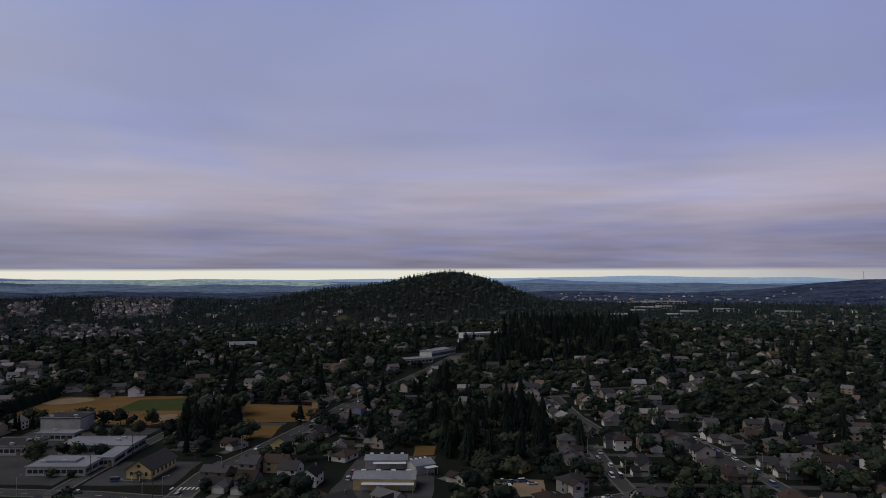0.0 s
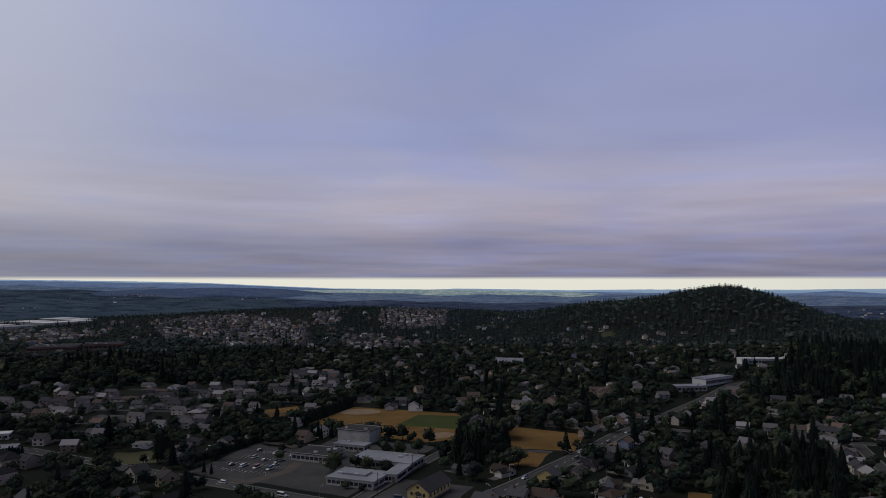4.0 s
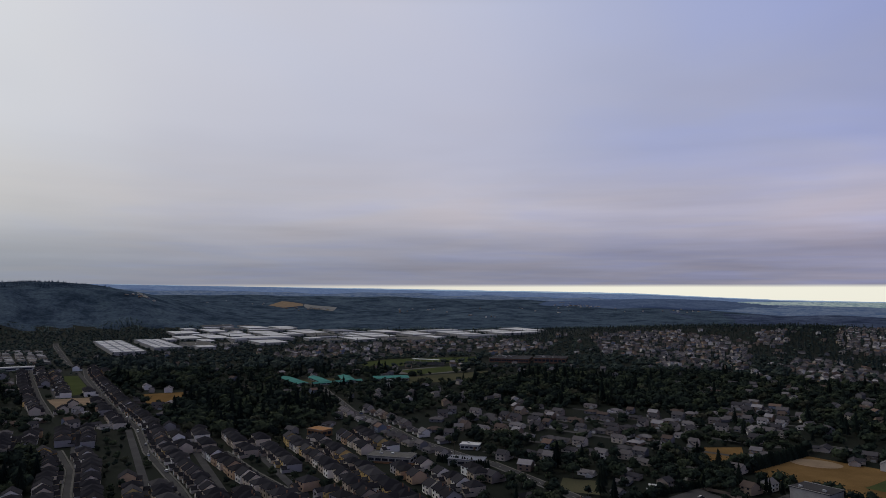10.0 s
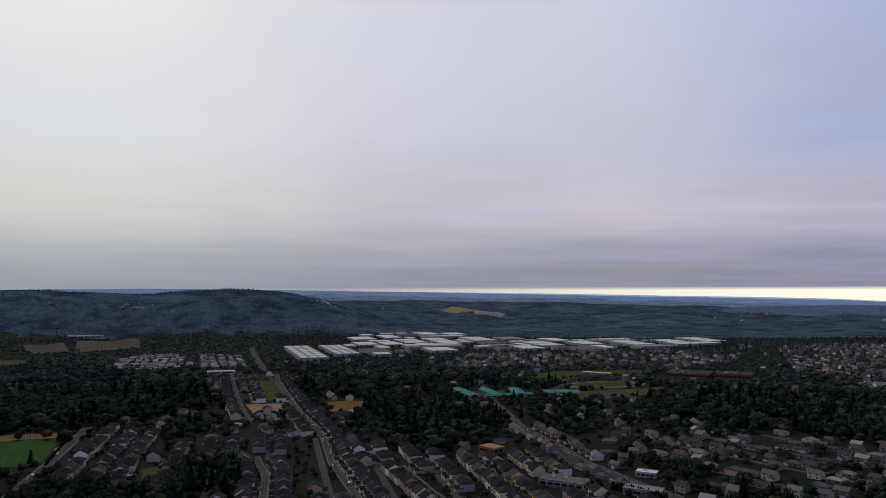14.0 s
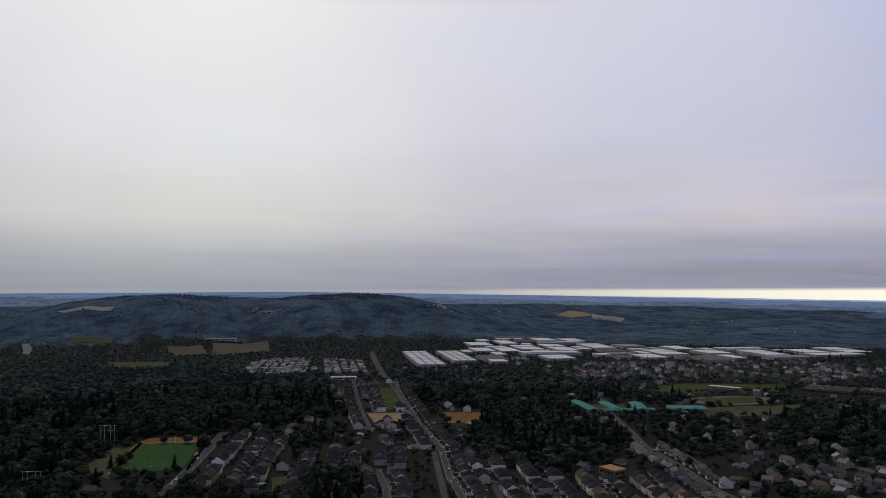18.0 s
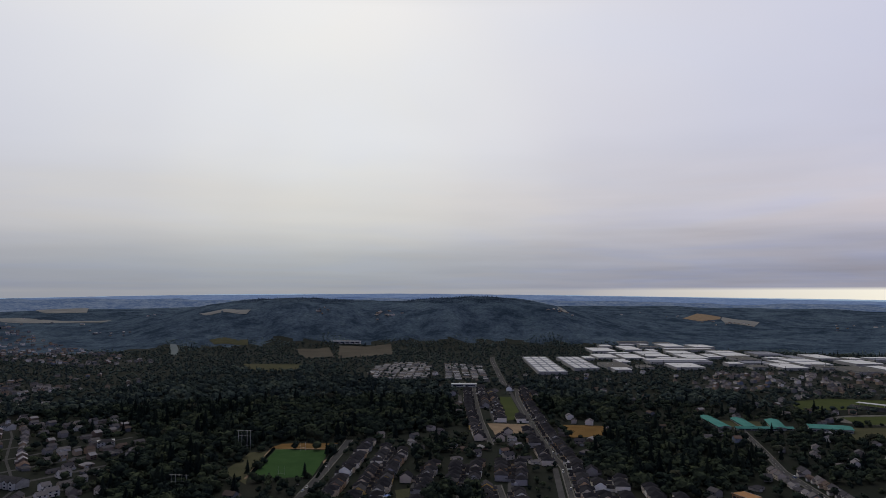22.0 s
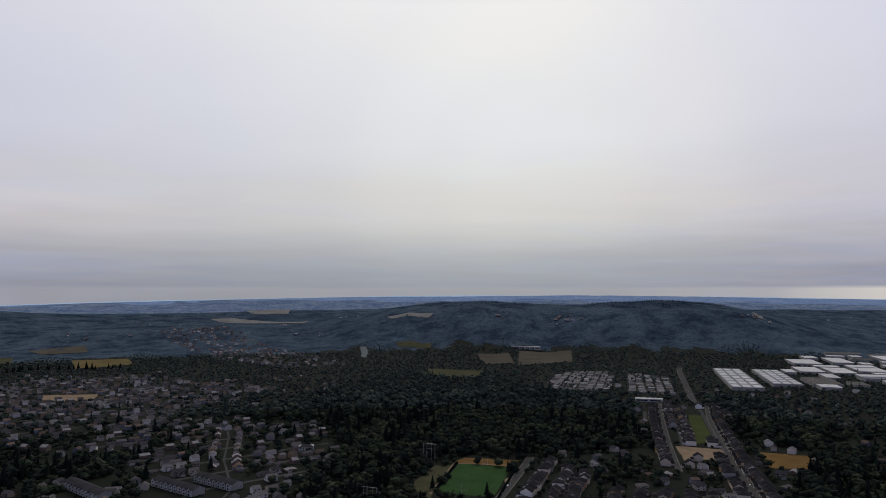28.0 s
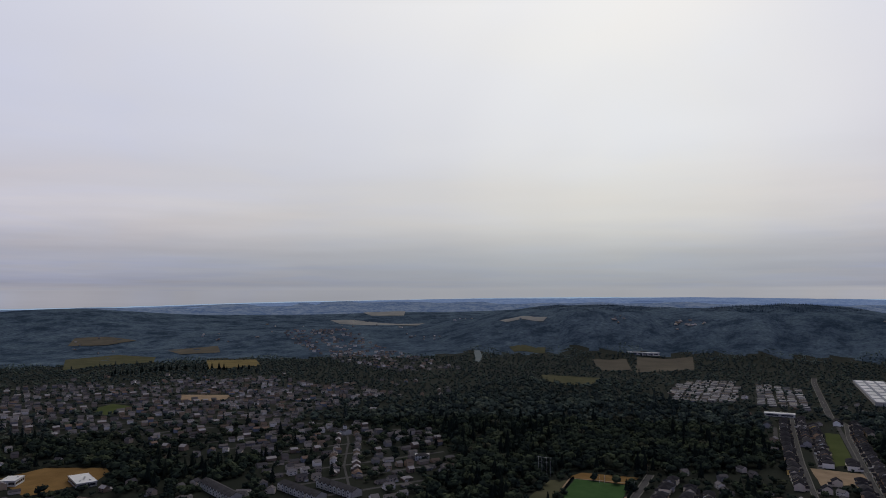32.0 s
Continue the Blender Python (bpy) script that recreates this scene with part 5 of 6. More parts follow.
sx, sy, sc, st, sr = tx[NEAR_TREES:], ty[NEAR_TREES:], tcone[NEAR_TREES:], ttall[NEAR_TREES:], tr[NEAR_TREES:]
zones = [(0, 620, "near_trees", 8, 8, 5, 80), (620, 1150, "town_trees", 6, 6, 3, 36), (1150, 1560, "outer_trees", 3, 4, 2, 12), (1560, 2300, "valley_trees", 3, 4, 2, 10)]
for r0, r1, name, layers, spikes, lumps, cards in zones:
    ok = (sr >= r0) & (sr < r1)
    shapes = [conifer_shape(layers, spikes, 20 + k) for k in range(4)] + [leafy_shape(lumps, cards, 30 + k, 0.13 if r0 < 600 else 0.18, r0 < 600) for k in range(5)]
    for cone, kind, mat, label in ((True, "conifers", "conifer_stuff", "dark green conifers among the houses and on the hills"), (False, "broadleaf_trees", "broadleaf_stuff", "mixed green broadleaf trees among the houses")):
        q = ok & (sc == cone)
        which = rng.integers(0, 4, q.sum()) if cone else 4 + rng.integers(0, 5, q.sum())
        # trees past 1100 m take the leaf colours with haze painted in
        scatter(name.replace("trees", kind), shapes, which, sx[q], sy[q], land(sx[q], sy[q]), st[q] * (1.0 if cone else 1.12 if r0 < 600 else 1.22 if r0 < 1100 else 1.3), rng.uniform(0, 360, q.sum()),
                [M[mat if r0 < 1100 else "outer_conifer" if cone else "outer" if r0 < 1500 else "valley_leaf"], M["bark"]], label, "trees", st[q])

# the wooded slopes across the valley
def plain_edge(az):
    """How far out the single trees can be told apart, by heading."""
    return np.interp(az, [-40, 30, 42, 98, 112, 150], [3450, 3450, 4250, 4250, 4000, 3900])


def far_woods(name, az0, az1, r0, r1, step, mat, label, size, spires=0.1, above=-9):
    """Closed forest of small spires and rounded crowns, thinner on the flat, none on fields."""
    a, b = np.meshgrid(np.arange(-r1, r1, step), np.arange(-r1, r1, step))
    a, b = (a + rng.uniform(-.48, .48, a.shape) * step).ravel(), (b + rng.uniform(-.48, .48, b.shape) * step).ravel()
    r, az = np.hypot(a, b), heading(a, b)
    ok = (r >= r0 + 60 * np.sin(az * 1.1)) & (r < r1 + 60 * np.sin(az * 1.1 + 2)) & (az > az0) & (az < az1)
    a, b, r, az = a[ok], b[ok], r[ok], az[ok]
    clump = np.sin(a * 0.0091 + 2 * np.sin(b * 0.0053)) * np.sin(b * 0.0083 + 1.5 * np.sin(a * 0.0067))
    steep = smooth(36, 44, az) * (1 - smooth(100, 112, az))
    p = np.where(clump > -0.35, 0.93, 0.35) * (1 - steep) + 0.95 * steep
    ok = (rng.random(a.shape) < p) & ~on_site(a, b) & (land(a, b) > above)
    for poly in OPEN_GROUND:
        ok &= ~inside(poly, a, b)
    for t in TOWNS:
        ok &= ~inside(t[4], a, b) | (rng.random(a.shape) < 0.5)
    a, b, r, clump = a[ok], b[ok], r[ok], clump[ok]
    kind = np.where(rng.random(a.shape) < spires * (1 + clump), rng.integers(0, 3, a.shape), rng.integers(3, 6, a.shape))
    high = np.where(kind < 3, rng.uniform(0.8, 1.3, a.shape), rng.uniform(0.35, 0.7, a.shape)) * size
    woods = scatter(name, far_shapes, kind, a, b, land(a, b) - np.where(kind < 3, 0.1, 0.4) * high, np.where(kind < 3, high, rng.uniform(1.5, 2.3, a.shape) * size), rng.uniform(0, 360, a.shape), [M[mat]], label, "forest", high)
    woods.data.polygons.foreach_set("use_smooth", [True] * len(woods.data.polygons))


far_shapes = [cone_shape(60 + k) for k in range(3)] + [leafy_shape(1, 0, 70 + k, 0.25, False) for k in range(3)]
far_shapes = [(v, f, np.zeros(len(f), int)) for v, f, m in far_shapes]
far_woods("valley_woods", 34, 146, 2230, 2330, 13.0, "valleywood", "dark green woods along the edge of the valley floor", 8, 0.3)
far_woods("hilltop_woods", 74, 112, 2640, 3060, 15.0, "hazed_farwood", "dark conifers along the crests of the far hills", 7.5, 0.4, 132)
far_woods("gap_woods", 13, 23, 1720, 2250, 14.0, "hazed_northwood", "hazy woods in the gap beside the butte", 8)
far_woods("northern_woods", -37, 34, 2250, 2600, 16.0, "hazed_northwood", "woods tinted with blue haze on the plain beyond the butte", 10)

# ---- large buildings ----
def window_row(thing, x0, x1, y, z, h, side, n, width=None):
    """Windows in a row along a wall, each a pane of its own."""
    step = (x1 - x0) / n
    for k in range(n):
        c = x0 + step * (k + 0.5)
        w = width or step * 0.8
        part("window", pane(c, y, z, w, h, side) if side in "ns" else pane(y, c, z, w, h, side), M["glass"], thing)


def flat_building(name, x, y, turn, length, width, height, wall, roof, label, category, windows=8, vents=3, group=""):
    """A low building: walls, an overhanging flat roof with a parapet edge, roof vents, and a row of windows on each long side."""
    b = tagged(new(name), label, category, group)
    b.matrix_world = pose(x, y, float(land(x, y)), 0, 0, turn)
    a, c = length / 2, width / 2
    part("wall", box(-a, a, -c, c, -0.4, height), M[wall], b)
    top = part("roof", box(-a - 0.5, a + 0.5, -c - 0.5, c + 0.5, height + 0.01, height + 0.45), M[roof], b)
    for y0, y1 in ((-c - 0.5, -c - 0.3), (c + 0.3, c + 0.5)):
        part("parapet", box(-a - 0.5, a + 0.5, y0, y1, height + 0.46, height + 0.75), M["pale"], top)
    r_ = random.Random(name + str(x))
    for k in range(vents):
        vx, vy = r_.uniform(-a * 0.8, a * 0.8), r_.uniform(-c * 0.6, c * 0.6)
        part("roof_vent", box(vx - 1.1, vx + 1.1, vy - 0.8, vy + 0.8, height + 0.46, height + 1.5), M["steel"], top, "metal roof vent")
    if windows:
        window_row(b, -a + 0.6, a - 0.6, -c, height * 0.32, height * 0.42, "s", windows)
        window_row(b, -a + 0.6, a - 0.6, c, height * 0.32, height * 0.42, "n", windows)
        window_row(b, -c + 0.6, c - 0.6, a, height * 0.32, height * 0.42, "e", max(2, windows // 3))
    part("door", pane(a * 0.6, -c - 0.06, 0, 1.8, 2.3, "s"), M["wood"], b)
    return b


def roof_panels(b, length, width, z, nx, ny):
    """Skylight panels in a grid on a large roof."""
    for i in range(nx):
        for j in range(ny):
            x, y = -length / 2 + length * (i + 0.5) / nx, -width / 2 + width * (j + 0.5) / ny
            part("skylight", box(x - length / nx * 0.36, x + length / nx * 0.36, y - width / ny * 0.36, y + width / ny * 0.36, z + 0.46, z + 0.7), M["white_roof"], b)


# the school
flat_building("school_building", -183, 347, 0, 28, 20, 4.0, "pale", "grey_roof", "low pale school building with a grey flat roof", "school", 10, 2)
part("skylight_roof", box(-9, 6, -3, 5, 4.46, 5.4), M["grey_roof"], bpy.data.objects["school_building"])
flat_building("school_building", -184, 386, 0, 38, 20, 4.6, "pale", "grey_roof", "long school building with a pale grey metal roof", "school", 12, 2)
flat_building("school_building", -168, 370, 4, 7, 34, 4.2, "pale", "grey_roof", "narrow school corridor wing with a grey roof", "school", 3, 0)
flat_building("school_building", -231, 385, 0, 26, 20, 4.4, "pale", "dark_roof", "flat-roofed school wing beside the car park", "school", 8, 3)
flat_building("school_building", -222, 412, 0, 22, 9, 4.0, "pale", "grey_roof", "small flat-roofed school wing", "school", 6, 1)
flat_building("gymnasium", -230, 437, 0, 24, 17, 8.4, "pale", "dark_roof", "tall pale school gymnasium with a dark roof", "gymnasium", 0, 2)


def yellow_hall():
    hall = tagged(new("yellow_hall"), "yellow gabled hall with a dark shingle roof and white windows", "hall")
    hall.matrix_world = pose(-139, 341, 0, 0, 0, -6)
    part("wall", shell(24, 12, 5.4, 4.0, 0, 0, True), M["yellow"], hall)
    part("roof", gable(24, 12, 5.4, 4.0, 0.8, 0.3, 0, 0, 0, True), M["dark_roof"], hall)
    part("foundation", box(-6.06, 6.06, -12.06, 12.06, -0.4, 0.9), M["concrete"], hall)
    for k in range(6):
        part("window", pane(6.0, -9.5 + 3.8 * k, 2.2, 1.3, 1.8, "e"), M["glass"], hall)
        part("window", pane(-6.0, -9.5 + 3.8 * k, 2.2, 1.3, 1.8, "w"), M["glass"], hall)
    for k in (-3.6, 3.6):
        part("window", pane(k, -12.0, 2.2, 1.3, 1.8, "s"), M["glass"], hall)
    part("window", pane(0, -12.0, 6.0, 1.6, 1.2, "s"), M["glass"], hall)
    part("door", pane(0, -12.06, 0.9, 1.8, 2.3, "s"), M["wood"], hall)
    part("porch_roof", gable(3.2, 4.2, 3.6, 1.2, 0.3, 0.2, 0, -13.4, 0, True), M["dark_roof"], hall)
    part("porch_deck", box(-2.2, 2.2, -15.0, -12.07, -0.2, 0.9), M["concrete"], hall)
    for e in (-1.9, 1.9):
        part("porch_post", box(e - 0.12, e + 0.12, -14.8, -14.56, 0.9, 3.55), M["trim"], hall)
    part("ramp", box(-8.0, -2.25, -14.6, -13.2, -0.2, 0.7), M["concrete"], hall)


yellow_hall()


def workshop(x, y, turn, w, d, h, wall, label):
    s = tagged(new("workshop"), label, "workshop", "workshops")
    s.matrix_world = pose(x, y, 0, 0, 0, turn)
    part("wall", shell(w, d, h, 1.6), M[wall], s)
    part("roof", gable(w, d, h, 1.6, 0.6, 0.2), M["grey_roof"], s)
    for k in range(4):
        part("skylight", box(-w / 2 + w * (k + 0.35) / 4, -w / 2 + w * (k + 0.65) / 4, 1.2, 3.2, h + 0.9, h + 1.5), M["white_roof"], s)
    for k in range(3):
        part("roller_door", pane(-w / 3 + w / 3 * k, -d / 2, 0, 3.4, 3.4, "s"), M["steel"], s)
    part("lean_to_roof", box(-w / 2 + 4, w / 2, -d / 2 - 4, -d / 2 - 0.02, 3.5, 3.7), M["white_roof"], s)
    for k in range(4):
        part("post", box(-w / 2 + 4.2 + k * (w - 4.8) / 3, -w / 2 + 4.4 + k * (w - 4.8) / 3, -d / 2 - 3.9, -d / 2 - 3.7, -0.1, 3.49), M["steel"], s)
    return s


workshop(-26, 320, -2, 27, 13, 5.2, "yellow", "pale yellow workshop with a grey metal roof and lean-to")
workshop(-28, 352, 0, 20, 9, 4.6, "pale", "cream workshop with a white metal roof")
workshop(-11, 343, 30, 10, 9, 4.6, "pale", "small shed with a pale blue-grey roof")

# schools and halls further out
flat_building("school_building", 50, 965, 20, 56, 16, 7, "trim", "white_roof", "long white school building on a rise", "school", 14, 4)
flat_building("school_building", -6, 800, 58, 50, 16, 7, "trim", "grey_roof", "stepped white school building among trees", "school", 12, 4)
flat_building("school_building", -30, 745, 30, 36, 14, 5, "pale", "grey_roof", "grey-roofed school wing among trees", "school", 8, 2)
for x, y, turn, length, width in ((505, 1750, -14, 64, 24), (560, 1800, -14, 40, 22), (430, 1560, -10, 34, 18), (330, 1330, -8, 30, 18), (520, 1500, -20, 36, 16), (640, 1620, -16, 44, 18), (720, 1480, -20, 50, 16), (450, 1380, 10, 28, 16), (690, 2180, -16, 110, 40), (600, 2120, -16, 60, 30)):
    flat_building("commercial_building", x, y, turn, length, width, 7.5, "pale", "white_roof", "pale flat-roofed commercial building among distant trees", "building", 6, 1, "commercial buildings")
c_ = tagged(new("church"), "low church with a broad pale grey gable roof", "church")
c_.matrix_world = pose(-257, 908, float(land(-257, 908)), 0, 0, 12)
part("wall", shell(34, 22, 3.5, 5.5), M["pale"], c_)
part("roof", gable(34, 22, 3.5, 5.5, 1.2, 0.4), M["grey_roof"], c_)
part("door", pane(4, -11, 0, 2.4, 2.6, "s"), M["wood"], c_)

# the school with teal roofs
TEAL = [(-931, 396, 176, 80, 15, 3.2), (-920, 430, 172, 66, 14, 3.2), (-910, 467, 162, 62, 16, 3.2), (-879, 520, 70, 48, 30, 4.4), (-886, 440, 86, 70, 9, 2.8)]
for x, y, turn, length, width, eaves in TEAL:
    wing = tagged(new("school_wing"), "long low school wing with a teal metal roof and pale walls", "school", "teal-roofed school wings")
    wing.matrix_world = pose(x, y, 0, 0, 0, turn)
    part("wall", shell(length, width, eaves, 1.5), M["pale"], wing)
    part("roof", gable(length, width, eaves, 1.5, 1.0, 0.3), M["teal"], wing)
    window_row(wing, -length / 2 + 1, length / 2 - 1, -width / 2, 0.9, 1.4, "s", 8)
    window_row(wing, -length / 2 + 1, length / 2 - 1, width / 2, 0.9, 1.4, "n", 8)

flat_building("high_school", -985, 835, 40, 70, 56, 7, "brick", "dark_roof", "large brown brick high school with a dark flat roof", "school", 16, 8)
flat_building("high_school", -930, 880, 40, 56, 40, 9, "brick", "dark_roof", "brown brick high school hall with a dark flat roof", "school", 8, 4)


def grandstand():
    g = tagged(new("grandstand"), "low concrete grandstand beside a stadium pitch", "grandstand")
    g.matrix_world = pose(-1018, 668, 0, 0, 0, 36)
    for k in range(5):
        part("tier", box(-34, 34, k * 2.2, k * 2.2 + 2.2, -0.2, 1.0 + k * 0.9), M["concrete"], g)
    part("roof", box(-24, 24, 2, 13, 9.0, 9.4), M["white_roof"], g)
    for k in range(5):
        part("post", box(-22 + 11 * k - 0.2, -22 + 11 * k + 0.2, 11.2, 11.6, -0.2, 8.99), M["steel"], g)


grandstand()
# warehouses on the valley floor
r_ = random.Random(11)
for k, (x, y, length, width, turn) in enumerate(WAREHOUSES):
    tall = r_.uniform(5.5, 7.5)
    hall_ = flat_building("warehouse", x, y, turn, length, width, tall, "pale", "grey_roof" if k < 2 else r_.choice(("white_roof", "white_roof", "white_roof", "white_roof", "concrete", "grey_roof")),
                          "very long white warehouse with a flat membrane roof" if k < 2 else "flat-roofed pale warehouse on the valley floor", "warehouse", 0, 2, "warehouses")
    if k < 2:
        roof_panels(hall_, length, width, tall, 7, 3)
    elif length * width > 8000:
        part("roof_step", box(-length * 0.5, length * r_.uniform(-0.2, 0.2), -width / 2, width / 2, tall + 0.46, tall + 1.6), M["white_roof"], hall_)
flat_building("shop_row", -1312, 92, -4, 14, 46, 5, "trim", "white_roof", "low white row of shops beside the road", "shops", 6, 3)
flat_building("barn", -2240, -215, 84, 95, 18, 8, "trim", "white_roof", "long white farm building beside ploughed fields", "barn", 6, 2)
flat_building("low_school", -590, -648, 60, 42, 20, 5, "pale", "white_roof", "low school with white and blue-grey roofs", "school", 8, 4)
flat_building("low_school", -560, -716, 30, 22, 16, 6, "trim", "white_roof", "white hall beside a dry lot", "hall", 4, 1)


def apartment_row(x, y, turn, units, label):
    b = tagged(new("apartment_building"), label, "apartments", "apartment rows")
    b.matrix_world = pose(x, y, 0, 0, 0, turn)
    n = units * 7.5
    part("wall", shell(n, 13, 6.2, 3.0), M["pale"], b)
    part("roof", gable(n, 13, 6.2, 3.0, 0.6, 0.3), M["dark_roof"], b)
    for k in range(units):
        c = -n / 2 + 7.5 * (k + 0.5)
        part("cross_gable", shell(3.0, 5.4, 6.2, 2.2, c, -7.4, True), M["trim"], b)
        part("gable_roof", gable(6.0, 5.4, 6.2, 2.2, 0.35, 0.2, c, -6.2, 0, True), M["dark_roof"], b)
        for z in (1.0, 3.9):
            part("window", pane(c, -8.9, z, 2.2, 1.4, "s"), M["glass"], b)
            part("window", pane(c, 6.5, z, 2.2, 1.4, "n"), M["glass"], b)


apartment_row(-612, -482, 62, 10, "row of apartments with pale gables and dark roofs")
apartment_row(-640, -402, 66, 9, "long apartment building with a dark shingle roof")
apartment_row(-664, -372, 66, 8, "long apartment building with a dark shingle roof")
flat_building("unfinished_house", -584, 274, 20, 18, 13, 5.5, "orange", "orange", "unfinished house in raw orange sheathing", "building site", 4, 0)
flat_building("community_building", -466, 278, 40, 34, 15, 4.5, "pale", "concrete", "low building with a pale pinkish roof", "building", 6, 2)
flat_building("hall", -466, 352, 40, 15, 10, 3.6, "trim", "white_roof", "small hall with a bright white roof", "hall", 4, 1)
flat_building("hall", -425, 318, 40, 26, 12, 4.5, "pale", "grey_roof", "barn-like hall with a blue-grey metal roof", "hall", 4, 1)

# ---- ridges on the horizon ----
def ridge(r, az0, az1, base, swing, seed, mat, label, deep=420):
    """A range of rounded hills: folds run down from an uneven crest."""
    n, rows_ = 420, 12
    rg = np.random.default_rng(seed)
    a = np.radians(np.linspace(az0, az1, n))
    crest = np.interp(np.degrees(a), *base)
    for k in range(1, 14):
        crest = crest + swing * rg.normal(0, 0.8) / k ** 0.8 * np.sin(a * k * 3.7 + rg.uniform(0, 6))
    crest = crest + rg.normal(0, 0.5, n)
    verts = []
    for i in range(rows_):
        f = i / (rows_ - 1)
        fold = sum(rg.normal(0, 1) / k ** 0.5 * np.sin(a * k * 9.3 + 2.2 * f + rg.uniform(0, 6)) for k in range(1, 7))
        q = r - deep * (1 - f) + 14 * fold * (1 - f)
        x, y = -np.sin(a) * q, np.cos(a) * q
        low = np.minimum(land(x, y) - 6, crest - 4)
        verts.append(np.stack([x, y, low + (crest - low) * f ** 0.7], 1))
    x, y = -np.sin(a) * (r + 60), np.cos(a) * (r + 60)
    verts.append(np.stack([x, y, np.full(n, -5.0)], 1))
    i, j = np.meshgrid(np.arange(rows_), np.arange(n - 1), indexing="ij")
    k = (i * n + j).ravel()
    faces = np.concatenate([np.stack([k, k + 1, k + n + 1], 1), np.stack([k, k + n + 1, k + n], 1)])
    me = mesh_from("backdrop", np.concatenate(verts), faces, [mat])
    me.polygons.foreach_set("use_smooth", [True] * len(me.polygons))
    return tagged(new("backdrop", me), label, "hills", kind="structure")


def far_plain(az0, az1, mat, label, lift=6.0):
    """Distant country past the last trees that can be told apart, down to the horizon."""
    n, rows_ = 160, 26
    az = np.linspace(az0, az1, n)
    k = np.linspace(0, 1, rows_)
    edge = plain_edge(az)
    r = edge[None, :] + (4840 - edge[None, :]) * k[:, None]
    x, y = -np.sin(np.radians(az))[None, :] * r, np.cos(np.radians(az))[None, :] * r
    z = land(x, y) + lift * np.minimum(k * 6, 1)[:, None] + 5 * np.minimum(k * 4, 1)[:, None] * np.sin(x * 0.011 + 3 * np.sin(y * 0.004)) * np.sin(y * 0.009)
    i, j = np.meshgrid(np.arange(rows_ - 1), np.arange(n - 1), indexing="ij")
    a = (i * n + j).ravel()
    faces = np.concatenate([np.stack([a, a + 1, a + n + 1], 1), np.stack([a, a + n + 1, a + n], 1)])
    me = mesh_from("backdrop", np.stack([x, y, z], -1).reshape(-1, 3), faces, [mat])
    me.polygons.foreach_set("use_smooth", [True] * len(me.polygons))
    return tagged(new("backdrop", me), label, "hills", kind="structure")


# lowland below the horizon: haze put into its colour and a faint glow
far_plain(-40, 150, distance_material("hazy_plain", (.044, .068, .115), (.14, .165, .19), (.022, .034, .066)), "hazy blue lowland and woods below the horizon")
# ridges: haze painted as bluer, paler colour and stronger glow with distance
FAR = distance_material("haze_far_hills", (.07, .10, .16), (.13, .165, .22), (.044, .068, .130))
NEARER = distance_material("haze_blue_wooded_hills", (.036, .052, .088), (.068, .090, .130), (.015, .023, .046))
PALE = distance_material("haze_palest_hills", (.10, .13, .17), (.16, .18, .2), (.17, .245, .345))
# patch of sunlight put into the pale base colour, haze into the glow
SUN_PAINTED = distance_material("sun_painted_hills", (.10, .15, .15), (.40, .42, .34), (.075, .108, .130))
ridge(4480, 4, 38, ([4, 6.9, 9, 11, 15, 21, 27, 32, 36, 38], [5, 13, 40, 46, 52, 60, 58, 60, 44, 5]), 2.5, 5, SUN_PAINTED, "pale green hills on the horizon, coloured as if in a patch of sunlight", 300)
ridge(4250, 9, 53, ([9, 12, 16, 22, 28, 31, 34, 38, 42, 47, 53], [5, 24, 28, 32, 40, 52, 72, 78, 72, 58, 30]), 2, 8, NEARER, "wooded hill below the horizon in dark blue haze", 500)
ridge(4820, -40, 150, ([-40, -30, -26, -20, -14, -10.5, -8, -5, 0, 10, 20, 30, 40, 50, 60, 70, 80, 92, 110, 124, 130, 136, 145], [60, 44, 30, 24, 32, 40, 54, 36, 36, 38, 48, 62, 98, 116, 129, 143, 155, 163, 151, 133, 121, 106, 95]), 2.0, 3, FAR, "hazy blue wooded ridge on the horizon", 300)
ridge(4900, -40, 150, ([-40, -30, -27, -24, -20, -17, -15, -11, -5, 5, 11, 20, 22, 30, 40, 60, 80, 100, 110, 124, 130, 136, 145], [60, 58, 70, 66, 68, 76, 79, 70, 62, 60, 52, 66, 58, 66, 102, 133, 158, 166, 155, 137, 124, 109, 98]), 1.5, 9, PALE, "mountains on the horizon in pale blue haze", 60)

# towns and farms far across the valley
specks = [template([(shell(w, d, h, rise), 0), (gable(w, d, h, rise), 1)]) for w, d, h, rise in ((13, 9, 5.5, 2.6), (26, 14, 6, 2.0))]
spots = [(-15.5, 2330, 60, 14), (-14, 2700, 200, 26), (-20, 2600, 260, 16), (-11, 2500, 60, 10), (-26, 2600, 260, 14), (-8, 2900, 200, 12), (44.5, 3850, 130, 34), (37, 3600, 200, 16), (48, 3500, 200, 8), (58, 3300, 160, 8), (65.5, 3330, 70, 10),
         (52, 3000, 60, 4), (78.3, 2700, 40, 9), (92, 2620, 55, 14), (97, 2560, 40, 6), (118, 3300, 260, 8), (128, 2900, 200, 8), (138, 2800, 200, 8), (70, 3600, 200, 7), (113, 2760, 120, 8), (109, 3500, 160, 7)]
sx_, sy_ = [], []
for az, r, spread, n in spots:
    sx_ += list(-r * math.sin(radians(az)) + rng.normal(0, spread * 0.6, n))
    sy_ += list(r * math.cos(radians(az)) + rng.normal(0, spread * 0.6, n))
sx_, sy_ = np.array(sx_), np.array(sy_)
clear = np.hypot(sx_, sy_) > 2250
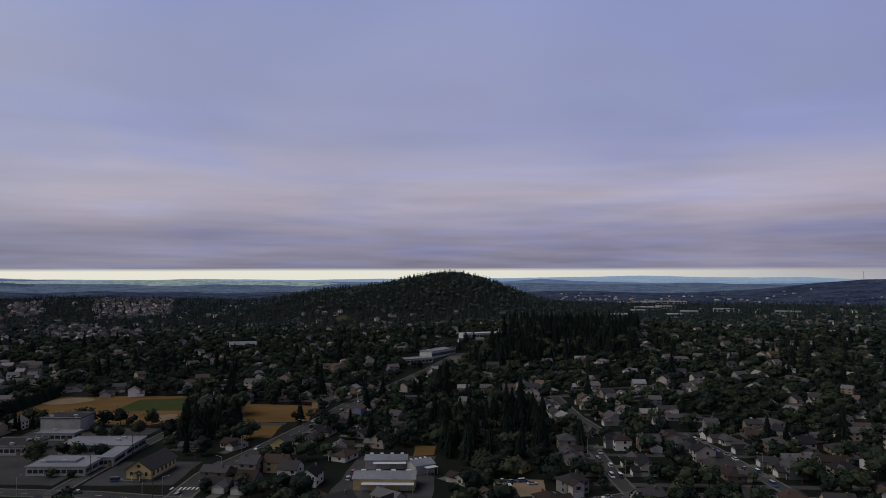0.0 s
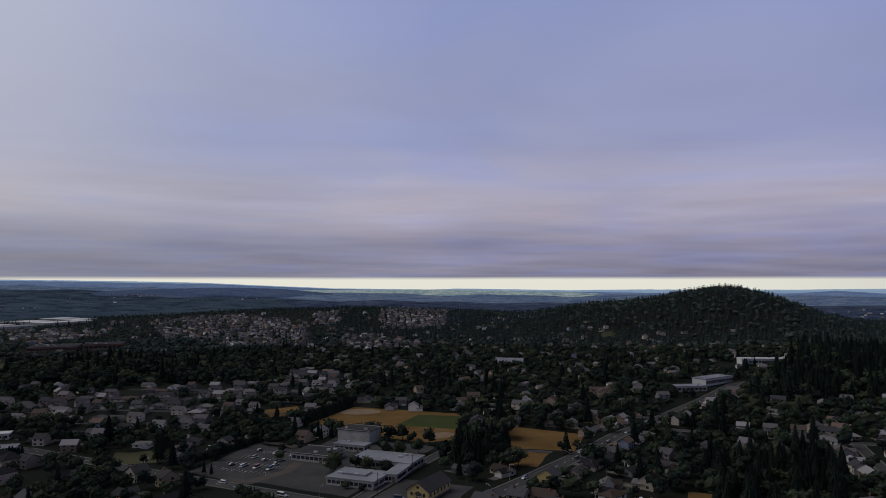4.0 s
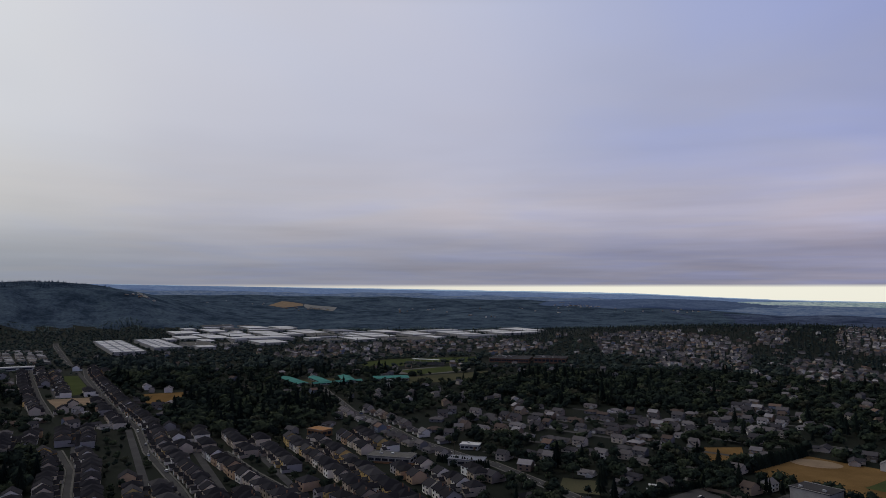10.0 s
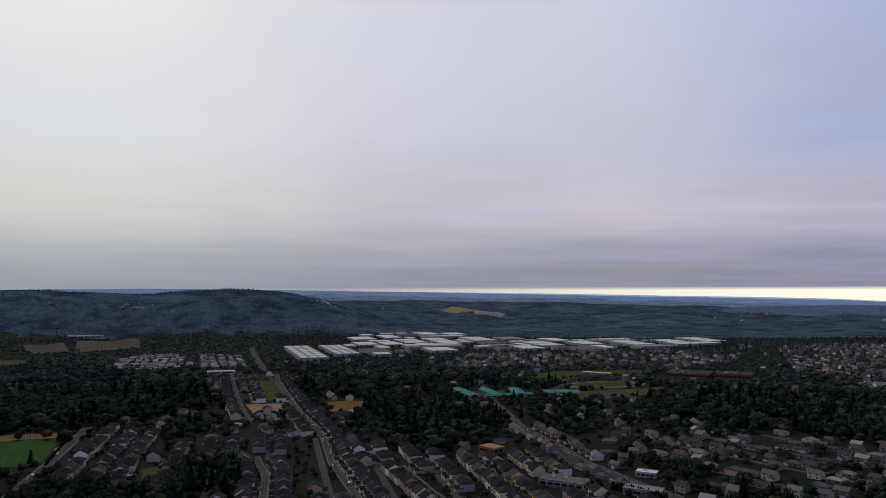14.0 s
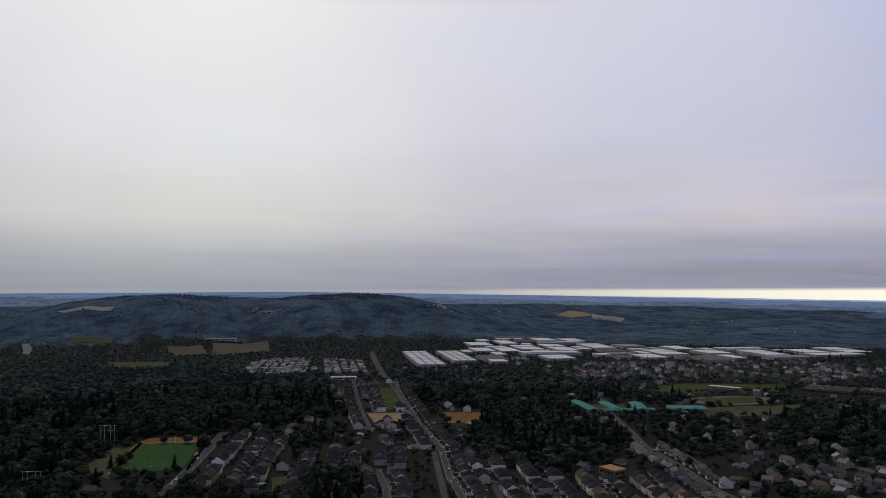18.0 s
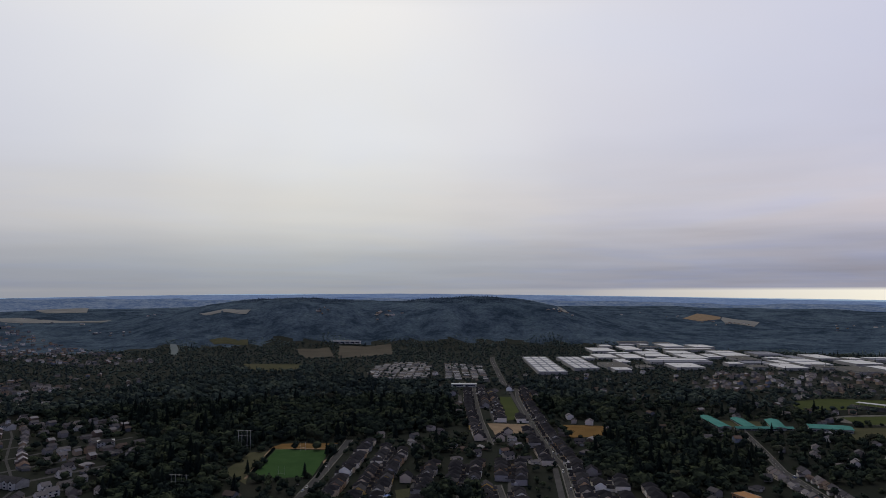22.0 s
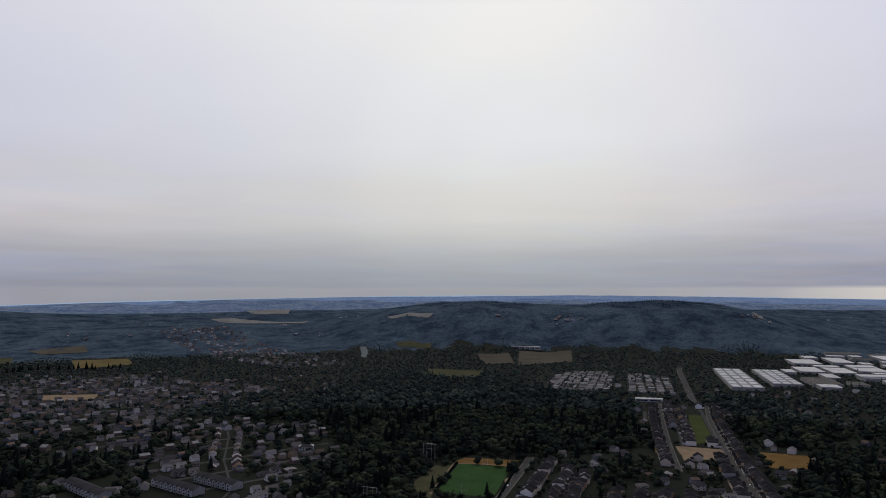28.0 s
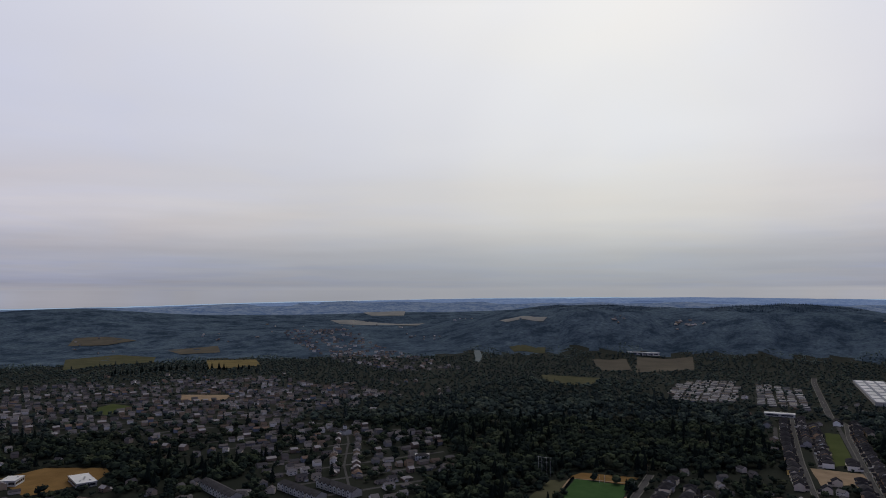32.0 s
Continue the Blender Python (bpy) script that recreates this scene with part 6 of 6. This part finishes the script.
sx_, sy_ = sx_[clear], sy_[clear]
scatter("far_houses", specks, (rng.random(sx_.shape) < 0.2).astype(int), sx_, sy_, land(sx_, sy_) + 1.5, rng.uniform(0.45, 0.7, sx_.shape), rng.uniform(0, 180, sx_.shape),
        [M["wall_stuff"], M["mobile_roof"]], "pale far-off houses and farms on wooded slopes", "houses")

# ---- vehicles, poles and other small things ----
def tube(a, b, r0, r1=None, sides=7, bm=None):
    """A tapered round bar from a to b."""
    bm = bm or bmesh.new()
    a, b = Vector(a), Vector(b)
    r1 = r0 if r1 is None else r1
    w = (b - a).normalized()
    u = w.orthogonal().normalized()
    v = w.cross(u)
    rings = [[bm.verts.new(p + (u * math.cos(2 * math.pi * k / sides) + v * math.sin(2 * math.pi * k / sides)) * q) for k in range(sides)] for p, q in ((a, r0), (b, r1))]
    for k in range(sides):
        bm.faces.new((rings[0][k], rings[0][(k + 1) % sides], rings[1][(k + 1) % sides], rings[1][k]))
    bm.faces.new(rings[0][::-1]), bm.faces.new(rings[1])
    return bm


def profile(points, half, bm=None):
    """A side outline pushed out to both sides."""
    bm = bm or bmesh.new()
    sides = [[bm.verts.new((x, e * half * k, z)) for x, z, k in points] for e in (-1, 1)]
    n = len(points)
    for k in range(n):
        bm.faces.new((sides[0][k], sides[0][(k + 1) % n], sides[1][(k + 1) % n], sides[1][k]))
    bm.faces.new(sides[0][::-1]), bm.faces.new(sides[1])
    bmesh.ops.recalc_face_normals(bm, faces=bm.faces[:])
    return bm


def make_car(name, length, height, van, label):
    car = tagged(new(name), label, "car" if not van else "van", "parked and passing cars")
    a = length / 2
    waist = 0.85 if not van else 1.0
    part("body", profile([(-a, 0.3, 1), (a, 0.3, 1), (a, 0.62, .97), (a * 0.9, waist - 0.1, .97), (a * 0.55, waist, 1), (-a * 0.96, waist, 1), (-a, waist - 0.2, .97)], 0.9), M["car_paint"], car)
    if van:
        cab = [(a * 0.62, waist, 1), (a * 0.42, height, .9), (-a * 0.94, height, .9), (-a * 0.96, waist, 1)]
    else:
        cab = [(a * 0.45, waist, 1), (a * 0.12, height, .82), (-a * 0.5, height, .82), (-a * 0.8, waist, 1)]
    part("window", profile([(x * 0.995, z - 0.06 if z > waist else z, k * 1.003) for x, z, k in cab], 0.84), M["glass"], car)
    part("roof", profile([(cab[1][0] + 0.05, height - 0.05, 1), (cab[1][0], height + 0.02, .97), (cab[2][0], height + 0.02, .97), (cab[2][0] - 0.05, height - 0.05, 1)], 0.76 if van else 0.70), M["car_paint"], car)
    for x in (-a * 0.62, a * 0.62):
        for e in (-1, 1):
            wheel = part("wheel", tube((x, e * 0.68, 0.33), (x, e * 0.92, 0.33), 0.33, sides=10), M["tyre"], car)
    return car


car_masters = [make_car("car", 4.5, 1.45, False, "small saloon car on the street"), make_car("car", 4.7, 1.7, True, "boxy sport utility vehicle on the street"), make_car("van", 5.4, 2.1, True, "tall van standing beside the street")]
rc = random.Random(21)
car_used = set()


def park(x, y, z, turn, k=None):
    k = rc.choice((0, 0, 1, 1, 2)) if k is None else k
    m = pose(x, y, z, 0, 0, turn)
    if k in car_used:
        return copy_thing(car_masters[k], m)
    car_used.add(k)
    car_masters[k].matrix_world = m
    return car_masters[k]


def along(line, d):
    for (x0, y0), (x1, y1) in zip(line, line[1:]):
        n = math.hypot(x1 - x0, y1 - y0)
        if d <= n:
            return x0 + (x1 - x0) * d / n, y0 + (y1 - y0) * d / n, math.degrees(math.atan2(y1 - y0, x1 - x0))
        d -= n
    return x1, y1, math.degrees(math.atan2(y1 - y0, x1 - x0))


def beside(n, d, side):
    """A place on street n, d metres along it and a side step to the left."""
    width, line = STREETS[n]
    x, y, a = along(line, d)
    return x - math.sin(radians(a)) * side, y + math.cos(radians(a)) * side, a, 0.052 + 0.004 * n


for n, places in ((0, ((100, 2.2), (135, -2.2), (178, 2.2), (236, -2.2), (251, 2.2), (290, -2.2))), (1, ((170, 2.0), (214, -2.0), (262, 2.0), (320, -2.0))), (2, ((40, 1.4), (85, -1.4))),
                  (3, ((18, 1.8), (30, -1.8), (44, 1.8), (62, -1.8))), (5, ((12, 1.8), (40, -1.8), (49, 1.8), (58, 1.8), (76, -1.8))), (4, ((40, 1.4), (92, -1.4))),
                  (6, ((560, 1.2), (640, -1.2), (700, 1.2), (742, -1.2), (800, 1.2))), (8, ((250, 1.2), (330, -1.2))), (12, ((60, 1.6), (150, 1.6), (164, 1.6), (210, 1.6), (240, 1.6)))):
    for d, side in places:
        x, y, a, z = beside(n, d, side)
        park(x, y, z, a + (0 if side < 0 else 180))
for x, y, turn in ((27, 326, 20), (31, 325, 25), (36, 326, 15), (40, 322, 10), (29, 316, 95), (-44, 330, 90), (-43, 341, 80), (-52, 390, 10), (-46, 306, 80)):
    park(x, y, 0.04, turn)
for k in range(9):
    park(-268 + 3.1 * rc.randrange(10), 352 + 16.5 * (k % 3), 0.06, 90 + rc.choice((0, 180)))

# car park stalls, loop drive, zebra crossing
stalls = bmesh.new()
for row in range(4):
    for k in range(15):
        x, y = -277 + 2.9 * k, 344 + 14.5 * row
        box(x - 0.07, x + 0.07, y - 2.5, y + 2.5, 0.045, 0.062, stalls)
tagged(part("parking_lines", stalls, M["paint"]), "white painted parking stalls", "road marking", kind="stuff")
tagged(part("loop_drive", ribbon(finer([(-289, 408), (-268, 410), (-250, 398), (-238, 376), (-232, 352), (-238, 330), (-250, 318)], 8), 7.0, 0.075), M["wood_chip"]), "curved reddish drive round the car park", "road", kind="structure")
zebra = bmesh.new()
for k in range(9):
    box(-121 + 1.9 * k, -120.1 + 1.9 * k, 315.5, 319.0, 0.075, 0.09, zebra)
tagged(part("zebra_crossing", zebra, M["paint"]), "white bars of a pedestrian crossing", "road marking", kind="structure")


def street_lamp(x, y, turn, z=0.0):
    lamp = tagged(new("street_lamp"), "tall grey street lamp with a curved arm", "street lamp", "street lamps")
    part("pole", tube((0, 0, 0), (0, 0, 8.6), 0.11, 0.07), M["steel"], lamp)
    part("arm", tube((0, 0, 8.5), (2.4, 0, 9.2), 0.06, 0.045), M["steel"], lamp)
    part("lamp_head", box(2.3, 3.1, -0.16, 0.16, 9.1, 9.28), M["steel"], lamp)
    lamp.matrix_world = pose(x, y, z, 0, 0, turn)
    return lamp


master_lamp = None
for n, places in ((0, (60, 95, 130, 170, 215, 260, 310)), (1, (120, 180, 240, 290)), (3, (20, 60)), (5, (30, 80)), (6, (420, 520, 600, 680, 760, 840)), (7, (60, 130)), (12, (60, 140, 220, 300))):
    for i, d in enumerate(places):
        side = (1 if i % 2 else -1) * (STREETS[n][0] / 2 + 0.6)
        x, y, a, z = beside(n, d, side)
        m = pose(x, y, 0.0, 0, 0, a + (-90 if side > 0 else 90))
        if master_lamp is None:
            master_lamp = street_lamp(x, y, 0)
            master_lamp.matrix_world = m
        else:
            copy_thing(master_lamp, m)


def power_pole(x, y, turn):
    p = tagged(new("power_pole"), "brown timber power pole with a crossarm", "power pole", "power poles")
    part("pole", tube((0, 0, -0.3), (0, 0, 11.5), 0.17, 0.12), M["bark"], p)
    part("crossarm", box(-1.3, 1.3, -0.07, 0.07, 10.6, 10.8), M["wood"], p)
    for k in (-1.1, 0.0, 1.1):
        part("insulator", tube((k, 0, 10.8), (k, 0, 11.05), 0.06), M["trim"], p)
    p.matrix_world = pose(x, y, 0, 0, 0, turn)
    return p


first = power_pole(-122, 300, 10)
for x, y, turn in ((-120, 345, 15), (-108, 392, 20), (-92, 455, 20), (-78, 520, 20), (-163, 330, 0), (-162, 372, 0), (-846, -78, 40), (-690, 352, 80), (-612, 344, 80), (-530, 327, 80), (-452, 326, 85), (70, 320, 0), (160, 330, 0)):
    copy_thing(first, pose(x, y, 0, 0, 0, turn))


def transmission_frame(x, y, turn, tall=21.0):
    """Poles and crossbars that carry the power lines through the wood."""
    f = tagged(new("transmission_frame"), "grey steel pole frame of a power line above the trees", "pylon", "power line frames")
    for k in (-7, -3, 3, 7):
        part("pole", tube((k, 0, -0.5), (k, 0, tall), 0.28, 0.18), M["steel"], f)
    part("crossbar", tube((-9, 0, tall - 0.4), (9, 0, tall - 0.4), 0.16), M["steel"], f)
    part("crossbar", tube((-7, 0, tall - 6), (7, 0, tall - 6), 0.12), M["steel"], f)
    f.matrix_world = pose(x, y, 0, 0, 0, turn)


transmission_frame(-800, -186, 80)
transmission_frame(-640, -205, 80, 13.5)


def goal_post(x, y, turn):
    g = tagged(new("goal_post"), "white H-shaped goal post on the sports field", "goal post", "goal posts")
    for e in (-2.8, 2.8):
        part("upright", tube((e, 0, 0.02), (e, 0, 9.0), 0.09, 0.07), M["trim"], g)
    part("crossbar", tube((-2.8, 0, 3.0), (2.8, 0, 3.0), 0.09), M["trim"], g)
    g.matrix_world = pose(x, y, 0.05, 0, 0, turn)


goal_post(-683, -124, 90)
goal_post(-793, -121, 90)
lines = bmesh.new()
for k in range(12):
    box(-788 + 9.4 * k, -787.8 + 9.4 * k, -146, -100, 0.055, 0.07, lines)
for y in (-146, -100):
    box(-788, -684, y - 0.12, y + 0.12, 0.056, 0.072, lines)
tagged(part("field_lines", lines, M["turf"]), "faint lines across the sports field", "field marking", kind="stuff")
tagged(part("track_path", ribbon(finer([(-676, -156), (-800, -157), (-803, -88)], 10), 2.4, 0.08), M["dirt"]), "pale path round the sports field", "path", kind="structure")

swim = tagged(new("swimming_pool"), "round blue above-ground swimming pool", "pool")
part("rim", tube((0, 0, -0.1), (0, 0, 1.1), 3.3, sides=24), M["trim"], swim)
part("water", tube((0, 0, 1.12), (0, 0, 1.16), 3.0, sides=24), M["blue"], swim)
swim.matrix_world = pose(-612, -22, 0.03)
tarp = tagged(new("tarpaulin_roof"), "blue tarpaulin over a garden frame", "tarpaulin")
part("cover", gable(7, 5, 2.4, 1.0, 0.2, 0.06), M["blue"], tarp)
for px_, py_ in ((-3, -2), (3, -2), (-3, 2), (3, 2)):
    part("post", tube((px_, py_, -0.1), (px_, py_, 2.4), 0.05), M["steel"], tarp)
tarp.matrix_world = pose(-640, -318, 0, 0, 0, 20)


def box_shed(x, y, turn, w, d, h, label):
    s = tagged(new("white_shed"), label, "shed", "pale sheds")
    part("wall", shell(w, d, h, 0.6), M["trim"], s)
    part("roof", gable(w, d, h, 0.6, 0.15, 0.1), M["white_roof"], s)
    part("door", pane(0, -d / 2, 0, w * 0.4, h * 0.8, "s"), M["steel"], s)
    s.matrix_world = pose(x, y, float(land(x, y)), 0, 0, turn)


box_shed(208, 345, 20, 10, 8, 4, "large white shed beside houses")
box_shed(45, 300, 10, 4, 3, 2.4, "small white shed at a dirt yard")
box_shed(-300, 372, 30, 7, 3, 2.6, "white store shed beside the car park")
box_shed(-306, 380, 40, 6, 3, 2.6, "white store shed beside the car park hedge")
box_shed(-645, 92, 5, 6, 4, 2.6, "small white shed between houses")


def fence(points, height, label):
    f = tagged(new("fence"), label, "fence", "garden fences")
    x0, y0 = points[0]
    f.matrix_world = pose(x0, y0, 0)
    for (ax, ay), (bx, by) in zip(points, points[1:]):
        n = max(1, round(math.hypot(bx - ax, by - ay) / 2.4))
        turn = math.atan2(by - ay, bx - ax)
        for k in range(n):
            cx, cy = ax + (bx - ax) * (k + 0.5) / n - x0, ay + (by - ay) * (k + 0.5) / n - y0
            board = part("fence_panel", box(-1.15, 1.15, -0.03, 0.03, 0.05, height), M["orange"], f)
            board.matrix_basis = pose(cx, cy, 0, 0, 0, math.degrees(turn))
            post = part("post", box(-0.06, 0.06, -0.06, 0.06, -0.2, height + 0.1), M["wood"], f)
            post.matrix_basis = pose(cx + 1.2 * math.cos(turn), cy + 1.2 * math.sin(turn), 0, 0, 0, math.degrees(turn))


fence([(96, 298), (128, 294)], 1.8, "reddish timber garden fence beside the street")
fence([(-470, 262), (-445, 285)], 1.6, "timber fence round a lawn")


def hedge(points, height, width, label):
    """A clipped row of evergreens as loose leaf sprays on a solid core."""
    r_h = random.Random(str(points))
    bm = bmesh.new()
    for (ax, ay), (bx, by) in zip(points, points[1:]):
        n = max(2, round(math.hypot(bx - ax, by - ay) / (width * 0.55)))
        for k in range(n + 1):
            cx, cy = ax + (bx - ax) * k / n + r_h.uniform(-.2, .2), ay + (by - ay) * k / n + r_h.uniform(-.2, .2)
            h = height * r_h.uniform(0.8, 1.15)
            tube((cx, cy, -0.1), (cx, cy, h), width * 0.55, width * 0.1, 7, bm)
            for j in range(10):
                a, z = r_h.uniform(0, 6.3), r_h.uniform(0.1, 0.9) * h
                q = width * 0.6 * (1 - 0.7 * z / h)
                p = Vector((cx + q * math.cos(a), cy + q * math.sin(a), z))
                bm.faces.new([bm.verts.new(p + Vector((r_h.uniform(-.5, .5), r_h.uniform(-.5, .5), r_h.uniform(-.4, .4)))) for _ in range(3)])
    tagged(part("hedge", bm, M["conifer"]), label, "hedge")


hedge([(-445, 306), (-405, 322)], 6, 3.5, "tall dark evergreen hedge beside a grey-roofed hall")
hedge([(-802, -154), (-690, -154)], 2.5, 2.5, "dark hedge along the sports field")
hedge([(-676, -90), (-792, -86)], 3.0, 2.6, "row of shrubs between field and street")
hedge([(-297, 470), (-300, 552)], 9, 7, "dense dark hedge of trees beside the school field")
hedge([(-292, 408), (-296, 340)], 4, 3, "evergreen hedge beside the car park")


def plant(x, y, tall, k, wide=1.0):
    ob = copy_thing(tree_masters[k], pose(x, y, float(land(x, y)), 0, 0, rc.uniform(0, 360)))
    ob.scale = (tall * wide, tall * wide, tall)


for x, y, tall, k, wide in ((-206, 360, 13, 4, 1.1), (-198, 372, 8, 3, 1.2), (-190, 370, 9, 4, 1.2), (-176, 368, 8, 5, 1.3), (-214, 374, 7, 6, 1.1), (-196, 408, 9, 3, 1.0), (-188, 410, 10, 4, 1.0), (-203, 418, 9, 5, 1.0), (-178, 418, 10, 6, 1.0),
                            (-262, 428, 13, 2, .6), (-258, 430, 14, 0, .6), (-254, 427, 12, 1, .6), (-248, 431, 13, 2, .6), (-184, 335, 4, 3, 1.3), (-174, 334, 4, 4, 1.3), (-250, 372, 6, 5, 1.2), (-262, 392, 5, 3, 1.2), (-272, 330, 9, 0, .7), (-266, 329, 8, 1, .7)):
    plant(x, y, tall, k, wide)

# conifers in front of the golden fields
for k in range(30):
    f = k / 29
    x, y = (-1330 - 190 * f / 0.6, -1392 + 60 * f / 0.6) if f < 0.6 else (-1514 - 52 * (f - 0.6) / 0.4, -1335 + 182 * (f - 0.6) / 0.4)
    plant(x + rc.uniform(-9, 9), y + rc.uniform(-9, 9), rc.uniform(13, 24), k % 3, rc.uniform(0.8, 1.05))

# the house with a turret and the white house that stand out of their streets
turret = tagged(new("turret_house"), "house with a pale square turret above dark trees", "house")
part("wall", shell(18, 11, 5.6, 2.5), M["trim"], turret)
part("roof", gable(18, 11, 5.6, 2.5), M["dark_roof"], turret)
part("turret", box(-2, 2, -2, 2, 5, 12), M["trim"], turret)
part("turret_roof", hip(4, 4, 12, 2.4, 0.4), M["dark_roof"], turret)
for k in (-6, -2, 2, 6):
    part("window", pane(k, -5.5, 3.4, 1.5, 1.4, "s"), M["glass"], turret)
turret.matrix_world = pose(-928, -512, 0, 0, 0, 60)
bright = tagged(new("white_house"), "large white two-storey house with a grey roof", "house")
part("wall", shell(18, 10, 6, 2.2), M["trim"], bright)
part("roof", hip(18, 10, 6, 2.4), M["dark_roof"], bright)
for k in (-7, -3.5, 0, 3.5, 7):
    for z in (1.2, 4.0):
        part("window", pane(k, -5, z, 1.5, 1.3, "s"), M["glass"], bright)
        part("window", pane(k, 5, z, 1.5, 1.3, "n"), M["glass"], bright)
bright.matrix_world = pose(-822, -345, 0, 0, 0, 112)

# cars at the kerb of the nearest streets
for n, places in ((3, ((18, 2.0), (36, -2.0), (62, 2.0))), (4, ((20, 2.0), (75, -2.0), (104, 2.0), (140, -2.0), (172, 2.0))), (5, ((14, 2.0), (48, -2.0), (80, 2.0), (102, -2.0))), (0, (60, 2.4), (325, -2.2))[:1] + (((60, 2.4), (325, -2.2), (370, 2.2)),)):
    for d, side in places:
        x, y, a, z = beside(n, d, side)
        park(x, y, z, a + (0 if side < 0 else 180))
for x, y, turn in ((-270, 352, 80), (-262, 354, 80), (-268, 372, 82), (-246, 362, 80), (-276, 388, 80), (-150, 328, 10)):
    park(x, y, 0.06, turn)

# a lattice mast on the far hill
hx_, hy_ = 1740, 2930
mast = tagged(new("radio_mast"), "thin grey radio mast on a far wooded hill", "mast")
for e in (-1.5, 1.5):
    part("leg", tube((e, 0, -2), (e * 0.3, 0, 38), 0.5, 0.3), M["steel"], mast)
for z in (8, 18, 28):
    part("brace", tube((-1.4 + z * 0.03, 0, z), (1.4 - z * 0.03, 0, z + 4), 0.25), M["steel"], mast)
mast.matrix_world = pose(hx_, hy_, float(land(hx_, hy_)), 0, 0, 20)
